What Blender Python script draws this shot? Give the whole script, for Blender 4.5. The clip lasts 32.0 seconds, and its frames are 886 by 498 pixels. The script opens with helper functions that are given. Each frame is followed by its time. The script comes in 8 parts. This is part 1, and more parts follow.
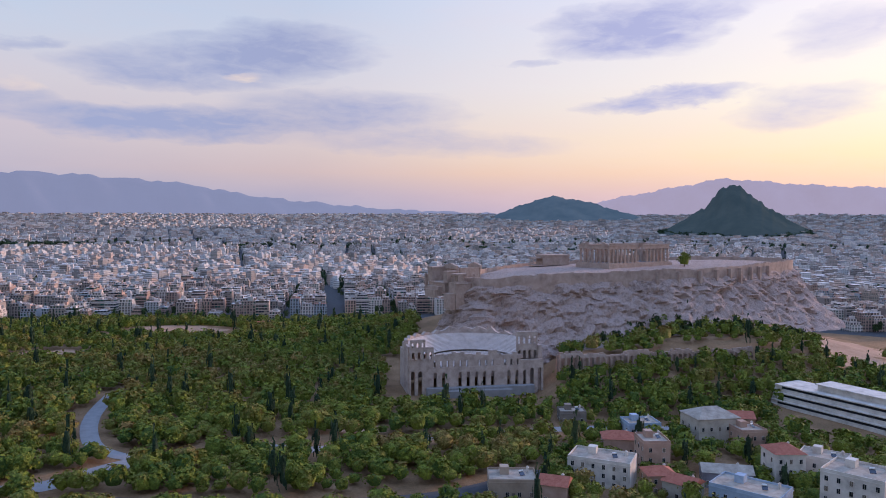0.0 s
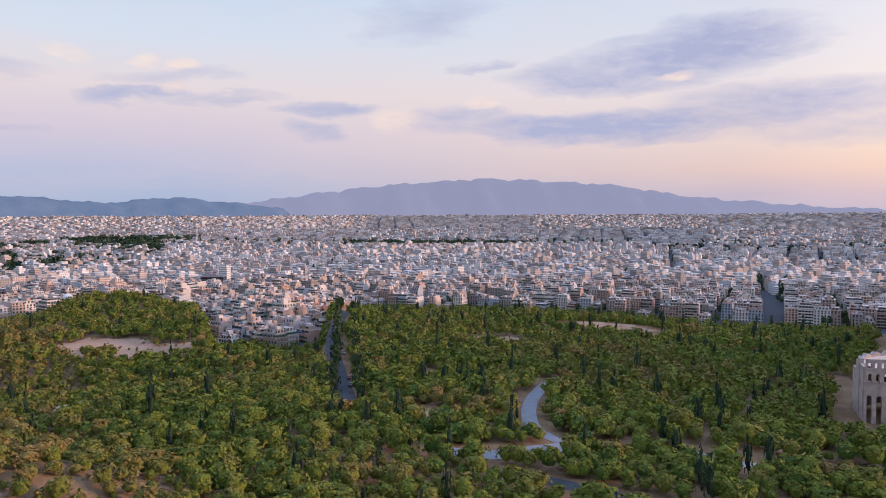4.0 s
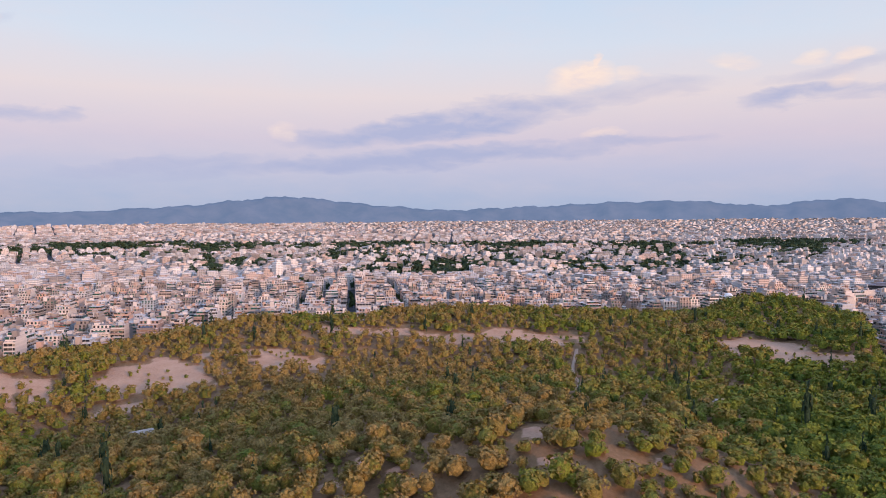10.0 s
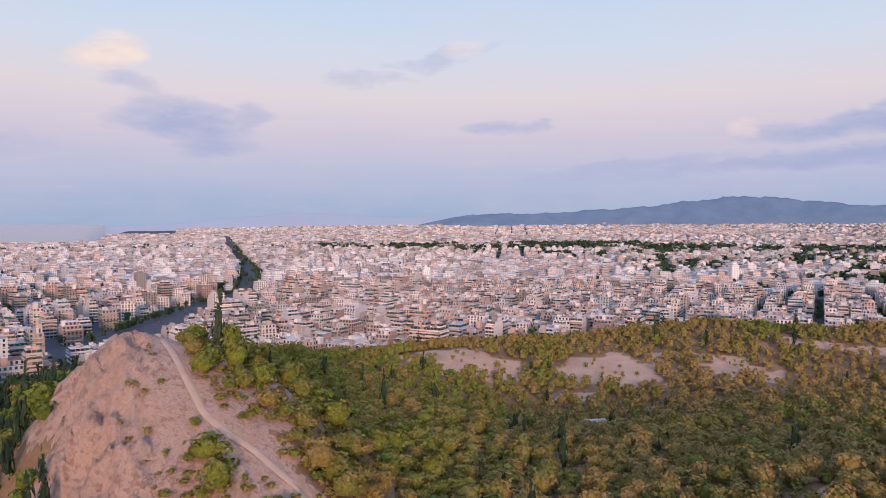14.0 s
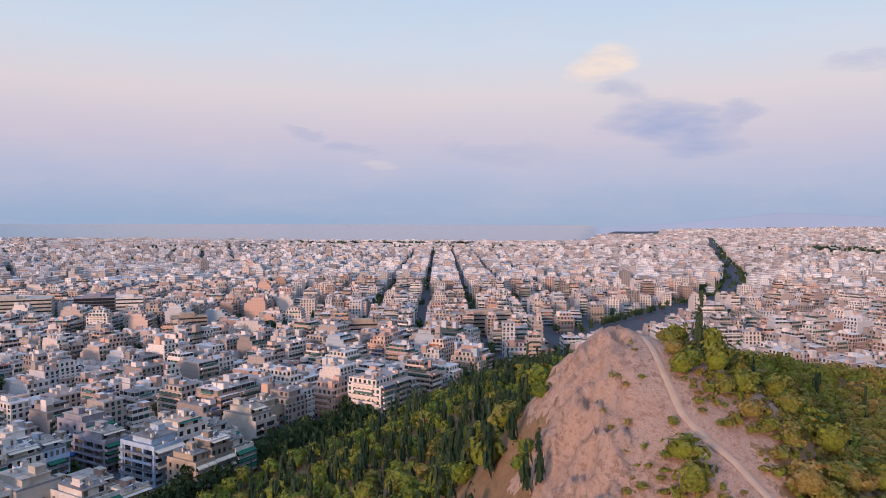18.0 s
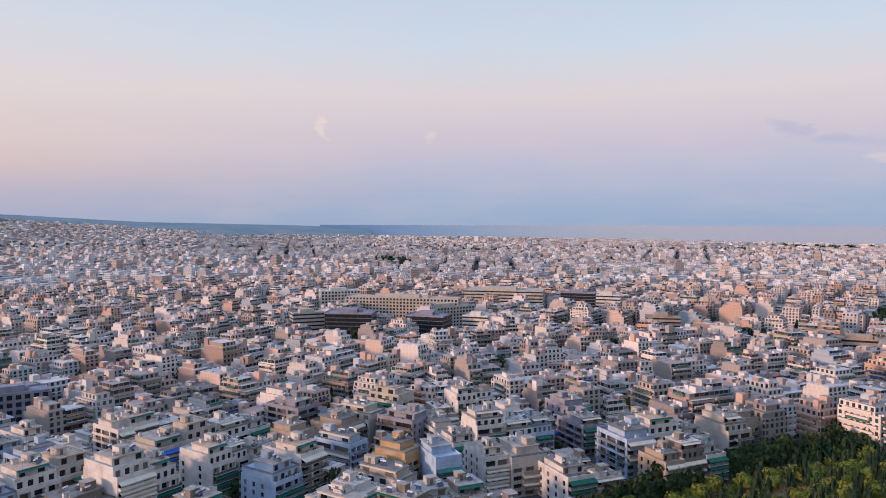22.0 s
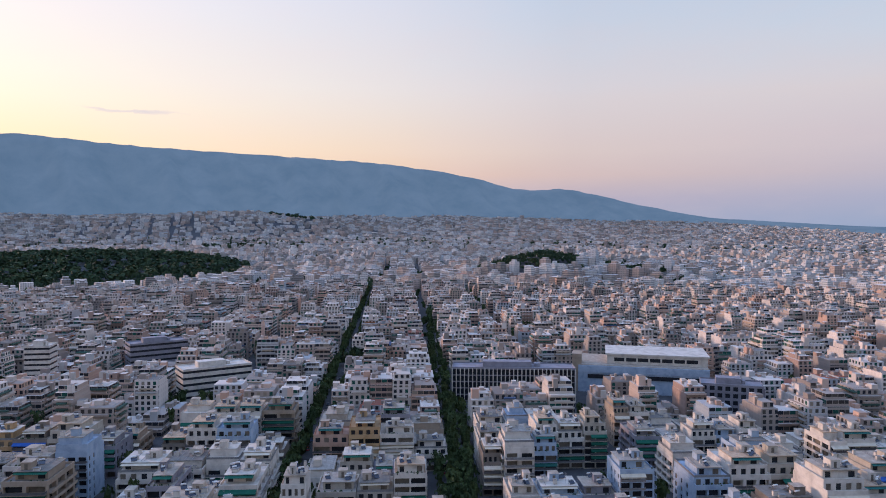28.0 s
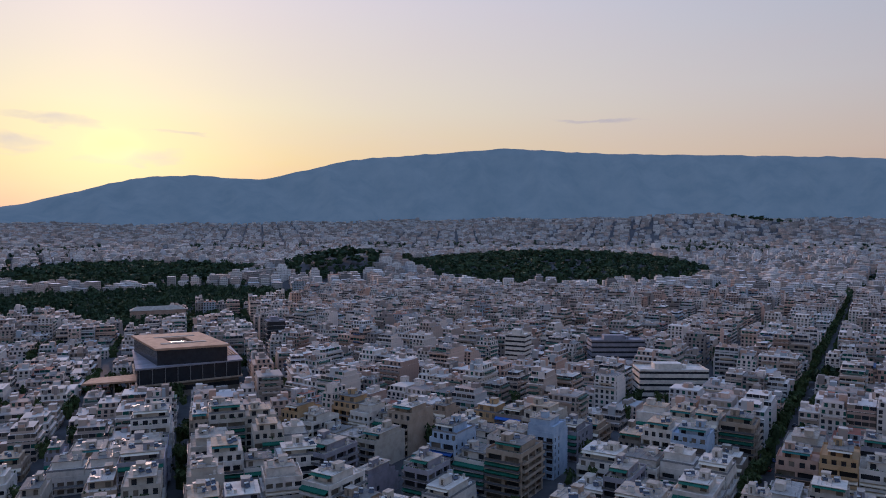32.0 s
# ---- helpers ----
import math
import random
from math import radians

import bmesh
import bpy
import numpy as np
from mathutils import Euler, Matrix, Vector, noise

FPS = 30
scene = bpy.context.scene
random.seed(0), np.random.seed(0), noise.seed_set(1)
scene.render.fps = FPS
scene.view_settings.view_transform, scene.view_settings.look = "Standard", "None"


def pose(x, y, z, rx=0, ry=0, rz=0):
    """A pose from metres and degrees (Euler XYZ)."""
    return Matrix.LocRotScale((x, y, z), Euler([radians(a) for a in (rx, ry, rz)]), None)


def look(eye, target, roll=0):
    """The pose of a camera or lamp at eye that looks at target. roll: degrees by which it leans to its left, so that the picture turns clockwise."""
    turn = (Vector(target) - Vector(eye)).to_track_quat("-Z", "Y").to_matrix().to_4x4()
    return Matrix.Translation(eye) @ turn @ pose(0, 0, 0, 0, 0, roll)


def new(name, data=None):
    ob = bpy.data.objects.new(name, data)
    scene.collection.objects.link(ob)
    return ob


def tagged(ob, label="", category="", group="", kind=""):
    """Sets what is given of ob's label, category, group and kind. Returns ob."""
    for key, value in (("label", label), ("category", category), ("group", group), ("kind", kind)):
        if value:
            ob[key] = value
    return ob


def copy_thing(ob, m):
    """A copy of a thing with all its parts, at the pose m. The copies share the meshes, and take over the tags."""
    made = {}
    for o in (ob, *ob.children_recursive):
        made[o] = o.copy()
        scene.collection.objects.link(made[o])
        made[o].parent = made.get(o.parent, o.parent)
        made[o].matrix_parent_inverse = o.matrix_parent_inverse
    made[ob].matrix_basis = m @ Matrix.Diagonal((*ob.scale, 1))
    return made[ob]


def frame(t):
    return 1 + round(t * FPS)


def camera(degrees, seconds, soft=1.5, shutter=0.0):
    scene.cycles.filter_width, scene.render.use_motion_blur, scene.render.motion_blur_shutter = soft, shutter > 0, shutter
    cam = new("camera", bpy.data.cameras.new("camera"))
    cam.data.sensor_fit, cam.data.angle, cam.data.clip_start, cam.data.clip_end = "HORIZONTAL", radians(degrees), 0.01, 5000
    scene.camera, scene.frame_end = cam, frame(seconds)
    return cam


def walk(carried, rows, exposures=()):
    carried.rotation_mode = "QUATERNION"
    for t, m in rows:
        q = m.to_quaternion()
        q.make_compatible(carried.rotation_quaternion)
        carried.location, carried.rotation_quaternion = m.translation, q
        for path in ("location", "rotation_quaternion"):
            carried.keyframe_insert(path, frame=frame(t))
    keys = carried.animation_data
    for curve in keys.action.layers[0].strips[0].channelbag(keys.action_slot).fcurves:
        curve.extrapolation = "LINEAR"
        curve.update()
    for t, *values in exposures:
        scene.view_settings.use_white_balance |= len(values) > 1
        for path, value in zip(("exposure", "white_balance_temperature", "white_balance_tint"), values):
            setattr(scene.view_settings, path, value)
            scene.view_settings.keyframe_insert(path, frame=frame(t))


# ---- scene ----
cam = camera(62.7, 32.0, soft=1.0)
# seconds, yaw, pitch, roll of a camera that hovers and turns to its left
ROWS = [(0, 0.00, -2.14, -0.33), (0.5, 4.17, -2.15, -0.31), (1, 8.49, -2.17, -0.28), (1.5, 12.78, -2.18, -0.25), (2, 16.79, -2.20, -0.22), (2.5, 20.80, -2.20, -0.19), (3, 24.91, -2.22, -0.17), (3.5, 28.92, -2.23, -0.15), (5.5, 45.15, -2.24, -0.14), (6, 49.22, -2.25, -0.12), (6.5, 53.25, -2.25, -0.11), (7, 57.03, -2.24, -0.10), (7.5, 61.13, -2.22, -0.08), (8, 65.45, -2.20, -0.07), (8.5, 69.54, -2.17, -0.07), (9, 73.61, -2.15, -0.06), (9.5, 77.68, -2.14, -0.06), (10, 81.80, -2.13, -0.07), (10.5, 85.98, -2.12, -0.08), (11, 90.20, -2.12, -0.10), (11.5, 94.58, -2.12, -0.12), (12, 98.97, -2.12, -0.14), (12.5, 103.39, -2.13, -0.16), (13, 107.82, -2.13, -0.17), (13.5, 112.03, -2.14, -0.19), (14, 116.46, -2.15, -0.20), (14.5, 121.21, -2.16, -0.21), (16.5, 139.56, -2.17, -0.21), (17, 144.14, -2.19, -0.21), (17.5, 148.66, -2.20, -0.20), (18, 153.18, -2.21, -0.19), (18.5, 157.79, -2.22, -0.18), (19, 162.39, -2.23, -0.17), (19.5, 166.89, -2.23, -0.17), (20, 171.06, -2.24, -0.15), (20.5, 175.52, -2.23, -0.15), (21, 180.28, -2.22, -0.13), (21.5, 184.81, -2.20, -0.12), (22, 189.39, -2.19, -0.11), (22.5, 193.91, -2.17, -0.11), (23, 198.50, -2.15, -0.11), (23.5, 203.04, -2.12, -0.10), (24, 207.48, -2.10, -0.09), (24.5, 211.83, -2.08, -0.08), (25, 216.16, -2.06, -0.06), (25.5, 220.53, -2.04, -0.05), (26, 224.93, -2.01, -0.06), (26.5, 229.05, -1.98, -0.08), (28.5, 246.29, -1.94, -0.11), (29, 250.59, -1.91, -0.14), (29.5, 254.97, -1.87, -0.16), (30, 259.34, -1.85, -0.14), (30.5, 263.98, -1.83, -0.12), (31, 268.54, -1.81, -0.10), (31.5, 272.81, -1.79, -0.09), (32, 276.95, -1.77, -0.08)]
EYE = 107.0
walk(cam, [(t, pose(0, 0, EYE, 90 + p, ro, y)) for t, y, p, ro in ROWS],
     exposures=[(0, -0.2, 6100, 8), (3.5, 0.03, 6600, 8), (6, 0.03, 6750, 9), (11, 0.02, 6700, 9), (14, -0.05, 6500, 9), (18, -0.08, 6500, 7),
                (23, -0.09, 6650, 6), (27, -0.14, 6500, 6), (30, -0.45, 6050, 6), (32, -0.82, 6000, 8)])

# ---------------- world, sun ----------------
SUN_AZ, SUN_EL = 58.5, 10.5


def node(nt, kind, inputs=(), **props):
    n = nt.nodes.new(kind)
    for k, v in props.items():
        setattr(n, k, v)
    for k, v in inputs:
        if hasattr(v, "links"):
            nt.links.new(v, n.inputs[k])
        else:
            n.inputs[k].default_value = v
    return n


def mth(nt, op, a, b=0.0, c=0.0, clamp=False):
    return node(nt, "ShaderNodeMath", [(0, a), (1, b), (2, c)], operation=op, use_clamp=clamp).outputs[0]


def mixc(nt, f, a, b, mode="MIX"):
    n = node(nt, "ShaderNodeMix", data_type="RGBA", blend_type=mode)
    for sock, v in ((n.inputs[0], f), (n.inputs[6], a), (n.inputs[7], b)):
        if hasattr(v, "links"):
            nt.links.new(v, sock)
        else:
            sock.default_value = v if not isinstance(v, tuple) or len(v) == 4 else (*v, 1)
    return n.outputs[2]


def ramp(nt, f, stops, mode="LINEAR"):
    n = node(nt, "ShaderNodeValToRGB", [(0, f)])
    n.color_ramp.interpolation = mode
    els = n.color_ramp.elements
    while len(els) < len(stops):
        els.new(0.5)
    for e, (p, c) in zip(els, stops):
        e.position, e.color = p, (*c, 1)
    return n.outputs[0]


def srgb(h):
    return tuple(((c / 255 + 0.055) / 1.055) ** 2.4 if c > 10 else c / 255 / 12.92 for c in (int(h[i:i + 2], 16) for i in (0, 2, 4)))


def make_world():
    w = bpy.data.worlds.new("dawn_sky")
    scene.world = w
    w.use_nodes = True
    nt = w.node_tree
    nt.nodes.clear()
    sky = node(nt, "ShaderNodeTexSky", sky_type="NISHITA", sun_disc=False, sun_elevation=radians(SUN_EL), sun_rotation=radians(SUN_AZ),
               altitude=200, air_density=1.0, dust_density=1.5, ozone_density=1.5)
    co = node(nt, "ShaderNodeTexCoord").outputs["Generated"]
    s = node(nt, "ShaderNodeSeparateXYZ", [(0, co)])
    x, y, z = s.outputs
    el = mth(nt, "MULTIPLY", mth(nt, "ARCSINE", z), 57.2958)
    az = mth(nt, "MULTIPLY", mth(nt, "ARCTAN2", x, y), 57.2958)
    # angle from the sun's azimuth: 0 towards the sun, 1 opposite
    sx, sy = math.sin(radians(SUN_AZ)), math.cos(radians(SUN_AZ))
    hl = mth(nt, "SQRT", mth(nt, "SUBTRACT", 1.0001, mth(nt, "MULTIPLY", z, z)))
    cs = mth(nt, "DIVIDE", mth(nt, "ADD", mth(nt, "MULTIPLY", x, sx), mth(nt, "MULTIPLY", y, sy)), hl)
    away = mth(nt, "DIVIDE", mth(nt, "ARCCOSINE", mth(nt, "MULTIPLY", cs, 0.9999)), math.pi)
    h = mth(nt, "DIVIDE", el, 40.0, clamp=True)
    near = ramp(nt, h, [(0.0, srgb("dc9a98")), (0.05, srgb("f2b490")), (0.12, srgb("fbd696")), (0.22, srgb("f8e3bc")), (0.42, srgb("f0dcd8")), (0.55, srgb("c8d4ee")), (0.7, srgb("a6bde8")), (1, srgb("8fade8"))])
    side = ramp(nt, h, [(0.0, srgb("b3b2d0")), (0.05, srgb("cdb8c8")), (0.095, srgb("ecc8bd")), (0.14, srgb("f1d6cc")), (0.26, srgb("e8dfe6")), (0.42, srgb("d6dbee")), (0.55, srgb("c2d2ee")), (0.7, srgb("a6bde8")), (1, srgb("8fade8"))])
    opp = ramp(nt, h, [(0.0, srgb("9db2d4")), (0.05, srgb("abb7d8")), (0.1, srgb("bcbedb")), (0.16, srgb("d0c6da")), (0.24, srgb("e2d6dd")), (0.33, srgb("d3dcee")), (0.5, srgb("bcd4f2")), (0.7, srgb("a6bde8")), (1, srgb("8fade8"))])
    grad = mixc(nt, mth(nt, "MULTIPLY", away, 2.6, clamp=True), near, side)
    grad = mixc(nt, mth(nt, "MULTIPLY", mth(nt, "SUBTRACT", away, 0.31), 3.2, clamp=True), grad, opp)
    # clouds: banks with warped outlines, shaded lavender bodies and sunlit tops
    flat = node(nt, "ShaderNodeCombineXYZ", [(0, x), (1, y), (2, mth(nt, "MULTIPLY", z, 3.4))]).outputs[0]
    big = node(nt, "ShaderNodeTexNoise", [("Vector", flat), ("Scale", 7.0), ("Detail", 3.0), ("Roughness", 0.5)])
    wb = node(nt, "ShaderNodeSeparateColor", [(0, big.outputs["Color"])]).outputs
    fine = node(nt, "ShaderNodeTexNoise", [("Vector", flat), ("Scale", 24.0), ("Detail", 6.0), ("Roughness", 0.6), ("Distortion", 0.4)])
    wf = node(nt, "ShaderNodeSeparateColor", [(0, fine.outputs["Color"])]).outputs
    waz = mth(nt, "ADD", az, mth(nt, "ADD", mth(nt, "MULTIPLY_ADD", wb[0], 9.0, -4.5), mth(nt, "MULTIPLY_ADD", wf[0], 3.0, -1.5)))
    wel = mth(nt, "ADD", el, mth(nt, "ADD", mth(nt, "MULTIPLY_ADD", wb[1], 2.4, -1.2), mth(nt, "MULTIPLY_ADD", wf[1], 1.1, -0.55)))
    puff = mth(nt, "MULTIPLY_ADD", wf[2], 1.5, -0.75)

    def banks(rows, ua, ue, soft):
        """The densest of the given banks at this direction: centre, half sizes, slope and weight."""
        most = None
        for ca, ce, wa, we, tilt, k in rows:
            da = mth(nt, "SUBTRACT", ua, ca)
            de = mth(nt, "SUBTRACT", mth(nt, "SUBTRACT", ue, ce), mth(nt, "MULTIPLY", da, tilt))
            da = mth(nt, "DIVIDE", da, wa * 1.15)
            de = mth(nt, "DIVIDE", de, we * 1.25)
            d2 = mth(nt, "MULTIPLY_ADD", da, da, mth(nt, "MULTIPLY", de, de))
            g = mth(nt, "MULTIPLY", mth(nt, "MULTIPLY_ADD", d2, -soft, soft * 1.15, clamp=True), k)
            most = g if most is None else mth(nt, "MAXIMUM", most, g)
        return most
    shade = banks(CLOUDS_EAST + CLOUDS_WEST + CLOUDS_LOW, waz, wel, 0.9)
    lit = banks(CLOUD_TOPS + CLOUD_TUFTS, mth(nt, "MULTIPLY_ADD", mth(nt, "SUBTRACT", waz, az), 0.4, az), mth(nt, "MULTIPLY_ADD", mth(nt, "SUBTRACT", wel, el), 0.7, el), 1.1)
    wisp = mth(nt, "MULTIPLY", mth(nt, "SUBTRACT", mth(nt, "MULTIPLY_ADD", wb[2], 0.7, mth(nt, "MULTIPLY", wf[1], 0.3)), 0.42), 0.9, clamp=True)
    shade = mth(nt, "MULTIPLY", shade, mth(nt, "ADD", 1.0, puff), clamp=True)
    lit = mth(nt, "MULTIPLY", lit, mth(nt, "MULTIPLY_ADD", puff, 1.6, 0.95), clamp=True)
    warm = mth(nt, "SUBTRACT", 1.0, mth(nt, "MULTIPLY", away, 2.2, clamp=True))
    body = mixc(nt, warm, srgb("a9b0d6"), srgb("a69cc0"))
    tops = mixc(nt, wf[2], srgb("f6d3cf"), srgb("fdeee0"))
    col = mixc(nt, mth(nt, "MULTIPLY", wisp, 0.55), grad, srgb("efd4d6"))
    col = mixc(nt, mth(nt, "MULTIPLY", shade, 0.92), col, body)
    col = mixc(nt, mth(nt, "MULTIPLY", lit, 0.9), col, tops)
    # glow round the sun
    de = mth(nt, "SUBTRACT", el, 5.2)
    da = mth(nt, "MULTIPLY", away, 180.0)
    d2 = mth(nt, "ADD", mth(nt, "MULTIPLY", mth(nt, "MULTIPLY", da, da), 0.012), mth(nt, "MULTIPLY", mth(nt, "MULTIPLY", de, de), 0.06))
    glow = mth(nt, "POWER", 2.718, mth(nt, "MULTIPLY", d2, -1.0))
    col = mixc(nt, mth(nt, "MULTIPLY", glow, 0.7), col, (1.05, 0.86, 0.46), "MIX")
    ds = mth(nt, "SUBTRACT", az, SUN_AZ + 0.3)
    de = mth(nt, "SUBTRACT", el, 5.75)
    disc = mth(nt, "POWER", 2.718, mth(nt, "MULTIPLY", mth(nt, "ADD", mth(nt, "MULTIPLY", ds, ds), mth(nt, "MULTIPLY", mth(nt, "MULTIPLY", de, de), 3.0)), -0.5))
    col = mixc(nt, mth(nt, "MULTIPLY", disc, 0.85), col, (1.5, 1.15, 0.4))
    lift = mth(nt, "MULTIPLY_ADD", mth(nt, "DIVIDE", mth(nt, "SUBTRACT", el, 20.0), 30.0, clamp=True), 0.85, 1.0)
    bright = mth(nt, "MULTIPLY", lift, mth(nt, "MULTIPLY_ADD", mth(nt, "SUBTRACT", 1.0, mth(nt, "MULTIPLY", away, 2.6, clamp=True)), 0.78, 1.05))
    both = node(nt, "ShaderNodeMixShader", [(0, 0.06)])
    a = node(nt, "ShaderNodeBackground", [("Color", col), ("Strength", bright)])
    b = node(nt, "ShaderNodeBackground", [("Color", sky.outputs[0]), ("Strength", 0.12)])
    nt.links.new(a.outputs[0], both.inputs[1])
    nt.links.new(b.outputs[0], both.inputs[2])
    out = node(nt, "ShaderNodeOutputWorld")
    nt.links.new(both.outputs[0], out.inputs[0])


# cloud banks: azimuth, elevation, half width, half height in degrees, slope, weight
CLOUDS_EAST = [(-13.7, 12.3, 8.3, 1.82, 0.055, 1), (-19.4, 10.7, 7.1, 1.12, -0.02, 0.8), (-20.6, 7.2, 12.7, 1.05, -0.004, 1), (-8.1, 8.1, 8.6, 1.62, 0.025, 0.7), (-2.9, 6.3, 11.3, 1.13, -0.04, 0.45), (14.8, 14.4, 6.2, 1.78, 0.078, 1),
    (20, 15.2, 4.3, 0.76, 0.087, 0.6), (6.8, 12.4, 2.2, 0.37, 0.064, 0.5), (17.3, 9.3, 6, 0.61, 0.027, 0.9), (26.5, 8.1, 4.6, 1.27, 0.129, 0.5), (28.8, 13.2, 4.1, 1.38, 0.074, 0.45), (-29.2, 11.8, 2, 0.37, 0.118, 0.5),
    (-32.5, 8.1, 3.1, 0.77, 0.017, 0.55), (-34.2, 15.3, 5.2, 1.68, 0.118, 0.5), (55.2, 7.2, 2.8, 0.35, -0.089, 0.75), (53.1, 5.7, 2, 0.53, -0.041, 0.75)]
CLOUDS_WEST = [(-55.4, 8.9, 4.1, 0.53, 0.087, 0.8), (-49.7, 9, 4.1, 0.39, 0.069, 0.5), (-41.8, 8.5, 3.7, 0.54, -0.01, 0.85), (-43.1, 6.8, 2.4, 0.62, 0.038, 0.6), (-53.6, 10.4, 4.5, 0.6, 0.094, 0.35), (-83.2, 7.2, 10.4, 0.86, 0.098, 1),
    (-84.9, 4.9, 16.2, 0.65, 0.08, 1), (-74.8, 8.7, 5.3, 0.86, 0.078, 0.7), (-67.8, 9.8, 5.6, 0.76, 0.058, 0.4), (-102, 4.1, 7.3, 0.48, 0.09, 0.5), (-68.2, 5.9, 5.2, 0.43, 0.036, 0.6), (-116.7, 12.7, 3.6, 0.52, 0.21, 0.5),
    (-122.9, 10.9, 2.6, 0.42, 0.085, 0.4), (-111.4, 7.4, 2.3, 0.47, 0.031, 0.6), (-139.8, 9.8, 2.2, 0.89, -0.029, 0.5), (-136.1, 7.3, 4.7, 1.42, -0.105, 0.9), (-134.1, 5.6, 3.6, 0.85, 0.026, 0.8), (-131.1, 7.7, 1.5, 0.94, 0.027, 0.6),
    (-149.1, 5.3, 4.5, 0.62, -0.046, 0.3), (-164.1, 6.3, 1.9, 0.38, -0.244, 0.45), (-160.2, 5.5, 1.5, 0.3, 0.015, 0.45)]
CLOUDS_LOW = [(59.4, 4.8, 3.9, 0.44, 0.038, 0.9), (62.9, 6.8, 2.3, 0.16, -0.047, 0.7), (95.5, 8.2, 3.4, 0.17, 0.023, 0.4)]
CLOUD_TOPS = [(-30.2, 9, 1.1, 0.37, 0.097, 0.6), (-14.9, 10.7, 1.2, 0.33, 0.054, 0.7), (-55.2, 11.6, 1, 0.44, 0.111, 0.5), (-52.7, 11.4, 1.1, 0.53, 0.098, 0.65), (-53.1, 9.6, 0.9, 0.42, 0.086, 0.5), (-36.4, 7.6, 1.8, 0.85, 0.026, 0.5),
    (-30.3, 9.2, 1.1, 0.43, 0.013, 0.4), (-94.2, 6.7, 1.1, 0.58, 0.035, 0.42), (-71.3, 11, 2.6, 0.92, 0.115, 0.9), (-70, 12, 0.4, 0.62, -0.027, 0.9), (-67.6, 11.1, 1.2, 0.42, -0.032, 0.55), (-69.1, 6.7, 1.6, 0.34, -0.016, 0.5),
    (-60.5, 11.7, 1.5, 0.56, -0.06, 0.5), (-140.9, 11.8, 2.5, 1.07, 0.075, 0.9), (-114.9, 13.2, 1.7, 0.49, 0.061, 0.45), (-158, 4.5, 0.9, 0.31, 0.01, 0.25)]
CLOUD_TUFTS = [(161.3, 7.1, 0.4, 0.69, -0.849, 0.5), (169.7, 6.6, 0.4, 0.37, -0.034, 0.35)]
make_world()
sun = new("sun", bpy.data.lights.new("sun", "SUN"))
sun.data.energy, sun.data.angle, sun.data.color = 3.6, radians(8), (1.0, 0.62, 0.5)
sd = Vector((math.sin(radians(SUN_AZ)) * math.cos(radians(SUN_EL)), math.cos(radians(SUN_AZ)) * math.cos(radians(SUN_EL)), math.sin(radians(SUN_EL))))
sun.matrix_world = look(sd * 300, (0, 0, 0))

# ---------------- materials ----------------


def material(name, rough=0.9, spec=0.3, metal=0.0):
    m = bpy.data.materials.new(name)
    m.use_nodes = True
    b = m.node_tree.nodes["Principled BSDF"]
    b.inputs["Roughness"].default_value = rough
    b.inputs["Specular IOR Level"].default_value = spec
    b.inputs["Metallic"].default_value = metal
    return m, m.node_tree, b


def plain(name, stops, scale=0.5, detail=5.0, rough=0.9, spec=0.25, metal=0.0, bump=0.0, rand=0.0, dist=0.3):
    """A surface whose colour wanders between the stops by noise at real-world size."""
    m, nt, b = material(name, rough, spec, metal)
    pos = node(nt, "ShaderNodeNewGeometry").outputs["Position"]
    n = node(nt, "ShaderNodeTexNoise", [("Vector", pos), ("Scale", scale), ("Detail", detail), ("Roughness", 0.65), ("Distortion", dist)]).outputs[0]
    f = mth(nt, "MULTIPLY_ADD", mth(nt, "SUBTRACT", n, 0.5), 1.8, 0.5, clamp=True)
    c = ramp(nt, f, [(i / (len(stops) - 1), s) for i, s in enumerate(stops)])
    if rand:
        r = node(nt, "ShaderNodeObjectInfo").outputs["Random"]
        c = mixc(nt, 1.0, c, ramp(nt, r, [(0, (1 - rand, 1 - rand, 1 - rand)), (1, (1, 1, 1))]), "MULTIPLY")
    nt.links.new(c, b.inputs["Base Color"])
    if bump:
        bn = node(nt, "ShaderNodeBump", [("Height", n), ("Strength", 1.0), ("Distance", bump)])
        nt.links.new(bn.outputs[0], b.inputs["Normal"])
    return m


def attr(nt, name):
    return node(nt, "ShaderNodeAttribute", attribute_name=name).outputs["Fac"]


WALLS = [(0, srgb("998c82")), (0.12, srgb("cabdb1")), (0.26, srgb("b29d8e")), (0.38, srgb("dccfc4")), (0.52, srgb("9f8273")), (0.62, srgb("b8b6b4")),
         (0.74, srgb("c49d87")), (0.82, srgb("867a73")), (0.9, srgb("d2b3a0")), (0.96, srgb("9ca6ac"))]


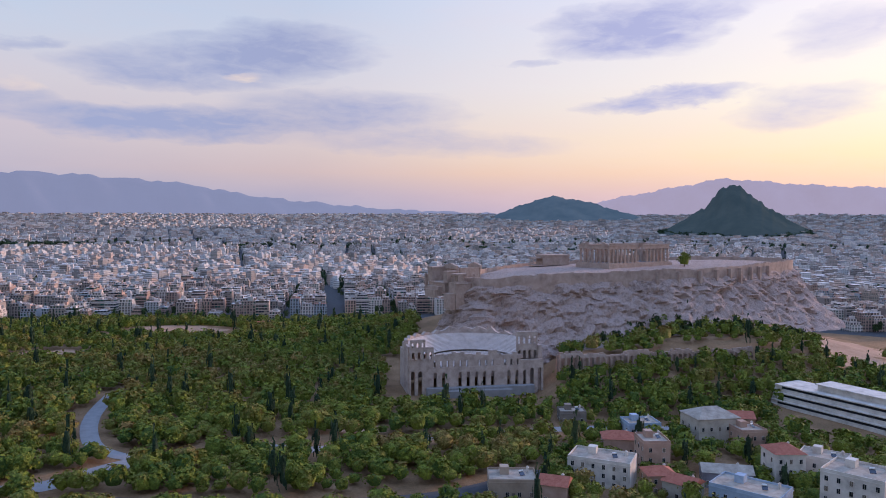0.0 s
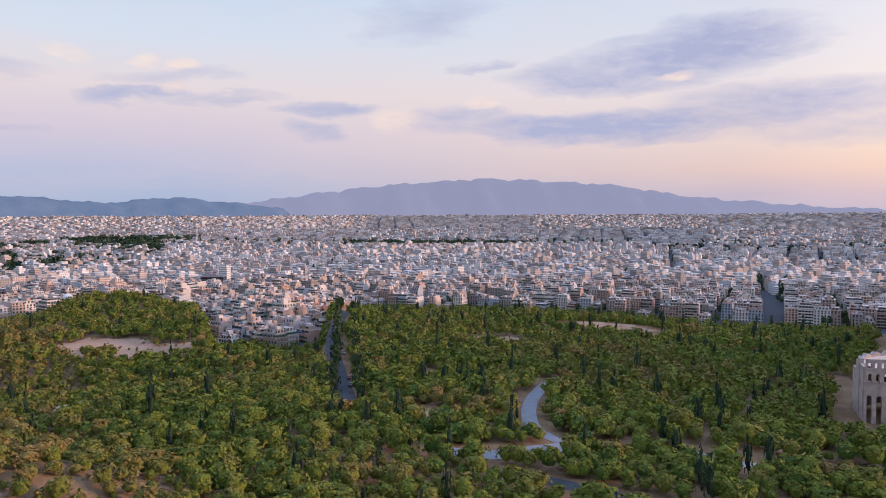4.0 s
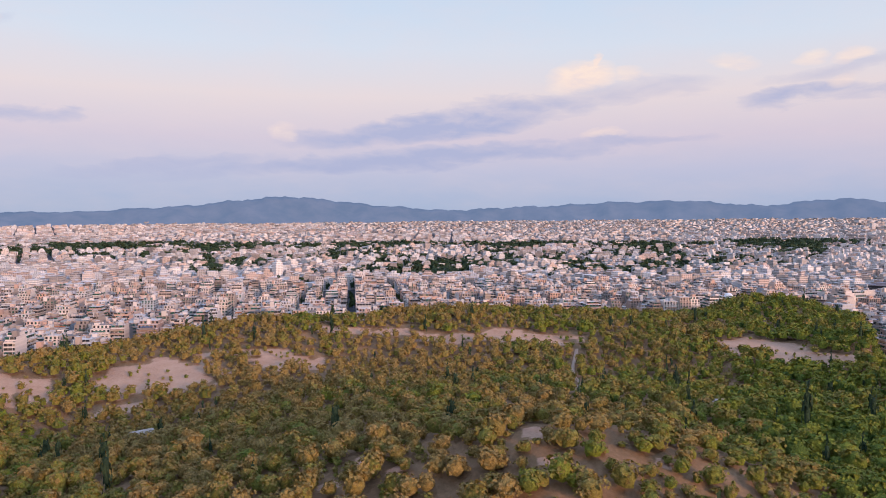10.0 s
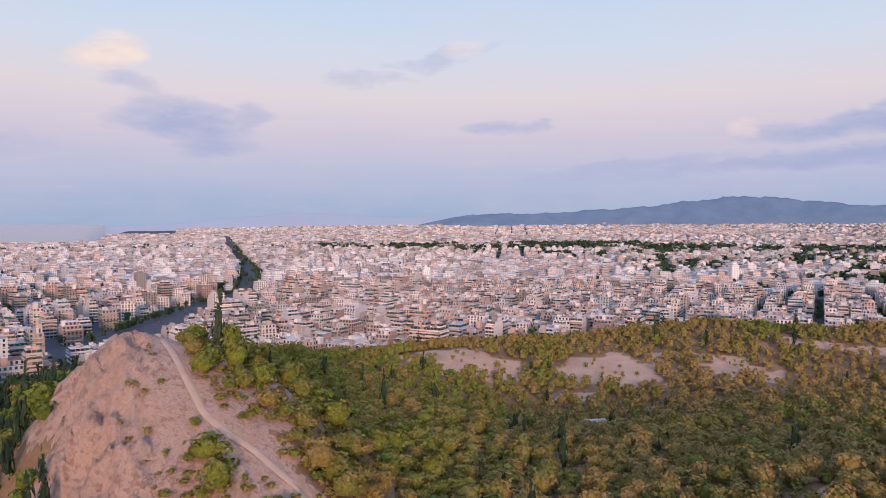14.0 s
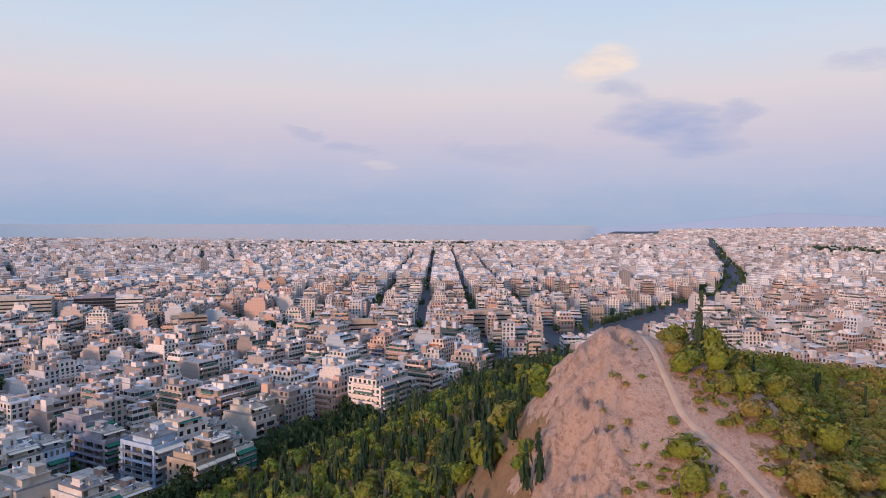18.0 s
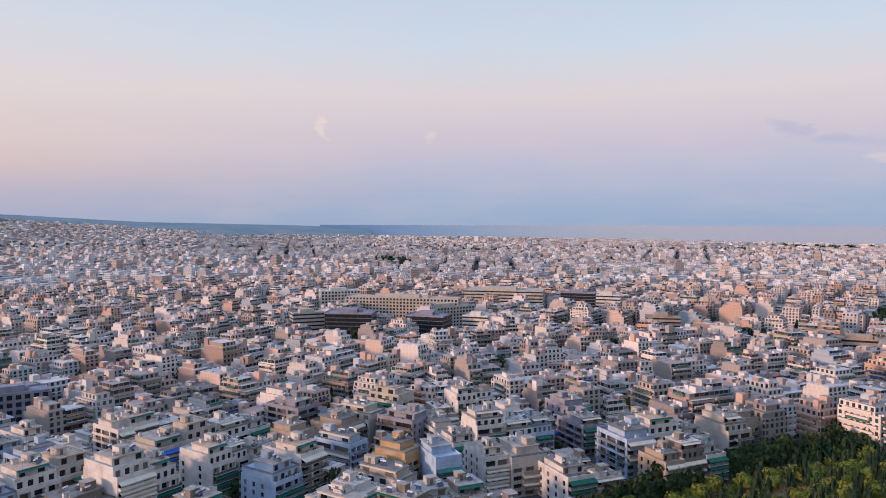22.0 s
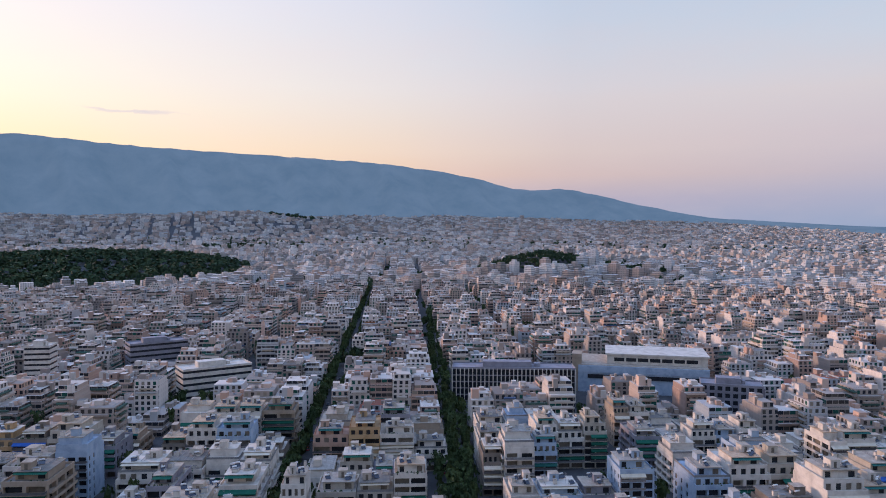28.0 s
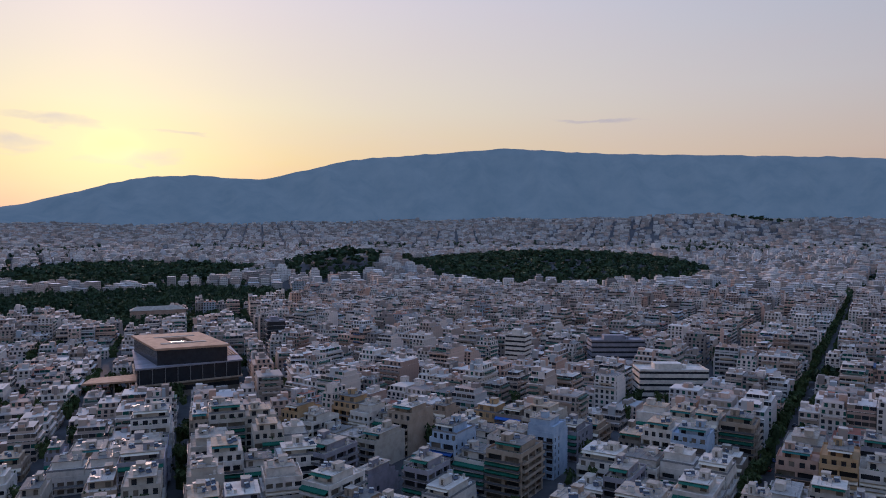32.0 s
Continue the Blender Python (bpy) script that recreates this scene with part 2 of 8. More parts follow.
def facade_material(name="far_facade", strength=1.0, walls=None):
    """Plaster with window rows and balcony bands, laid out in metres along the wall."""
    m, nt, b = material(name, 0.85, 0.3)
    uv = node(nt, "ShaderNodeUVMap", uv_map="wall").outputs[0]
    s = node(nt, "ShaderNodeSeparateXYZ", [(0, uv)])
    u, v = s.outputs[0], s.outputs[1]
    tone = attr(nt, "tone")
    wall = ramp(nt, tone, walls or WALLS, "CONSTANT")
    pos = node(nt, "ShaderNodeNewGeometry").outputs["Position"]
    dirt = node(nt, "ShaderNodeTexNoise", [("Vector", pos), ("Scale", 0.15), ("Detail", 4.0)]).outputs[0]
    wall = mixc(nt, mth(nt, "MULTIPLY", dirt, 0.35), wall, srgb("a59a8e"))
    fu = mth(nt, "FRACT", mth(nt, "DIVIDE", u, 3.1))
    fv = mth(nt, "FRACT", mth(nt, "DIVIDE", v, 3.05))
    inu = mth(nt, "MULTIPLY", mth(nt, "GREATER_THAN", fu, 0.22), mth(nt, "LESS_THAN", fu, 0.74))
    inv = mth(nt, "MULTIPLY", mth(nt, "GREATER_THAN", fv, 0.16), mth(nt, "LESS_THAN", fv, 0.78))
    punched = mth(nt, "MULTIPLY", inu, inv)
    # balcony bands: dark openings and awnings, the recess shade painted in with them
    band = mth(nt, "MULTIPLY", mth(nt, "GREATER_THAN", fv, 0.4), mth(nt, "GREATER_THAN", fu, 0.08))
    kind = mth(nt, "FRACT", mth(nt, "MULTIPLY", tone, 17.3))
    isband = mth(nt, "GREATER_THAN", kind, 0.6)
    w = mth(nt, "ADD", mth(nt, "MULTIPLY", punched, mth(nt, "SUBTRACT", 1.0, isband)), mth(nt, "MULTIPLY", band, isband))
    side = attr(nt, "side")
    w = mth(nt, "MULTIPLY", mth(nt, "MULTIPLY", w, side), strength)
    cell = node(nt, "ShaderNodeTexWhiteNoise", [("Vector", node(nt, "ShaderNodeCombineXYZ", [(0, mth(nt, "FLOOR", mth(nt, "DIVIDE", u, 3.1))),
                (1, mth(nt, "FLOOR", mth(nt, "DIVIDE", v, 3.05))), (2, tone)]).outputs[0])], noise_dimensions="3D").outputs[0]
    glass = ramp(nt, cell, [(0, srgb("23262b")), (0.36, srgb("38332f")), (0.5, srgb("1c4a40")), (0.7, srgb("4d4740")), (0.9, srgb("8a7d6c"))], "CONSTANT")
    nt.links.new(mixc(nt, w, wall, glass), b.inputs["Base Color"])
    return m


def tone_material(name, stops, rough=0.9, scale=0.3, amount=0.4, dirt="8f877d", mode="CONSTANT"):
    m, nt, b = material(name, rough, 0.25)
    c = ramp(nt, attr(nt, "tone"), stops, mode)
    pos = node(nt, "ShaderNodeNewGeometry").outputs["Position"]
    n = node(nt, "ShaderNodeTexNoise", [("Vector", pos), ("Scale", scale), ("Detail", 5.0), ("Roughness", 0.7)]).outputs[0]
    c = mixc(nt, mth(nt, "MULTIPLY", n, amount), c, srgb(dirt))
    nt.links.new(c, b.inputs["Base Color"])
    return m


def leaf_material(name, stops):
    """Foliage: tone by tree, a shift by clump, fine leaf grain in colour and relief."""
    m, nt, b = material(name, 0.8, 0.15)
    geo = node(nt, "ShaderNodeNewGeometry")
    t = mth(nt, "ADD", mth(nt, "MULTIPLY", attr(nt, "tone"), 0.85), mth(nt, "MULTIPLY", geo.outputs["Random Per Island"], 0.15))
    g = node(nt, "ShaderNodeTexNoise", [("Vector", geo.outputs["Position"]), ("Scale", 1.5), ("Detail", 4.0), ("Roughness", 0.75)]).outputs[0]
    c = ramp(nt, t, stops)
    c = mixc(nt, 1.0, c, ramp(nt, g, [(0.3, (0.5, 0.53, 0.52)), (0.5, (0.97, 0.97, 0.97)), (0.7, (1.5, 1.45, 1.3))]), "MULTIPLY")
    nt.links.new(c, b.inputs["Base Color"])
    bn = node(nt, "ShaderNodeBump", [("Height", g), ("Strength", 0.9), ("Distance", 0.9)])
    nt.links.new(bn.outputs[0], b.inputs["Normal"])
    return m


M = {}
M["facade"] = facade_material()
# far walls and roofs: distance haze put into the colours as paler palettes
M["facade_far"] = facade_material("haze_paled_facade", 0.55, [(0, srgb("b1a9a2")), (0.14, srgb("ddd6cf")), (0.3, srgb("a29891")), (0.42, srgb("e9e3dc")), (0.56, srgb("b39f93")), (0.66, srgb("c4c6c8")), (0.78, srgb("d4baaa")), (0.88, srgb("8b8480")), (0.94, srgb("decec2"))])
M["roof_far"] = tone_material("haze_paled_roof", [(0, srgb("b5ada6")), (0.18, srgb("d9d1c9")), (0.36, srgb("989089")), (0.48, srgb("e4ddd6")), (0.68, srgb("b5a396")), (0.82, srgb("87807a")), (0.92, srgb("c2c3c3")), (0.965, srgb("9d5d46"))])
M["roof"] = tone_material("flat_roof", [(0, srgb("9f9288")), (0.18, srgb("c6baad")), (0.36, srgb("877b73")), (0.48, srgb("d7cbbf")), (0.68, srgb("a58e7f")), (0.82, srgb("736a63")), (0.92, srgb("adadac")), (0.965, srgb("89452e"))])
M["leaf"] = leaf_material("olive_and_pine_leaves", [(0, (0.06, 0.105, 0.022)), (0.2, (0.19, 0.215, 0.027)), (0.34, (0.16, 0.175, 0.032)), (0.5, (0.205, 0.185, 0.04)), (0.72, (0.26, 0.182, 0.054)), (1, (0.3, 0.2, 0.07))])
M["needle"] = leaf_material("cypress_needles", [(0, (0.02, 0.04, 0.02)), (0.5, (0.036, 0.062, 0.03)), (1, (0.062, 0.085, 0.036))])
M["bark"] = plain("bark", [(0.05, 0.035, 0.025), (0.14, 0.1, 0.07)], 3.0)


def hill_soil_material():
    """Dry brown soil that gives way to pale trodden earth where the clearings are."""
    m, nt, b = material("dry_hill_soil", 0.95, 0.15)
    pos = node(nt, "ShaderNodeNewGeometry").outputs["Position"]
    wide = node(nt, "ShaderNodeTexNoise", [("Vector", pos), ("Scale", 0.06), ("Detail", 8.0), ("Roughness", 0.65)]).outputs[0]
    grain = node(nt, "ShaderNodeTexNoise", [("Vector", pos), ("Scale", 0.9), ("Detail", 6.0), ("Roughness", 0.7)]).outputs[0]
    f = mth(nt, "MULTIPLY_ADD", mth(nt, "SUBTRACT", mth(nt, "MULTIPLY_ADD", grain, 0.4, mth(nt, "MULTIPLY", wide, 0.6)), 0.5), 2.4, 0.5, clamp=True)
    soil = ramp(nt, f, [(0, (0.11, 0.07, 0.035)), (0.5, (0.22, 0.13, 0.065)), (1, (0.34, 0.21, 0.115))])
    pale = ramp(nt, f, [(0, (0.26, 0.15, 0.09)), (0.5, (0.42, 0.255, 0.16)), (1, (0.52, 0.35, 0.235))])
    k = mth(nt, "MULTIPLY_ADD", mth(nt, "ADD", attr(nt, "clear"), mth(nt, "MULTIPLY_ADD", grain, 0.8, -0.4)), 3.0, -1.0, clamp=True)
    nt.links.new(mixc(nt, k, soil, pale), b.inputs["Base Color"])
    nt.links.new(node(nt, "ShaderNodeBump", [("Height", grain), ("Strength", 1.0), ("Distance", 0.35)]).outputs[0], b.inputs["Normal"])
    return m


M["hill_soil"] = hill_soil_material()


def rock_material(name, stops, crack):
    """Broken limestone: blotches at two scales, thin dark cracks and a rough face."""
    m, nt, b = material(name, 0.95, 0.15)
    pos = node(nt, "ShaderNodeNewGeometry").outputs["Position"]
    wide = node(nt, "ShaderNodeTexNoise", [("Vector", pos), ("Scale", 0.09), ("Detail", 6.0), ("Roughness", 0.6), ("Distortion", 0.6)]).outputs[0]
    grain = node(nt, "ShaderNodeTexNoise", [("Vector", pos), ("Scale", 0.7), ("Detail", 10.0), ("Roughness", 0.7)]).outputs[0]
    f = mth(nt, "MULTIPLY_ADD", mth(nt, "SUBTRACT", mth(nt, "MULTIPLY_ADD", grain, 0.6, mth(nt, "MULTIPLY", wide, 0.4)), 0.5), 2.6, 0.5, clamp=True)
    c = ramp(nt, f, [(i / (len(stops) - 1), q) for i, q in enumerate(stops)])
    bent = mixc(nt, 0.35, pos, node(nt, "ShaderNodeTexNoise", [("Vector", pos), ("Scale", 0.25), ("Detail", 3.0)]).outputs[1], "ADD")
    cr = node(nt, "ShaderNodeTexVoronoi", [("Vector", bent), ("Scale", crack)], feature="DISTANCE_TO_EDGE").outputs["Distance"]
    line = mth(nt, "MULTIPLY", mth(nt, "SUBTRACT", 1.0, mth(nt, "MULTIPLY", cr, 9.0, clamp=True)), mth(nt, "GREATER_THAN", grain, 0.5))
    c = mixc(nt, mth(nt, "MULTIPLY", line, 0.14), c, (0.09, 0.055, 0.04))
    nt.links.new(c, b.inputs["Base Color"])
    bn = node(nt, "ShaderNodeBump", [("Height", mth(nt, "SUBTRACT", grain, mth(nt, "MULTIPLY", line, 0.08))), ("Strength", 1.0), ("Distance", 1.1)])
    nt.links.new(bn.outputs[0], b.inputs["Normal"])
    return m


M["rock"] = rock_material("limestone_rock", [(0.15, 0.105, 0.085), (0.31, 0.225, 0.185), (0.44, 0.33, 0.275), (0.26, 0.185, 0.15), (0.5, 0.385, 0.325)], 0.16)
M["hill_rock"] = rock_material("pinkish_hill_rock", [(0.19, 0.105, 0.066), (0.36, 0.222, 0.15), (0.46, 0.305, 0.218), (0.28, 0.168, 0.11), (0.52, 0.36, 0.27)], 0.5)
M["street"] = plain("asphalt", [(0.04, 0.04, 0.042), (0.06, 0.06, 0.062), (0.085, 0.082, 0.08)], 0.2, 6)
M["paving"] = plain("pale_paving", [(0.2, 0.19, 0.19), (0.3, 0.288, 0.275)], 0.3, 6)
M["path"] = plain("trodden_path", [(0.33, 0.22, 0.145), (0.42, 0.3, 0.21)], 0.3, 6)
M["sea"] = plain("sea_water", [(0.05, 0.1, 0.17), (0.065, 0.12, 0.2)], 0.004, 3, rough=0.12, spec=0.4)
M["marble"] = plain("weathered_marble", [(0.27, 0.19, 0.145), (0.4, 0.29, 0.225), (0.5, 0.39, 0.31)], 0.35, 7, bump=0.1)
M["ruin"] = plain("weathered_stone_wall", [(0.2, 0.14, 0.11), (0.39, 0.285, 0.225), (0.52, 0.4, 0.325)], 0.2, 9, bump=0.25)


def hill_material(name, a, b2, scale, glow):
    """Far hills of rock and scrub; the haze of kilometres of morning air is put in as emission."""
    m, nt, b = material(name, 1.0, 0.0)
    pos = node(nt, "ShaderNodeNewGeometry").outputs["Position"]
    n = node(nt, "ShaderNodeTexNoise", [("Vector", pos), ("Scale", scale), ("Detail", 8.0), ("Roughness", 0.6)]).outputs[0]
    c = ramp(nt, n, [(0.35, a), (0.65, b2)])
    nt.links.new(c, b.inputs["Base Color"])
    # even emission stands in for the haze before the hill
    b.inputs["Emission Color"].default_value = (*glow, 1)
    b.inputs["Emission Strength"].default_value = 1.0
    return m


# ---------------- plan ----------------


def at(az, r, z=0.0):
    """Azimuth in degrees (clockwise from +y), range and height."""
    return Vector((r * math.sin(radians(az)), r * math.cos(radians(az)), z))


def smooth(t):
    t = np.clip(t, 0, 1)
    return t * t * (3 - 2 * t)


def polar(x, y):
    """Range and azimuth, the azimuth from -325 to 35."""
    az = np.degrees(np.arctan2(x, y))
    return np.hypot(x, y), np.where(az > 35, az - 360, az)


# outer edge of the wooded hills, by azimuth
EDGE_AZ = [-325, -190, -178, -170, -163, -157, -150, -145, -138, -128, -115, -105, -97, -88, -80, -62, -60, -55, -51.8, -50.5, -46, -42.4, -41.4, -25, -10, 5, 35]
EDGE_R = [1, 1, 250, 305, 352, 400, 494, 520, 500, 520, 575, 610, 660, 660, 740, 770, 820, 830, 760, 570, 550, 570, 860, 860, 780, 800, 800]
# level of the wooded hills
LEVEL_AZ = [-325, -185, -170, -150, -140, -128, -112, -97, -70, -45, -20, 0, 10, 35]
LEVEL_Z = [0, 0, 10, 30, 46, 52, 34, 32, 30, 26, 22, 17, 15, 12]
# elevation, in degrees, at which the far plain ends
FAR_AZ = [-325, -300, -270, -240, -222, -205, -138, -125, -100, -60, 0, 35]
FAR_EL = [0.5, 0.35, 1.0, 0.9, 0.2, -0.95, -0.75, -0.45, -0.15, 0.25, 0.55, 0.6]
# hills: azimuth, range, height above the level, half width across and along the ray
HILLS = [(-110, 360, -23, 115, 95), (-62, 425, -15, 110, 70), (-84, 440, -12, 110, 75), (-141.6, 163, 33, 37, 36), (-132, 172, 6, 30, 34), (-72, 195, 22, 70, 45), (-59, 740, 17, 95, 90), (-46.5, 700, 24, 55, 170), (-82, 560, 8, 110, 60), (-96, 540, 6, 60, 50),
         (-20, 600, 9, 70, 26), (13, 590, 46, 150, 105), (-234, 1330, 50, 130, 110), (-225, 1330, 20, 90, 100), (-268, 1800, 24, 300, 260), (-284, 1500, 46, 170, 160), (-258, 3300, 70, 500, 300)]


# old houses below the citadel: azimuth, range, width, depth, height, turn, wall, roof, label, floors
HOUSES = [(12.6, 264, 22, 13, 9.5, -12, 0, "flat", "white flat-roofed house with bright plain walls", 3), (16.3, 284, 10, 12, 12, 18, 5, "flat", "salmon and pale narrow house with a flat roof", 3),
          (15.4, 318, 14, 11, 8, 22, 4, "flat", "pale blue flat-roofed house among trees", 2), (20.4, 330, 19, 15, 11.5, 32, 1, "pale_hip", "neoclassical cream house with a pale hipped roof and tall windows", 2),
          (23.0, 325, 11, 11, 8.5, 32, 5, "flat", "pinkish annex with a flat roof", 2), (16.8, 262, 10, 9, 7, 20, 5, "hip", "small house with a red tiled hip roof", 2),
          (18.6, 258, 11, 9, 6, -25, 1, "gable", "low house with a red tiled gable roof", 1), (21.6, 278, 17, 9, 5.5, 10, 2, "pale_gable", "low grey-roofed old shed", 1),
          (23.3, 254, 22, 14, 8.5, -18, 4, "flat", "pale blue and white flat-roofed house", 2), (25.4, 288, 11, 11, 12, 28, 0, "hip", "white three-floor house with a red tiled roof", 3),
          (28.0, 300, 16, 12, 8, -10, 0, "flat", "white house with stepped roof terraces", 2), (13.8, 300, 13, 10, 6.5, 8, 5, "hip", "low house with a red roof behind trees", 1),
          (5.6, 243, 16, 12, 6, 5, 3, "flat", "low beige house at the wood's edge", 1), (9.0, 240, 9, 9, 6.5, -10, 5, "gable", "small house with a pinkish red roof", 1),
          (22.2, 352, 14, 10, 7, 15, 5, "gable", "pinkish house with a tiled roof by the trees", 2), (30.2, 262, 18, 16, 17, -15, 0, "flat", "white apartment house with stacked terraces", 5), (10.2, 338, 12, 9, 5, 10, 7, "flat", "low grey house beside the promenade", 1)]


def coast(az):
    return np.interp(az, [-325, -206, -200, -165, -150, -142, -137, 35], [9000, 9000, 4780, 3650, 3500, 3700, 9000, 9000])


def height(x, y):
    x, y = np.asarray(x, float), np.asarray(y, float)
    r, az = polar(x, y)
    top = EYE + 4850 * np.tan(np.radians(np.interp(az, FAR_AZ, FAR_EL)))
    z = top * smooth((r - 1300) / 3600 * 0.72) / smooth(0.72)
    z = np.where(r < 1300, 0, z)
    edge = np.interp(az, EDGE_AZ, EDGE_R)
    z = z + np.interp(az, LEVEL_AZ, LEVEL_Z) * smooth((edge - r) / np.clip(edge * np.interp(az, [-190, -150, -128, -112, -50, -30], [0.42, 0.42, 0.35, 0.22, 0.22, 0.42]), 1, None))
    for ha, hr, h, wa, wr in HILLS:
        c = at(ha, hr)
        u = (x - c.x) * math.cos(radians(ha)) - (y - c.y) * math.sin(radians(ha))
        v = (x - c.x) * math.sin(radians(ha)) + (y - c.y) * math.cos(radians(ha))
        z = z + h * np.exp(-(u / wa) ** 2 - (v / wr) ** 2)
    # terrace behind the long arcade
    st = 388 + (az - 9) * 4.4
    z = z + (3.5 * smooth((r - st - 3) / 8) * smooth((st + 60 - r) / 30) + 9 * smooth((r - st + 62) / 55) * smooth((st + 80 - r) / 40)) * smooth((az - 7) / 3) * smooth((30 - az) / 4) * smooth((640 - r) / 60)
    z = z + np.where(r < edge, 1, 0.15) * 1.2 * np.sin(x * 0.031 + 1.7 * np.sin(y * 0.023)) * np.sin(y * 0.037 + x * 0.011) * (r < 1300)
    cst = coast(az)
    sea = 78 * np.clip((r - cst) / np.clip(4900 - cst, 1, None), 0, 1)
    return np.where((r > cst) & (cst < 4700), np.maximum(sea - 1 - 0.12 * (r - cst), -30), np.where(cst < 8000, z * smooth((cst + 250 - r) / 1400), z))


def ground_at(az, r):
    p = at(az, r)
    return float(height(p.x, p.y))


def put(az, r, dz=0.0):
    return at(az, r, ground_at(az, r) + dz)


def link(name, me, parent=None, mats=(), smooth_on=False):
    for m in mats:
        me.materials.append(m)
    if smooth_on:
        me.polygons.foreach_set("use_smooth", np.ones(len(me.polygons), bool))
    ob = new(name, me)
    ob.parent = parent
    return ob


def quads(name, verts, faces, mat_idx=None, attrs=None, uv=None):
    """A mesh from arrays of corners and four-cornered faces; attrs: one number a face."""
    me = bpy.data.meshes.new(name)
    verts, faces = np.asarray(verts, np.float32), np.asarray(faces, np.int32)
    nf = len(faces)
    me.vertices.add(len(verts))
    me.vertices.foreach_set("co", verts.ravel())
    me.loops.add(nf * 4)
    me.loops.foreach_set("vertex_index", faces.ravel())
    me.polygons.add(nf)
    me.polygons.foreach_set("loop_start", np.arange(0, nf * 4, 4, dtype=np.int32))
    me.polygons.foreach_set("use_smooth", np.zeros(nf, bool))
    if mat_idx is not None:
        me.polygons.foreach_set("material_index", np.asarray(mat_idx, np.int32))
    for k, v in (attrs or {}).items():
        a = me.attributes.new(k, "FLOAT", "FACE")
        a.data.foreach_set("value", np.asarray(v, np.float32))
    if uv is not None:
        l = me.uv_layers.new(name="wall")
        l.data.foreach_set("uv", np.asarray(uv, np.float32).ravel())
    me.update(calc_edges=True)
    return me


# ---------------- ground ----------------


def fbm(x, y, s, seed=0):
    """Cheap rolling noise in about -1 to 1."""
    rs = np.random.RandomState(seed)
    t = np.zeros(np.shape(x))
    for o in range(4):
        for _ in range(3):
            a, p = rs.uniform(0, 6.28), rs.uniform(0, 6.28)
            t = t + np.sin((x * math.cos(a) + y * math.sin(a)) * 2 ** o / s * 6.28 + p) / 2 ** o / 3
    return t


# bare patches in the woods: azimuth, range, half width across and along
BARE = [(-103, 434, 33, 27), (-94, 452, 24, 12), (-81.4, 499, 29, 8), (-75.2, 504, 33, 12), (-88, 512, 40, 5), (-58.1, 511, 35, 20), (-54.2, 493, 25, 13), (-105.9, 392, 15, 8), (-114.8, 425, 32, 21), (-97, 470, 30, 5),
        (-44.6, 373, 6, 14), (-33.9, 388, 8, 20), (-33.8, 305, 10, 12), (-28.5, 508, 30, 18), (-20.4, 577, 40, 20), (-6.4, 309, 12, 6), (29.5, 560, 30, 60)]
# small open spots on the near slopes
BARE += [(-78.7, 299, 3.3, 5), (-82.6, 281, 2.9, 5), (-74.3, 192, 4.5, 4.3), (-64.8, 185, 2.2, 2.2), (-61, 189, 2.7, 2.5), (-73.3, 177, 3.5, 1.8), (-90.7, 186, 2.9, 2.2), (-85.5, 185, 3.2, 2.2), (-88.3, 195, 1.4, 4.3),
         (-125.8, 228, 5, 7.9), (-130, 138, 5, 3), (-127.6, 128, 14, 5), (-144.4, 132, 7, 7), (-134.5, 143, 7, 9)]


def bare(x, y):
    t = np.zeros(np.shape(x), bool)
    w = 1 + 0.5 * fbm(x, y, 60, 5) + 0.45 * fbm(x, y, 22, 8)
    for ba, br, wa, wr in BARE:
        c = at(ba, br)
        u = (x - c.x) * math.cos(radians(ba)) - (y - c.y) * math.sin(radians(ba))
        v = (x - c.x) * math.sin(radians(ba)) + (y - c.y) * math.cos(radians(ba))
        t = t | ((u / wa) ** 2 + (v / wr) ** 2 < w)
    return t


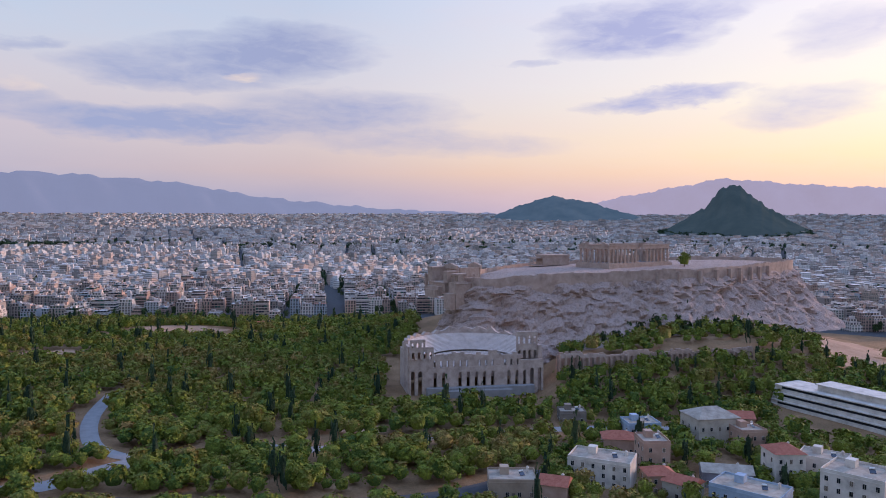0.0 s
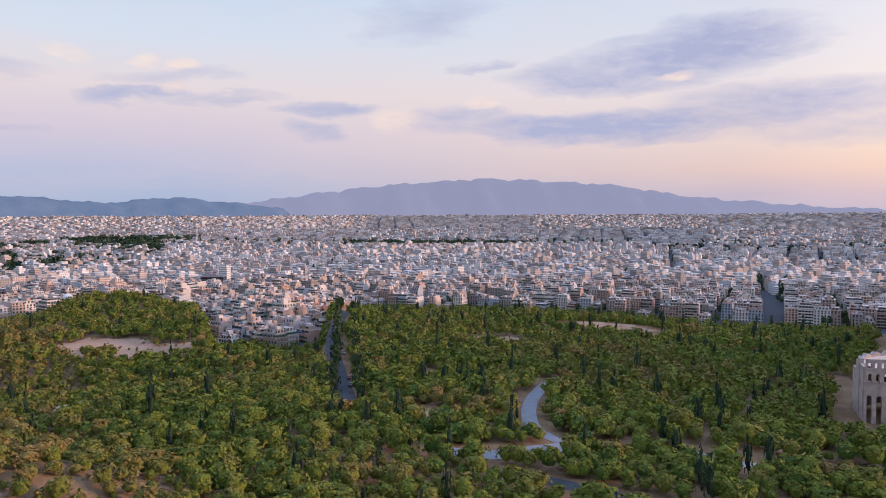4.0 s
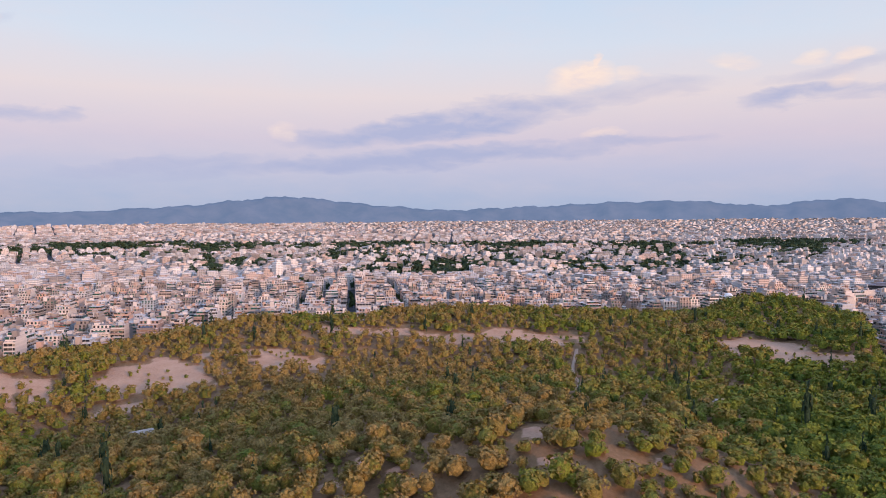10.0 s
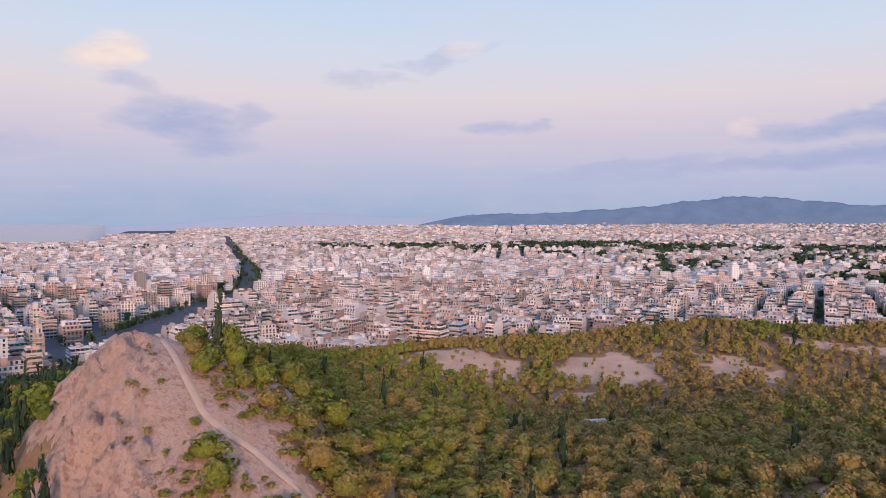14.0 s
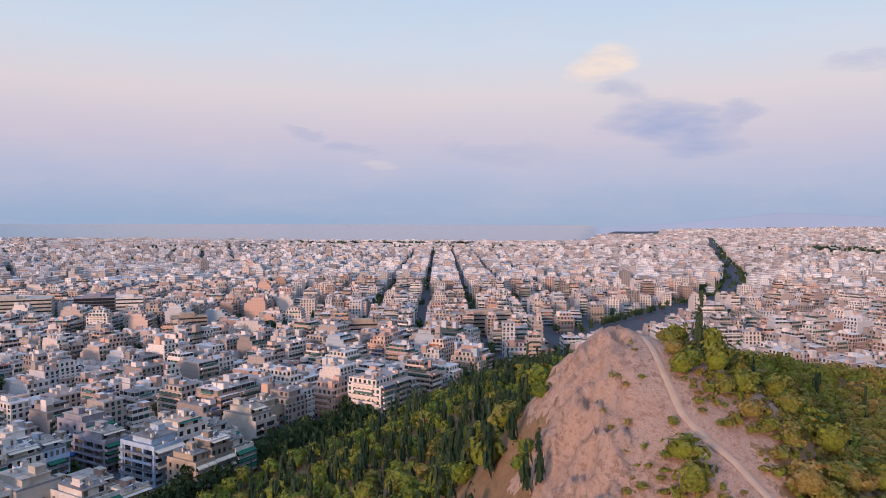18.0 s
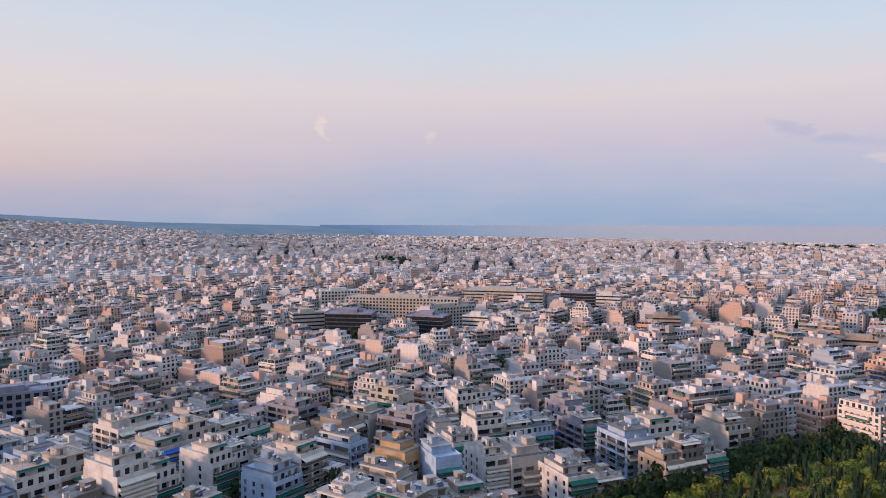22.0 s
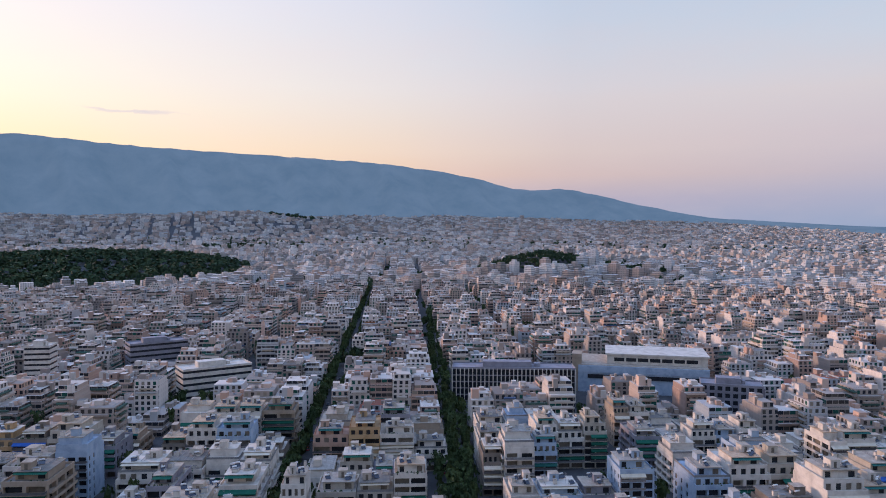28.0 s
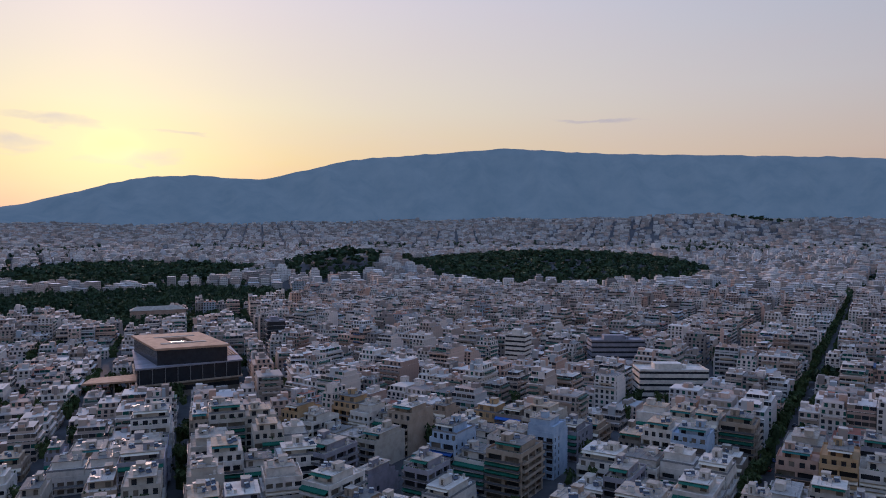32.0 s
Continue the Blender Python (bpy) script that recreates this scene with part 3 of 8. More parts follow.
def make_ground():
    azs = np.radians(np.r_[np.arange(-325, -152, 1.0), np.arange(-152, -122, 0.25), np.arange(-122, -20, 0.6), np.arange(-20, 35, 0.8)])
    rs = np.concatenate([[0.02, 30, 60, 80], np.arange(92, 214, 1.0), np.arange(216, 700, 6), np.geomspace(704, 4930, 46)])
    A, Rr = np.meshgrid(azs, rs)
    x, y = Rr * np.sin(A), Rr * np.cos(A)
    z = height(x, y)
    r, az = polar(x, y)
    rocky = np.exp(-(((az + 142.0) / 3.6) ** 4) - ((r - 144) / 34) ** 4)
    ridged = lambda k, seed: 1 - 2 * np.abs(fbm(x, y, k, seed))
    crag = 1.5 * ridged(23, 2) + 0.8 * ridged(9, 12) + 0.4 * ridged(4.2, 15) + 0.25 * ridged(2.1, 16)
    bed = (z + 0.35 * x + 1.5 * fbm(x, y, 14, 22)) / 4.2
    crag = crag + 0.9 * np.abs(np.mod(bed, 1.0) - 0.5) * 2
    z = z + rocky * (1.5 * crag - 0.6)
    soft = np.exp(-(((az + 131) / 9) ** 2) - ((r - 145) / 50) ** 2)
    z = z + soft * 0.15 * fbm(x, y, 9, 19)
    na, nr = len(azs), len(rs)
    i = np.arange(nr * na).reshape(nr, na)
    f = np.stack([i[:-1], np.roll(i, -1, 1)[:-1], np.roll(i, -1, 1)[1:], i[1:]], -1).reshape(-1, 4)
    cx, cy = x.ravel()[f].mean(1), y.ravel()[f].mean(1)
    r, az = polar(cx, cy)
    edge = np.interp(az, EDGE_AZ, EDGE_R)
    mat = np.where(r < edge, 0, 1)
    mat[np.exp(-(((az + 137.4) / 9.7) ** 4) - ((r - 143) / 44) ** 4) + 0.3 * fbm(cx, cy, 12, 9) > 0.5] = 2
    me = quads("ground", np.stack([x, y, z], -1).reshape(-1, 3), f, mat)
    field = me.attributes.new("clear", "FLOAT", "POINT")
    field.data.foreach_set("value", bare(x.ravel(), y.ravel()).astype(np.float32))
    ob = link("ground", me, None, [M["hill_soil"], M["street"], M["hill_rock"]], True)
    tagged(ob, "dry wooded hills, pale rock and the paved floor of the city", "ground", kind="structure")
    # sea
    azs = np.arange(-199, -141.3, 0.9)
    rs = np.linspace(0, 1, 24)
    A, Q = np.meshgrid(np.radians(azs), rs)
    cst = np.minimum(coast(azs), 4850)[None, :] - 40
    Rr = cst + (4960 - cst) * Q
    zz = 78 * np.clip((Rr - cst) / (4900 - cst), 0, 1.04)
    i = np.arange(A.size).reshape(A.shape)
    f = np.stack([i[:-1, :-1], i[:-1, 1:], i[1:, 1:], i[1:, :-1]], -1).reshape(-1, 4)
    me = quads("sea", np.stack([Rr * np.sin(A), Rr * np.cos(A), zz + 1.0], -1).reshape(-1, 3), f)
    tagged(link("sea", me, None, [M["sea"]], True), "calm pale blue sea at the city's shore", "sea", kind="structure")


make_ground()


def ridge(name, label, r, az0, az1, prof, depth, mats, seed, rough=0.12, steps=160, foot=-1.2):
    """A far mountain range: crest elevations in degrees by azimuth, sloping forward to its foot."""
    az = np.linspace(az0, az1, steps)
    e = np.interp(az, [p[0] for p in prof], [p[1] for p in prof])
    k = np.exp(-np.linspace(-2, 2, 9) ** 2)
    e = np.convolve(np.pad(e, 4, "edge"), k / k.sum(), "valid")
    rs = np.random.RandomState(seed)
    e = e + rough * (0.5 * np.sin(az * 1.9 + rs.uniform(0, 6)) + 0.35 * np.sin(az * 4.3 + rs.uniform(0, 6)) + 0.3 * np.sin(az * 9.1 + rs.uniform(0, 6)) + 0.2 * np.sin(az * 17 + rs.uniform(0, 6))) * np.clip(e, 0, 1)
    v, rows = [], 14
    for j in range(rows):
        q = j / (rows - 1)
        rr = r - depth * (1 - q) * (1 + 0.15 * np.sin(az * 0.8 + seed))
        spur = 1 - 0.22 * (np.sin(az * 1.1 + 3 * q + seed) + 0.6 * np.sin(az * 2.7 + 5 * q)) * q * (1 - q) * 2
        zc = EYE + rr * np.tan(np.radians(foot + (e - foot) * np.minimum(1, q ** 0.8 * spur)))
        v.append(np.stack([rr * np.sin(np.radians(az)), rr * np.cos(np.radians(az)), zc], -1))
    zb = v[-1].copy()
    zb[:, :2] *= 1.01
    zb[:, 2] = -20
    v.append(zb)
    i = np.arange((rows + 1) * steps).reshape(rows + 1, steps)
    f = np.stack([i[:-1, :-1], i[:-1, 1:], i[1:, 1:], i[1:, :-1]], -1).reshape(-1, 4)
    me = quads(name, np.concatenate(v), f)
    return tagged(link(name, me, None, mats, True), label, "mountain", kind="structure")


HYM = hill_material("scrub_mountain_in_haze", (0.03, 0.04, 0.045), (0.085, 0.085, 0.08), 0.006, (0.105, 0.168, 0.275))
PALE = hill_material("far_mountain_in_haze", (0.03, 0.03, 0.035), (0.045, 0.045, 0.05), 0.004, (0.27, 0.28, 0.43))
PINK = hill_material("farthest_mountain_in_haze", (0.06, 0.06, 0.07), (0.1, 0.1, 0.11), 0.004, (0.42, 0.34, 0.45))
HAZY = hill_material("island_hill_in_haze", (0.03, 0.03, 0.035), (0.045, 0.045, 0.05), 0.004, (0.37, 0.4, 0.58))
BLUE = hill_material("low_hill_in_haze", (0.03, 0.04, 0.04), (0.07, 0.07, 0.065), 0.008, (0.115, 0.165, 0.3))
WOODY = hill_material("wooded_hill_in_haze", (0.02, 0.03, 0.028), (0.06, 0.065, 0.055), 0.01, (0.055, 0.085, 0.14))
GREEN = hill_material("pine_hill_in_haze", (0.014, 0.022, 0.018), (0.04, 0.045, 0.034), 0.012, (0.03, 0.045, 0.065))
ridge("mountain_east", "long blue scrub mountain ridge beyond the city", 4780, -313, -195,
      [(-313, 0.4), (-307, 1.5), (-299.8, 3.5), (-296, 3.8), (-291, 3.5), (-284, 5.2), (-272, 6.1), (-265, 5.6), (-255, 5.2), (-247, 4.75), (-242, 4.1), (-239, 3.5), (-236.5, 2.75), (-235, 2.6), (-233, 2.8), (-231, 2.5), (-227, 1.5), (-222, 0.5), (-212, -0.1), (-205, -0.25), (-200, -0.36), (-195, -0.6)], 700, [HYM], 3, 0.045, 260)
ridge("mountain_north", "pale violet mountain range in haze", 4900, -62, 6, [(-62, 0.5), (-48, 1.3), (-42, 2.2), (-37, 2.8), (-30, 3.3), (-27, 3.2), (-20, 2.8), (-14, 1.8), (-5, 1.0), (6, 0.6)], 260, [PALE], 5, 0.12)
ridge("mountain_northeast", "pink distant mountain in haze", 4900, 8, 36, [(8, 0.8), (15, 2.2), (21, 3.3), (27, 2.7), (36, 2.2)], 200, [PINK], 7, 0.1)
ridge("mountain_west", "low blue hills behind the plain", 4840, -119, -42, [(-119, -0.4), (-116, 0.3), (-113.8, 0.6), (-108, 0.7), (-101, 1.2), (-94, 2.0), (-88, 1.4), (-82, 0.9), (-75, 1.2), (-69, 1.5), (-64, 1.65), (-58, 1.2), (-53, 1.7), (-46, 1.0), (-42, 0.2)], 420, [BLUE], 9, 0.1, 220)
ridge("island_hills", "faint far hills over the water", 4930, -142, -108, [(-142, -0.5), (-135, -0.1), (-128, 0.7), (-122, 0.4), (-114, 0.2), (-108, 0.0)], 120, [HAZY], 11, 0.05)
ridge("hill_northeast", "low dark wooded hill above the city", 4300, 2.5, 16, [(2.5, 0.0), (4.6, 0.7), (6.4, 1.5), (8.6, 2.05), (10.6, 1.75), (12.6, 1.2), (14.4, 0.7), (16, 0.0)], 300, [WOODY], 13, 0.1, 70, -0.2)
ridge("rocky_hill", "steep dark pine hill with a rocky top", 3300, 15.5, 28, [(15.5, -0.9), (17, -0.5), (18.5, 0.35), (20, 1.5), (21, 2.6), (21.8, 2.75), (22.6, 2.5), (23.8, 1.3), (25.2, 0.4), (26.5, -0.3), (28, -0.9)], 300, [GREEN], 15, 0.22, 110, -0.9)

# ---------------- city ----------------
BOX_F = np.array([[0, 1, 5, 4], [1, 2, 6, 5], [2, 3, 7, 6], [3, 0, 4, 7], [4, 5, 6, 7]])


def boxes(name, cx, cy, z0, z1, hx, hy, ang, tone, mats, top=1, side=None, taper=1.0):
    """Many upright boxes without floors in one mesh; walls take the first material, tops the one numbered top."""
    n = len(cx)
    c, s = np.cos(ang), np.sin(ang)
    sx, sy = np.array([-1, 1, 1, -1] * 2), np.array([-1, -1, 1, 1] * 2)
    lx, ly = hx[:, None] * sx, hy[:, None] * sy
    v = np.empty((n, 8, 3), np.float32)
    v[:, :, 0] = cx[:, None] + lx * c[:, None] - ly * s[:, None]
    v[:, :, 1] = cy[:, None] + lx * s[:, None] + ly * c[:, None]
    v[:, :4, 2], v[:, 4:, 2] = z0[:, None], z1[:, None]
    f = (BOX_F[None] + (np.arange(n) * 8)[:, None, None]).reshape(-1, 4)
    mat = np.tile([0, 0, 0, 0, top], n)
    h, w, d = (z1 - z0), 2 * hx, 2 * hy
    uv = np.zeros((n, 5, 4, 2), np.float32)
    for k, wd in enumerate((w, d, w, d)):
        uv[:, k, 1, 0] = uv[:, k, 2, 0] = wd
        uv[:, k, 2, 1] = uv[:, k, 3, 1] = h
    sd = np.ones((n, 5)) if side is None else side
    return quads(name, v.reshape(-1, 3), f, mat, {"tone": np.repeat(tone, 5), "side": sd.ravel()}, uv)


# open green or paved grounds inside the city, free of houses: azimuth, range, half width across and along
GREENS = [(-268.5, 1640, 330, 420), (-285.6, 1450, 95, 150), (-300, 1620, 250, 330), (-297, 1100, 170, 170), (-305, 1050, 200, 190), (-298, 830, 90, 60), (-235, 1320, 105, 70), (-227.5, 1330, 45, 60),
          (-172, 640, 42, 24), (-196, 640, 40, 26), (-193, 1750, 60, 90), (-93, 1250, 170, 32), (-84, 1330, 60, 40), (-56, 2750, 230, 100), (-62, 1650, 90, 40), (-116, 2400, 180, 60), (-106, 2700, 260, 70), (-120, 1500, 50, 30),
          (-33, 2450, 330, 60), (-12, 2300, 260, 55), (4, 2200, 90, 45), (12, 2150, 130, 40), (-134, 1180, 26, 40), (-145, 1230, 60, 40), (-165, 700, 30, 30), (-255, 1230, 110, 24),
          (21.8, 3160, 300, 200), (9, 4150, 300, 160), (-253, 3300, 150, 60), (-258, 2350, 90, 60), (-264, 700, 60, 14), (-250, 560, 45, 12), (-186, 2300, 90, 70), (-158, 2900, 420, 30)]


def in_greens(x, y, grow=0.0):
    t = np.zeros(np.shape(x), bool)
    for ba, br, wa, wr in GREENS:
        c = at(ba, br)
        u = (x - c.x) * math.cos(radians(ba)) - (y - c.y) * math.sin(radians(ba))
        v = (x - c.x) * math.sin(radians(ba)) + (y - c.y) * math.cos(radians(ba))
        t = t | ((u / (wa + grow)) ** 2 + (v / (wr + grow)) ** 2 < 1)
    # the industrial belt: groves and sheds mixed
    r, az = polar(x, y)
    lo = np.interp(az, [-126, -104, -100, -62, -54], [2350, 1900, 1330, 1380, 1900])
    return t | ((az > -126) & (az < -54) & (r > lo) & (r < 2650) & (fbm(x, y, 420, 41) + 0.7 * fbm(x, y, 150, 42) > -0.12))


# grounds kept free for the large single buildings: azimuth, range, half width across and along
CLEAR = [(-296.6, 512, 44, 54), (-226.6, 490, 48, 32), (-236.4, 444, 43, 20), (-220.2, 430, 20, 14), (-190, 660, 45, 24), (-191, 750, 62, 40), (-184.5, 860, 50, 26), (-196.6, 680, 26, 22), (-200, 690, 20, 14), (-197.5, 830, 26, 16), (-178, 845, 44, 26),
         (-159.3, 650, 27, 14), (-150.2, 690, 32, 15), (-172.5, 690, 19, 14), (-48, 1155, 70, 22), (-263.5, 560, 24, 14), (-271, 520, 11, 11), (-259.5, 470, 25, 13), (-290, 640, 12, 11), (-186, 680, 34, 18)]
# long straight streets: a point, its direction in degrees from +x, half width, half length
AVENUES = [(at(-147, 1600), 74, 6, 620), (at(-91, 980), -1, 7, 160), (at(-9, 1150), 101, 7, 330), (at(-15.5, 1900), 106, 8, 420), (at(-181, 690), 20, 14, 260), (at(-200, 640), 25, 12, 120)]
AVENUES += [((a + b) / 2, math.degrees(math.atan2((b - a).y, (b - a).x)), hw, (b - a).length / 2 + hw) for a, b, hw in (
    (at(-141.5, 660), at(-136, 880), 30), (at(-136, 880), at(-131.6, 1120), 28), (at(-131.6, 1120), at(-131.2, 1500), 24), (at(-131.2, 1500), at(-132.4, 2300), 20), (at(-132.4, 2300), at(-133.1, 3700), 16), (at(-131.6, 1900), at(-138, 2300), 16),
    (at(-254.3, 250), at(-247.4, 1233), 3), (at(-241.2, 260), at(-242.8, 860), 1))]


def on_avenue(x, y, extra=0.0):
    t = np.zeros(np.shape(x), bool)
    for p, a, hw, hl in AVENUES:
        ca, sa = math.cos(radians(a)), math.sin(radians(a))
        u, v = (x - p.x) * ca + (y - p.y) * sa, -(x - p.x) * sa + (y - p.y) * ca
        t = t | ((np.abs(v) < hw + extra) & (np.abs(u) < hl))
    return t


def free_of(x, y, r, az, extra=0.0):
    """Whether a plot may stand here: off the hills, parks, sea, avenues and the grounds of large buildings."""
    edge = np.interp(az, EDGE_AZ, EDGE_R)
    k = (r > edge + 8) & (r < coast(az) - 60) & ~(in_greens(x, y) & ((r < 1400) | (az < -130) | (np.sin(x * 7.1 + y * 13.7) < 0.75))) & ~on_avenue(x, y, extra) & (az < 33)
    for ca, cr, cw, cd in CLEAR:
        c = at(ca, cr)
        u = (x - c.x) * math.cos(radians(ca)) - (y - c.y) * math.sin(radians(ca))
        v = (x - c.x) * math.sin(radians(ca)) + (y - c.y) * math.cos(radians(ca))
        k &= (np.abs(u) > cw + 3) | (np.abs(v) > cd + 4)
    return k & ~((az > -147) & (az < -136.5) & (r > 3500) & (r > coast(az) - 320)) & ~((az > -144) & (az < -136.5) & (r > 4000)) & ~((az > -12) & (r < 830)) & ~((az < -309) & (r < 1300))


# districts near the hills: turn of the grid, block, street width, phase of the street lines, then azimuth and range limits
DISTRICTS = [(-24.6, (47, 58), 12, (10, 43), -288, -190, 0, 1150), (33.0, (50, 44), 10, (0, 0), -190, -150, 0, 620), (-24.6, (47, 58), 12, (10, 43), -190, -165, 620, 1150),
             (-26.6, (45, 64), 12, (20, 0), -165, -128, 620, 1150), (-26.6, (45, 64), 12, (20, 0), -150, -128, 0, 620), (25.5, (46, 50), 8, (14, 9), -325, -288, 0, 1150), (-1.0, (46, 50), 10, (0, 0), -128, -53, 0, 1150),
             (-4.0, (34, 26), 6, (0, 0), -53, -38, 0, 1000), (8.0, (52, 44), 10, (0, 0), -53, -38, 1000, 1150), (8.0, (52, 44), 10, (0, 0), -38, 35, 0, 1150)]


COURTS = []


def near_lots(seed):
    """Plots of the near districts: blocks of two rows of houses round a courtyard, house widths as they come."""
    rs = np.random.RandomState(seed)
    out = []
    for ang, (bu, bv), st, (u0, v0), a0, a1, r0, r1 in DISTRICTS:
        # rows of houses turn their fronts to the longer streets of their district
        turned = (a0, a1) in ((-288, -190), (-190, -165), (-325, -288), (-128, -53))
        if turned:
            bu, bv, u0, v0, ang = bv, bu, v0, -u0, ang + 90
        ca, sa = math.cos(radians(ang)), math.sin(radians(ang))
        pu, pv = bu + st, bv + st
        for iu in range(-int(r1 / pu) - 2, int(r1 / pu) + 2):
            for iv in range(-int(r1 / pv) - 2, int(r1 / pv) + 2):
                cu, cv = u0 + iu * pu + pu / 2, v0 + iv * pv + pv / 2
                bx_, by_ = cu * ca - cv * sa, cu * sa + cv * ca
                if math.hypot(bx_, by_) > r1 + 60 or math.hypot(bx_, by_) < 160:
                    continue
                for k in range(1 if a1 == -38 else 9):
                    if k < 3:
                        tu, tv = cu + rs.uniform(-0.4, 0.4) * bu, cv + rs.uniform(-1.5, 1.5)
                    elif k < 6:
                        tu, tv = cu + rs.uniform(-0.5, 0.5) * bu, cv + bv / 2 + rs.uniform(1.5, st - 1.5)
                    else:
                        tu, tv = cu + bu / 2 + rs.uniform(1.5, st - 1.5), cv + rs.uniform(-0.5, 0.5) * bv
                    COURTS.append((tu * ca - tv * sa, tu * sa + tv * ca, a0, a1, r0, r1))
                for row in (0, 1):
                    u = cu - bu / 2
                    while u < cu + bu / 2 - 7:
                        w = min(rs.uniform(9.5, 16.5), cu + bu / 2 - u)
                        d = min(rs.uniform(14.5, 23.5), bv / 2)
                        v = cv - bv / 2 + d / 2 if row == 0 else cv + bv / 2 - d / 2
                        v += rs.uniform(-0.8, 0.8)
                        um = u + w / 2
                        out.append((um * ca - v * sa, um * sa + v * ca, w / 2 - 0.06, d / 2, radians(ang), a0, a1, r0, r1, row))
                        u += w
    o = np.array(out).T
    r, az = polar(o[0], o[1])
    k = (r > 222) & (r > o[7]) & (r <= o[8]) & (az > o[5] - 260 / r) & (az <= o[6]) & free_of(o[0], o[1], r, az, 4) & (rs.uniform(0, 1, r.size) > 0.05)
    o = np.stack([o[0], o[1], o[2], o[3], o[4], r, az, o[9]])[:, k]
    return o[:, np.argsort(o[5])], rs


def far_angle(az, r):
    c = np.floor(az / 13.0) * 7.31 + np.floor(np.log(r) * 3.2) * 3.77
    pick = np.floor(np.mod(np.abs(np.sin(c) * 43.7), 1.0) * 5).astype(int)
    a = np.array([-24.6, -9.0, 6.0, 21.0, 37.0])[pick]
    return np.where((az > -166) & (az < -128), -26.6, a)


def lots(r0, r1, block, street, lot, jitter, seed):
    """House plots of the far districts between two ranges."""
    rs = np.random.RandomState(seed)
    out = []
    for ang in (-24.6, -9.0, 6.0, 21.0, 37.0, -26.6):
        ca, sa = math.cos(radians(ang)), math.sin(radians(ang))
        pu, pv = block[0] + street, block[1] + street
        if ang == -26.6:
            pu = 57.0 * round(pu / 57.0)
        nu, nv = int(2 * r1 / pu) + 2, int(2 * r1 / pv) + 2
        ku, kv = max(1, round(block[0] / lot[0])), max(1, round(block[1] / lot[1]))
        iu, iv, a, b = np.meshgrid(np.arange(nu), np.arange(nv), np.arange(ku), np.arange(kv), indexing="ij")
        u = (iu - nu // 2) * pu + (a + 0.5) * (pu - street) / ku + 20 + street / 2
        v = (iv - nv / 2) * pv + (b + 0.5) * block[1] / kv
        u = u + rs.uniform(-1, 1, u.shape) * lot[0] * (0.08 if r0 < 2000 else 0.3)
        v = v + rs.uniform(-1, 1, u.shape) * lot[1] * (0.08 if r0 < 2000 else 0.3)
        x, y = (u * ca - v * sa).ravel(), (u * sa + v * ca).ravel()
        hx, hy = np.full(x.size, block[0] / ku / 2), np.full(x.size, block[1] / kv / 2)
        r, az = polar(x, y)
        k = (r > r0) & (r <= r1) & (np.abs(far_angle(az, r) - ang) < 0.1)
        x, y, hx, hy, r, az, bb = x[k], y[k], hx[k], hy[k], r[k], az[k], b.ravel()[k]
        hx = hx * rs.uniform(1 - jitter, 1, x.size)
        hy = hy * rs.uniform(1 - jitter, 1, x.size)
        out.append(np.stack([x, y, hx, hy, np.full(x.size, radians(ang)), r, az, bb]))
    o = np.concatenate(out, 1)
    k = free_of(o[0], o[1], o[5], o[6], 3) & (rs.uniform(0, 1, o[0].size) > 0.05)
    o = o[:, k]
    return o[:, np.argsort(o[5])], rs


def old_town(az, r):
    return (az > -52.5) & (az < -38) & (r < 1000) | (az > -325) & (az < -300) & (r < 700)


def make_far_city():
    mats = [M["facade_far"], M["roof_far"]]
    for name, r0, r1, block, street, lot, jit, seed in (("city_blocks_midway", 1150, 2300, (64, 54), 12, (16, 18), 0.35, 5), ("city_blocks_far", 2300, 4860, (72, 66), 12, (23, 21), 0.4, 6)):
        o, rs = lots(r0, r1, block, street, lot, jit, seed)
        x, y, hx, hy, ang, r, az, _ = o
        n = len(x)
        if r0 > 2000:
            k = rs.uniform(0, 1, n) < 0.82 - 0.1 * fbm(x, y, 700, 3)
            x, y, hx, hy, ang, r, az = (q[k] for q in (x, y, hx, hy, ang, r, az))
            n = len(x)
        z = height(x, y)
        hgt = rs.choice([9, 12, 15.2, 18.3, 21.3, 24.4], n, p=[0.1, 0.2, 0.3, 0.25, 0.1, 0.05]) * (1.0 if r0 < 2000 else 0.66)
        hgt = np.where(rs.uniform(0, 1, n) > 0.994, hgt * 1.6, hgt)
        tone = rs.uniform(0, 1, n)
        sc = rs.uniform(0.35, 0.8, (2, n))
        top = np.arange(n)[rs.uniform(0, 1, n) < (0.55 if r0 < 2000 else 0.1)]
        two = lambda a, b: np.concatenate([a, b[top]])
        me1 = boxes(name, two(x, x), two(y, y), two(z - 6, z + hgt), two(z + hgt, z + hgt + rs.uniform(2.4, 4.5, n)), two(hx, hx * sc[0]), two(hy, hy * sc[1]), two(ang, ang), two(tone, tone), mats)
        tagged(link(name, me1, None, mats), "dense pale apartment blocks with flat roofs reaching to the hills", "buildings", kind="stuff")


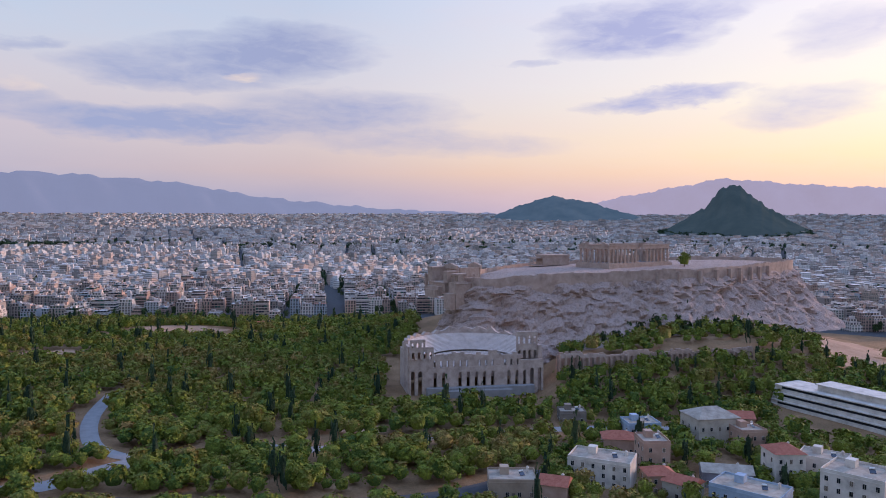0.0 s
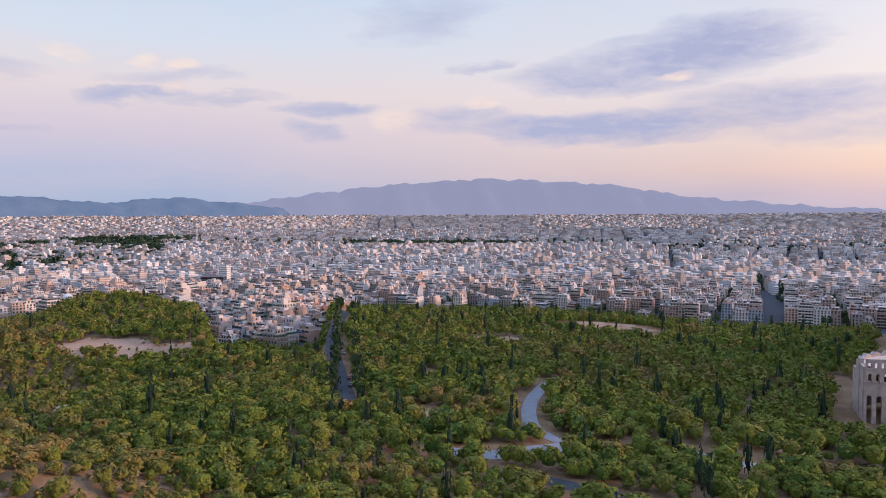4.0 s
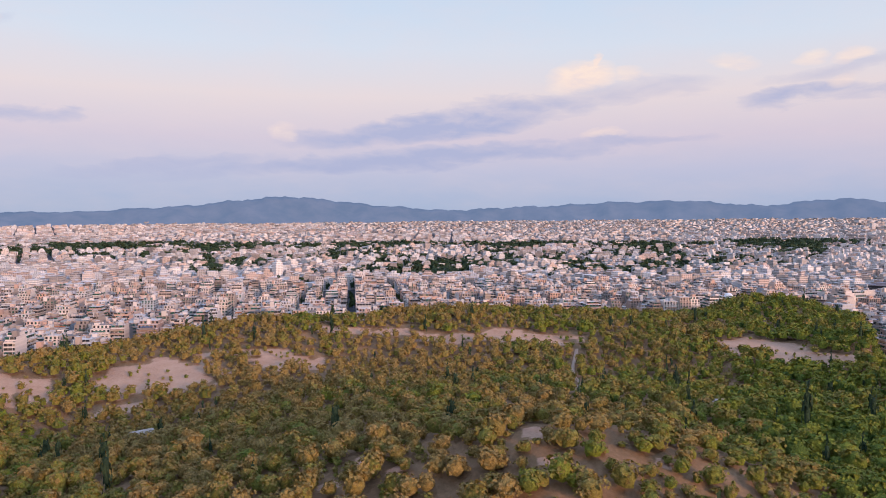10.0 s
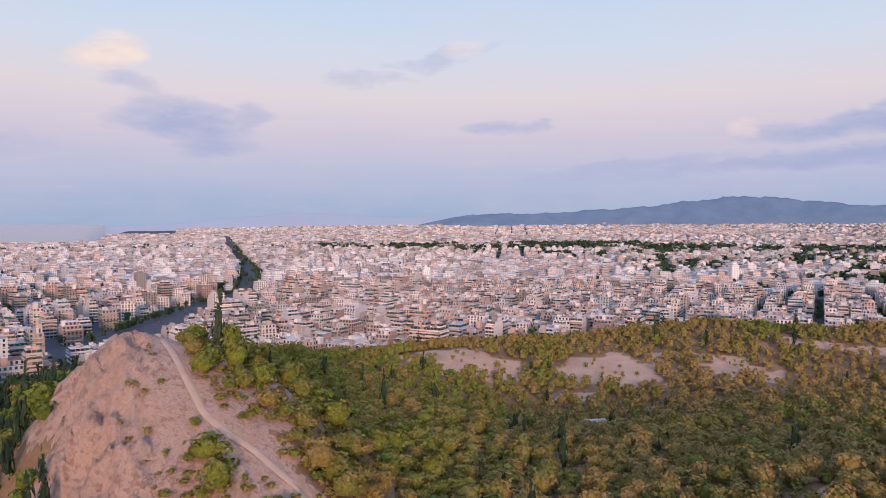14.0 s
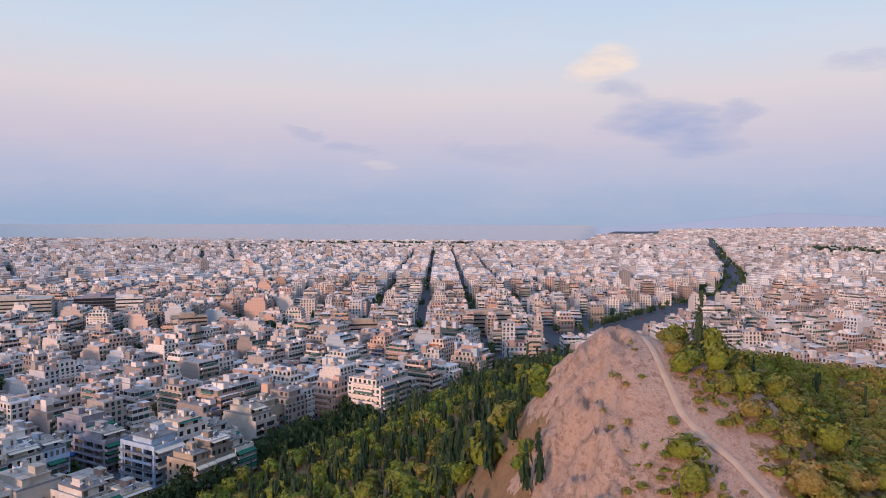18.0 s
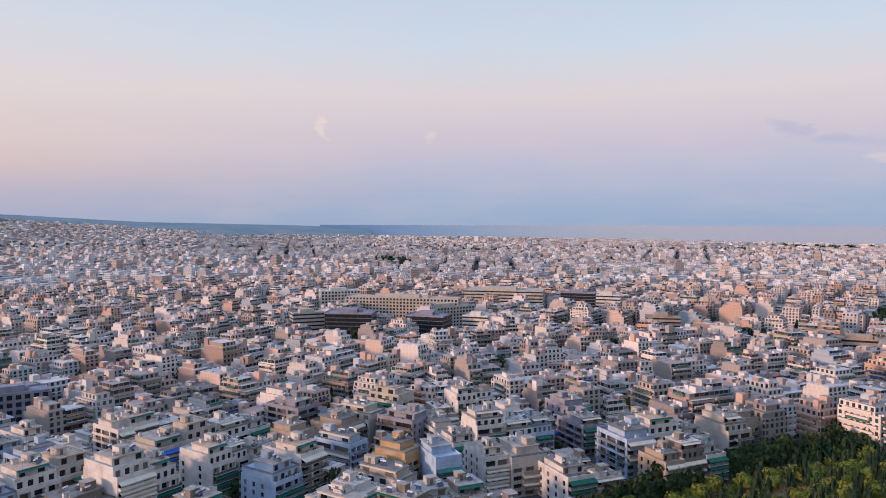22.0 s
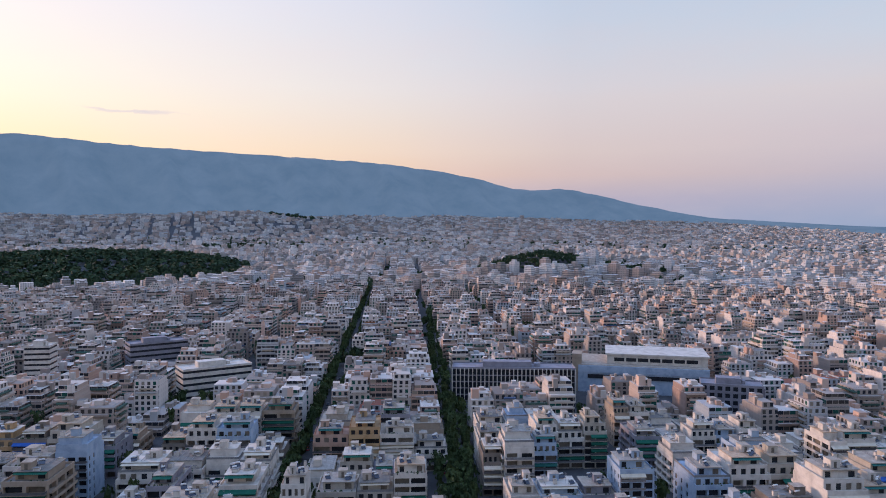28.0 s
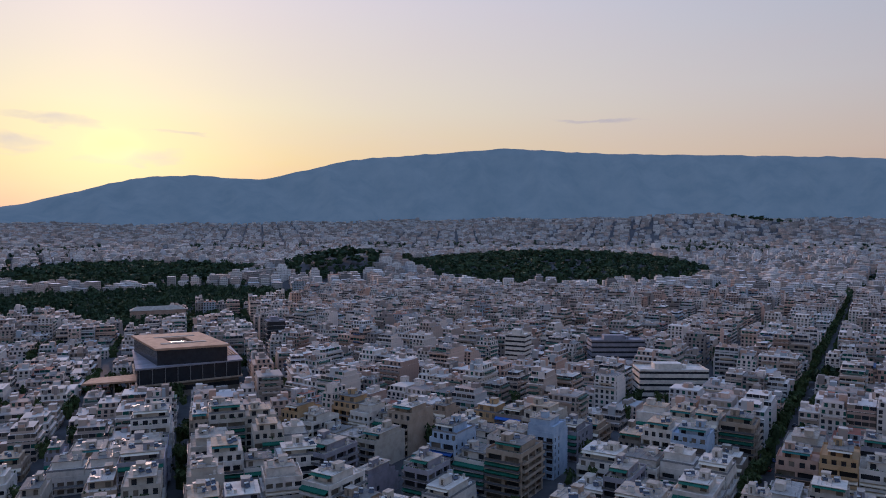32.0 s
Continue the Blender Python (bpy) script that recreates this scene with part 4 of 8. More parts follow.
def make_near_city(keep=228):
    """Plots from 225 to 1150 m; returns the nearest ones, builds the rest as one mass of houses."""
    o, rs = near_lots(4)
    x, y, hx, hy, ang, r, az, row = o
    n = len(x)
    z = height(x, y)
    base = 5 + np.round(0.9 * fbm(x, y, 210, 17))
    floors = np.clip(base + rs.choice([-3, -2, -1, 0, 0, 0, 0, 1, 1, 2], n), 2, 8).astype(int)
    floors = np.where(old_town(az, r), rs.choice([1, 2, 3, 4], n, p=[0.12, 0.43, 0.35, 0.1]), floors)
    floors = np.where((az > 0) & (r < 500), rs.choice([2, 3, 4], n, p=[0.4, 0.4, 0.2]), floors)
    hgt = floors * 3.05 + 0.6
    tone = rs.uniform(0, 1, n)
    far = np.arange(n) >= keep
    mats = [M["facade"], M["roof"]]
    k = far
    X, Y, HX, HY, A, Z, HG, T, FL, RW = (q[k] for q in (x, y, hx, hy, ang, z, hgt, tone, floors, row))
    m = len(X)
    s0 = np.where(RW > 0, -1, 1) * HY
    parts = [(X, Y, Z - 4, Z + HG - 3.05, HX, HY, A, T), (X - np.sin(A) * s0 * 0.1, Y + np.cos(A) * s0 * 0.1, Z + HG - 3.05, Z + HG, HX * 0.98, HY * 0.84, A, T)]
    # penthouse set back, stair house, tank
    d = s0 * 0.2
    pen = np.where(rs.uniform(0, 1, m) < 0.5, 1.0, 0.0)
    parts.append((X - np.sin(A) * d, Y + np.cos(A) * d, Z + HG, Z + HG + 0.15 + 2.65 * pen, HX * rs.uniform(0.6, 0.95, m), HY * 0.6, A, T))
    for w, hh in ((1.8, 5.4), (1.3, 4.4), (0.8, 4.2), (0.6, 3.9), (0.6, 1.6), (1.0, 2.2)):
        ox, oy = rs.uniform(-0.75, 0.75, m) * HX, rs.uniform(-0.7, 0.7, m) * HY
        parts.append((X + ox * np.cos(A) - oy * np.sin(A), Y + ox * np.sin(A) + oy * np.cos(A), Z + HG, Z + HG + (hh - np.minimum(2.6, hh * 0.5) * (1 - pen)) * rs.uniform(0.8, 1.1, m), np.full(m, w), np.full(m, w * 1.2), A, rs.uniform(0, 1, m)))
    cols = [np.concatenate(q) for q in zip(*parts)]
    side = np.ones((len(cols[0]), 5))
    side[m * 3:] = 0
    # party walls are blank, corner houses open to two streets
    away = np.stack([np.sin(A) * X - np.cos(A) * Y, np.cos(A) * X + np.sin(A) * Y], 0) < 0
    corner = rs.uniform(0, 1, m) < 0.5
    plus, minus = np.tile(corner & away[1], 3), np.tile(corner & ~away[1], 3)
    side[:m * 3, 1] = np.where(plus, 1, 0.1)
    side[:m * 3, 3] = np.where(minus, 1, 0.1)
    me = boxes("city_houses", *cols, mats, side=side)
    tagged(link("city_houses", me, None, mats), "pale flat-roofed apartment houses packed along narrow streets", "buildings", kind="stuff")
    # balcony slabs and fronts on the street sides of those nearer than 700 m
    sl = []
    for fl in range(1, 8):
        for sd in (1, -1):
            q = (FL > fl) & (np.hypot(X, Y) < 820) & (rs.uniform(0, 1, m) < (0.85 if sd > 0 else 0.25))
            s = np.where(RW[q] > 0, 1, -1) * sd
            d = HY[q] + 0.6
            sl.append((X[q] - np.sin(A[q]) * d * s, Y[q] + np.cos(A[q]) * d * s, Z[q] + fl * 3.05 - 0.1, Z[q] + fl * 3.05 + 0.95, HX[q] * rs.uniform(0.55, 0.97, q.sum()), np.full(q.sum(), 0.62), A[q], np.mod(T[q] + rs.choice([0, 0, 0.31], q.sum()), 1)))
        q = corner & (FL > fl) & (np.hypot(X, Y) < 820)
        s = np.where(away[1][q], 1, -1)
        d = HX[q] + 0.6
        sl.append((X[q] + np.cos(A[q]) * d * s, Y[q] + np.sin(A[q]) * d * s, Z[q] + fl * 3.05 - 0.1, Z[q] + fl * 3.05 + 0.95, np.full(q.sum(), 0.62), HY[q] * rs.uniform(0.5, 0.97, q.sum()), A[q], T[q]))
    cols = [np.concatenate(q) for q in zip(*sl)]
    # awnings hang over part of them
    q = rs.uniform(0, 1, len(cols[0])) < 0.42
    a = [c[q] for c in cols]
    AWNINGS.extend([a[0], a[1], a[2] + 1.9, a[2] + 2.75, np.where(a[4] > 0.7, a[4] * rs.uniform(0.5, 0.98, q.sum()), 0.75), np.where(a[5] > 0.7, a[5] * rs.uniform(0.5, 0.98, q.sum()), 0.75), a[6], a[7]])
    me = boxes("balcony_rows", *cols, mats, side=np.zeros((len(cols[0]), 5)))
    tagged(link("balcony_rows", me, None, mats), "plastered balcony fronts along the apartment houses", "balconies", kind="stuff")
    near = ~far
    return [dict(x=x[i], y=y[i], z=z[i], hx=hx[i], hy=hy[i], ang=ang[i], floors=int(floors[i]), tone=tone[i], row=row[i], r=r[i], az=az[i]) for i in np.nonzero(near)[0]]


AWNINGS = []
make_far_city()
NEAR = make_near_city()

# ---------------- trees ----------------


def clump(rs, sub):
    """One leafy clump about 1 m across: a lumpy closed cap without an underside."""
    g = np.linspace(-1, 1, sub + 1)
    V, Fc = [], []
    for ax, sg in ((0, 1), (0, -1), (1, 1), (1, -1), (2, 1)):
        a, b = np.meshgrid(g, g, indexing="ij")
        p = np.empty((sub + 1, sub + 1, 3))
        p[..., ax] = sg
        p[..., (ax + 1) % 3], p[..., (ax + 2) % 3] = a, b
        i = np.arange((sub + 1) ** 2).reshape(sub + 1, sub + 1) + len(V) * (sub + 1) ** 2
        q = np.stack([i[:-1, :-1], i[1:, :-1], i[1:, 1:], i[:-1, 1:]], -1).reshape(-1, 4)
        Fc.append(q if sg > 0 else q[:, ::-1])
        V.append(p.reshape(-1, 3))
    V, Fc = np.concatenate(V), np.concatenate(Fc)
    key = np.round(V * 64).astype(int)
    _, first, inv = np.unique(key, axis=0, return_index=True, return_inverse=True)
    V, Fc = V[first], np.ravel(inv)[Fc]
    V = V / np.linalg.norm(V, axis=1)[:, None]
    return V * rs.uniform(0.78, 1.16, (len(V), 1)) * 0.5, Fc


def crown_template(rs, n, kind, sub, leaves, leaf):
    """A crown about 1 m wide and high on z = 0: a lumpy core and n leafy boughs of loose tufts. Corners, faces, smooth flags, tone shifts."""
    lobes = []
    if kind == "cypress":
        for i in range(n + 2):
            t = (i + 0.5) / (n + 2)
            lobes.append((np.array([*rs.uniform(-0.04, 0.04, 2), 0.03 + 0.95 * t]), np.array([0.5, 0.5, 0.0]) * math.sin(math.pi * (0.16 + 0.8 * t)) ** 0.8 + (0, 0, 0.75 / (n + 2))))
        core = np.array([0.62, 0.62, 0.95])
    else:
        lobes.append((np.array([0, 0, 0.52]), np.array([0.36, 0.36, 0.4])))
        for i in range(n + 3):
            a, e = i * 2.4 + rs.uniform(-0.5, 0.5), rs.uniform(-0.25, 1.15)
            lobes.append((np.array([0.33 * math.cos(a) * math.cos(e), 0.33 * math.sin(a) * math.cos(e), 0.45 + 0.34 * math.sin(e)]), np.array([1, 1, 0.8]) * rs.uniform(0.16, 0.27)))
        core = np.array([0.7, 0.7, 0.72])
    v, f = clump(rs, sub)
    # the core's lower tone paints in the shade inside the crown
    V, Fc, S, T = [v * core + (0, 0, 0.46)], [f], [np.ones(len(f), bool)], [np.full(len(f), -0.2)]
    if leaves:
        area = np.array([l[1][0] ** 2 for l in lobes])
        which = rs.choice(len(lobes), leaves, p=area / area.sum())
        d = rs.normal(0, 1, (leaves, 3))
        d[:, 2] = np.where(d[:, 2] < -0.5, -d[:, 2], d[:, 2])
        d /= np.linalg.norm(d, axis=1)[:, None]
        c = np.array([l[0] for l in lobes])[which] + d * np.array([l[1] for l in lobes])[which]
        nr = d + rs.normal(0, 0.22, d.shape) + (0, 0, 0.1)
        nr /= np.linalg.norm(nr, axis=1)[:, None]
        q = tufts(c, nr, leaf * rs.uniform(0.55, 1.35, leaves), rs).reshape(-1, 3)
        V.append(q)
        Fc.append(np.arange(len(q)).reshape(-1, 4) + len(v))
        S.append(np.zeros(leaves, bool))
        T.append(rs.uniform(-0.1, 0.1, len(lobes))[which] + rs.uniform(-0.08, 0.1, leaves))
    return np.concatenate(V), np.concatenate(Fc), np.concatenate(S), np.concatenate(T)


def tufts(c, nr, s, rs):
    """Bent four-cornered tufts at the centres."""
    t = np.cross(nr, rs.normal(0, 1, nr.shape))
    t /= np.linalg.norm(t, axis=1)[:, None]
    b = np.cross(nr, t)
    s = s[:, None]
    j = rs.uniform(0.7, 1.2, (4, len(c), 1))
    v = np.stack([c - t * s * j[0] - nr * s * 0.35, c - b * s * j[1], c + t * s * j[2] - nr * s * 0.35, c + b * s * j[3]], 1)
    return v


def trunk_quads(h, r0, r1, sides=5):
    a = np.linspace(0, 2 * math.pi, sides, endpoint=False)
    lo = np.stack([r0 * np.cos(a), r0 * np.sin(a), np.zeros(sides)], -1)
    hi = np.stack([r1 * np.cos(a), r1 * np.sin(a), np.full(sides, h)], -1)
    v = np.concatenate([lo, hi])
    f = [[i, (i + 1) % sides, sides + (i + 1) % sides, sides + i] for i in range(sides)]
    return v, np.array(f)


def woods(name, label, x, y, w, h, kind, n, mat, seed, variants=6, tone=None, sub=2, leaves=0, leaf=0.06):
    """One mass of trees: every crown is a heap of leafy clumps and tufts."""
    if len(x) == 0:
        return
    rs = np.random.RandomState(seed)
    z = height(x, y)
    tone = rs.uniform(0, 1, len(x)) if tone is None else tone
    which = rs.randint(0, variants, len(x))
    a = rs.uniform(0, 6.283, len(x))
    V, Fc, S, T = [], [], [], []
    count = 0
    for k in range(variants):
        q = which == k
        m = int(q.sum())
        v, f, s, t = crown_template(rs, n, kind, sub, leaves, leaf)
        ca, sa = np.cos(a[q])[:, None], np.sin(a[q])[:, None]
        ww, hh = w[q][:, None], h[q][:, None]
        V.append(np.stack([(v[None, :, 0] * ca - v[None, :, 1] * sa) * ww + x[q][:, None], (v[None, :, 0] * sa + v[None, :, 1] * ca) * ww + y[q][:, None], v[None, :, 2] * hh + z[q][:, None]], -1).reshape(-1, 3))
        Fc.append((f[None] + (np.arange(m) * len(v))[:, None, None]).reshape(-1, 4) + count)
        count += m * len(v)
        S.append(np.tile(s, m))
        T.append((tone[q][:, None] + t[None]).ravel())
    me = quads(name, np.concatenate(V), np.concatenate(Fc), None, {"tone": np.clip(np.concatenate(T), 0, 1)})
    me.polygons.foreach_set("use_smooth", np.concatenate(S))
    tagged(link(name, me, None, [mat]), label, "trees", kind="stuff")


def scatter(r0, r1, step, seed, az0=-325, az1=35):
    rs = np.random.RandomState(seed)
    g = np.arange(-r1, r1, step)
    x, y = np.meshgrid(g, g)
    x, y = (x + rs.uniform(-0.45, 0.45, x.shape) * step).ravel(), (y + rs.uniform(-0.45, 0.45, y.shape) * step).ravel()
    r, az = polar(x, y)
    k = (r > r0) & (r < r1) & (az > az0) & (az < az1)
    return x[k], y[k], r[k], az[k], rs


def wooded(x, y, r, az):
    edge = np.interp(az, EDGE_AZ, EDGE_R)
    k = (r < edge) & ~bare(x, y) & ~on_road(x, y)
    k &= np.exp(-(((az + 140.2) / 4.6) ** 4) - ((r - 143) / 42) ** 4) < 0.4
    k &= ~((az > -4.6) & (az < 9.4) & (r > 350) & (r < 452))
    stoa = 387 + (az - 9) * 4.4
    k &= ~((az > 9) & (az < 24) & (r > stoa) & (r < stoa + 22 + 10 * fbm(x, y, 60, 81)))
    k &= ~((az > 4) & (az < 27) & (r > stoa + 10) & (np.sin(x * 9.1 + y * 17.7) < -0.1))
    k &= ~((az > -2) & (r > 462 + np.clip(az - 2, 0, 24) * 4.2))
    yard = (az > 8) & (r < 345 + np.clip(az - 20, 0, 12) * 6)
    k &= ~(yard & (np.sin(x * 12.9 + y * 7.3) < -0.8))
    for q in HOUSES:
        c = at(q[0], q[1])
        k &= np.hypot(x - c.x, y - c.y) > max(q[2], q[3]) * 0.62 + 1
    c = at(30, 392)
    k &= np.hypot(x - c.x, y - c.y) > 36
    return k


# roads through the park: half width, then azimuth and range of points
ROADS = [("promenade", "paving", 3.3, [(-24.5, 385), (-25.8, 345), (-26.1, 312), (-25.4, 288), (-22.6, 273), (-18.7, 278), (-14.6, 284), (-9.9, 279), (-4.1, 292), (0.8, 307), (5.3, 314), (9.7, 325), (14, 336), (20, 350)]),
         ("promenade", "paving", 4.6, [(-23, 270), (-26.2, 261), (-29.3, 255), (-33, 259)]),
         ("street", "street", 4.5, [(-40.2, 320), (-41, 380), (-41.6, 500), (-40.6, 640), (-40.5, 800)]),
         ("path", "path", 0.8, [(-138.7, 174), (-137.8, 164), (-136.4, 152), (-135.3, 145), (-134.6, 142), (-132.9, 139), (-130.7, 136), (-127, 128)]),
         ("path", "path", 1.1, [(-71.0, 345), (-71.5, 378), (-71.0, 415), (-71.6, 450), (-71.3, 490)]),
         ("path", "path", 1.6, [(-86, 575), (-92, 580), (-98, 560), (-104, 520)]),
         ("path", "paving", 1.9, [(-96.3, 246), (-95.1, 263), (-93.4, 280)]),
         ("path", "paving", 2.0, [(-90, 212), (-88.3, 231), (-87.4, 252)]),
         ("street", "street", 3.5, [(-28, 240), (-23, 231), (-19.9, 227), (-16.4, 225), (-8, 228), (2, 242), (8, 268)])]


def on_road(x, y):
    t = np.zeros(np.shape(x), bool)
    for _, _, hw, pts in ROADS:
        for a, b in zip(pts, pts[1:]):
            p, q = at(*a), at(*b)
            d = q - p
            l2 = d.x ** 2 + d.y ** 2
            s = np.clip(((x - p.x) * d.x + (y - p.y) * d.y) / l2, 0, 1)
            t = t | (np.hypot(x - p.x - s * d.x, y - p.y - s * d.y) < hw + (3.4 if hw > 3 else 2.2))
    return t


def make_roads():
    for name, mat, hw, pts in ROADS:
        P = [at(*p) for p in pts]
        line = []
        for i in range(len(P) - 1):
            p0, p1, p2, p3 = P[max(i - 1, 0)], P[i], P[i + 1], P[min(i + 2, len(P) - 1)]
            for s in np.linspace(0, 1, 10, endpoint=False):
                line.append(0.5 * (2 * p1 + (p2 - p0) * s + (2 * p0 - 5 * p1 + 4 * p2 - p3) * s * s + (3 * p1 - p0 - 3 * p2 + p3) * s ** 3))
        line.append(P[-1])
        v = []
        for i, p in enumerate(line):
            d = (line[min(i + 1, len(line) - 1)] - line[max(i - 1, 0)]).normalized()
            n = Vector((-d.y, d.x, 0)) * hw
            for k in (-1, -0.33, 0.33, 1):
                q = p + n * k
                v.append((q.x, q.y, float(height(q.x, q.y)) + (0.45 if hw > 1 else 0.4) * (1 - 0.7 * abs(k))))
        i = np.arange(len(line) * 4).reshape(-1, 4)
        f = np.stack([i[:-1, :-1], i[:-1, 1:], i[1:, 1:], i[1:, :-1]], -1).reshape(-1, 4)
        lab = {"promenade": "pale paved promenade winding through the trees", "street": "asphalt street through the wooded park", "path": "trodden pale footpath on the hill"}[name]
        tagged(link(name, quads(name, v, f), None, [M[mat]]), lab, "road", kind="structure")


make_roads()


def tree_pattern(rs):
    """Meshes for one tree a metre wide and high: trunk with limbs, and the crown in three tones."""
    v, f, s, dt = crown_template(rs, 9, "round", 3, 520, 0.05)
    out = []
    tv, tf = trunk_quads(0.55, 0.045, 0.02, 6)
    V, Fc = [tv], [tf]
    for k in range(4):
        a = k * 1.57 + rs.uniform(0, 1)
        lv, lf = trunk_quads(0.36, 0.018, 0.008, 4)
        t = Euler((0.75, 0, a)).to_matrix()
        lv = np.array([t @ Vector(q) for q in lv]) + (0, 0, 0.3)
        Fc.append(lf + sum(len(q) for q in V))
        V.append(lv)
    me = quads("trunk", np.concatenate(V), np.concatenate(Fc))
    me.materials.append(M["bark"])
    out.append(me)
    for t in (0.25, 0.5, 0.8):
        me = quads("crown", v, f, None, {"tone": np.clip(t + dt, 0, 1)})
        me.polygons.foreach_set("use_smooth", s)
        me.materials.append(M["leaf"])
        out.append(me)
    return out


def make_woods():
    # near wood
    x, y, r, az, rs = scatter(120, 900, 5.8, 21)
    k = wooded(x, y, r, az)
    dry = 0.5 + 0.5 * fbm(x, y, 160, 12)
    # thinner on the dry mounds
    thin = np.exp(-(((az + 72) / 16) ** 2) - ((r - 205) / 70) ** 2) + 0.9 * np.exp(-(((az + 89) / 9) ** 4) - ((r - 440) / 60) ** 4) + 0.4 * np.exp(-(((az + 132) / 9) ** 2) - ((r - 150) / 60) ** 2)
    k &= rs.uniform(0, 1, x.size) > 0.03 + 0.22 * np.clip(thin, 0, 1)
    x, y, r, az, dry, thin = x[k], y[k], r[k], az[k], dry[k], np.clip(thin[k], 0, 1)
    n = len(x)
    brown = 0.56 * np.exp(-(((az + 94) / 32) ** 2)) + 0.22 * np.exp(-(((az + 18) / 14) ** 2) - ((r - 430) / 120) ** 2)
    grove = np.clip(fbm(x, y, 75, 51) + 0.4 * fbm(x, y, 24, 52), -1, 1)
    tone = np.clip(0.12 + 0.34 * dry + rs.normal(0, 0.17, n) + 0.2 * thin + brown - 0.16 * grove, 0, 1)
    w = (4.3 + 5.0 * rs.uniform(0, 1, n) ** 1.3) * (1 - 0.12 * thin) * (1 + 0.12 * grove)
    h = w * rs.uniform(0.72, 1.05, n)
    lush = smooth((az + 66) / 10) * smooth((r - 200) / 60) + 0.25 * ((az < -142) & (az > -185))
    w, h = w * (1 + 0.22 * lush), h * (1 + 0.24 * lush)
    tone = np.clip(tone - 0.06 * lush, 0, 1)
    cyp = rs.uniform(0, 1, n) < np.where((az < -143) & (az > -170), 0.4, np.where((az > -45) & (az < 30), 0.06, 0.03)) * (1 - thin)
    # the nearest trees one by one
    seen = (r > 138) & ~cyp
    order = np.argsort(np.where(seen, r + 40 * ((az < -125) | (az > 0)), 1e9))[:150]
    single = np.zeros(n, bool)
    single[order] = True
    kinds = [tree_pattern(rs) for _ in range(10)]
    zz = height(x, y)
    used = {}
    for i in order:
        kk = min(9, int(tone[i] * 9 + rs.randint(0, 2)))
        m = Matrix.Translation((x[i], y[i], zz[i])) @ Matrix.Rotation(rs.uniform(0, 6.28), 4, "Z") @ Matrix.Diagonal((w[i], w[i], h[i], 1))
        e = new("tree")
        e.empty_display_size = 0.3
        e.matrix_basis = m
        tagged(e, ["round dark green pine tree on the hill", "olive-green round tree on dry soil", "yellowish dry olive tree on the slope"][min(2, int(tone[i] * 3))], "tree", "trees on the near slope")
        for nm, me in zip(("trunk", "crown"), (kinds[kk][0], kinds[kk][1 + min(2, int(tone[i] * 3))])):
            o = new(nm, me)
            o.parent = e
    # a lone tree on the citadel's plateau
    p = at(18.4, 592)
    e = new("tree")
    e.matrix_basis = Matrix.Translation((p.x, p.y, 72.5)) @ Matrix.Diagonal((10, 10, 13, 1))
    tagged(e, "lone dark tree on the citadel plateau", "tree")
    for nm, me in zip(("trunk", "crown"), kinds[3][:2]):
        o = new(nm, me)
        o.parent = e
    near = (r < 330) & ~single
    for nm, q, cnt, lv in (("wood_near", near & ~cyp, 6, 100), ("wood_far", ~near & ~cyp & ~single & ((r < 560) | (np.sin(x * 31.7 + y * 11.3) > -0.6)), 4, 44)):
        woods(nm, "olive and pine trees covering the hills", x[q], y[q], w[q], h[q], "round", cnt, M["leaf"], 31 + cnt, 8, tone[q], 2 if lv > 60 else 1, lv, 0.075 if lv > 60 else 0.1)
    woods("cypress_wood", "dark slender cypress trees among the pines", x[cyp], y[cyp], w[cyp] * 0.36, h[cyp] * 1.7, "cypress", 3, M["needle"], 40, 5, None, 1, 26, 0.16)
    # bushes dotted over the clearings
    x, y, r, az, rs = scatter(124, 640, 5.0, 29, -140, -15)
    k = bare(x, y) & ~on_road(x, y) & (rs.uniform(0, 1, x.size) < 0.3 + 0.3 * fbm(x, y, 40, 71))
    x, y = x[k], y[k]
    n = len(x)
    woods("clearing_bushes", "small dry bushes dotted over bare soil", x, y, rs.uniform(1.6, 4.0, n), rs.uniform(1.2, 3.2, n), "round", 1, M["leaf"], 63, 5, rs.uniform(0.25, 0.8, n), 1, 26, 0.13)
    x, y, r, az, rs = scatter(118, 178, 2.4, 33, -141, -123)
    k = ~on_road(x, y) & (rs.uniform(0, 1, x.size) < np.clip(0.42 + 0.5 * fbm(x, y, 17, 73) + 0.07 * (az + 138), 0.05, 0.85))
    x, y = x[k], y[k]
    n = len(x)
    woods("shoulder_bushes", "small dry bushes on the stony shoulder of the hill", x, y, rs.uniform(0.8, 3.2, n), rs.uniform(0.7, 2.4, n), "round", 1, M["leaf"], 65, 5, np.clip(rs.normal(0.55, 0.2, n), 0, 1), 1, 30, 0.13)
    # low scrub and small olives between the trees of the near slopes
    x, y, r, az, rs = scatter(120, 330, 3.5, 27, -138, -38)
    k = wooded(x, y, r, az) & (rs.uniform(0, 1, x.size) < 0.42 + 0.3 * fbm(x, y, 45, 33))
    x, y, r, az = x[k], y[k], r[k], az[k]
    n = len(x)
    dry = 0.5 + 0.5 * fbm(x, y, 90, 14)
    tone = np.clip(0.34 + 0.25 * dry + rs.normal(0, 0.16, n) + 0.34 * np.exp(-(((az + 80) / 24) ** 2)), 0, 1)
    woods("scrub", "low brownish olive scrub on the dry slopes", x, y, rs.uniform(1.6, 4.4, n), rs.uniform(1.2, 3.6, n), "round", 2, M["leaf"], 61, 8, tone, 1, 30, 0.13)
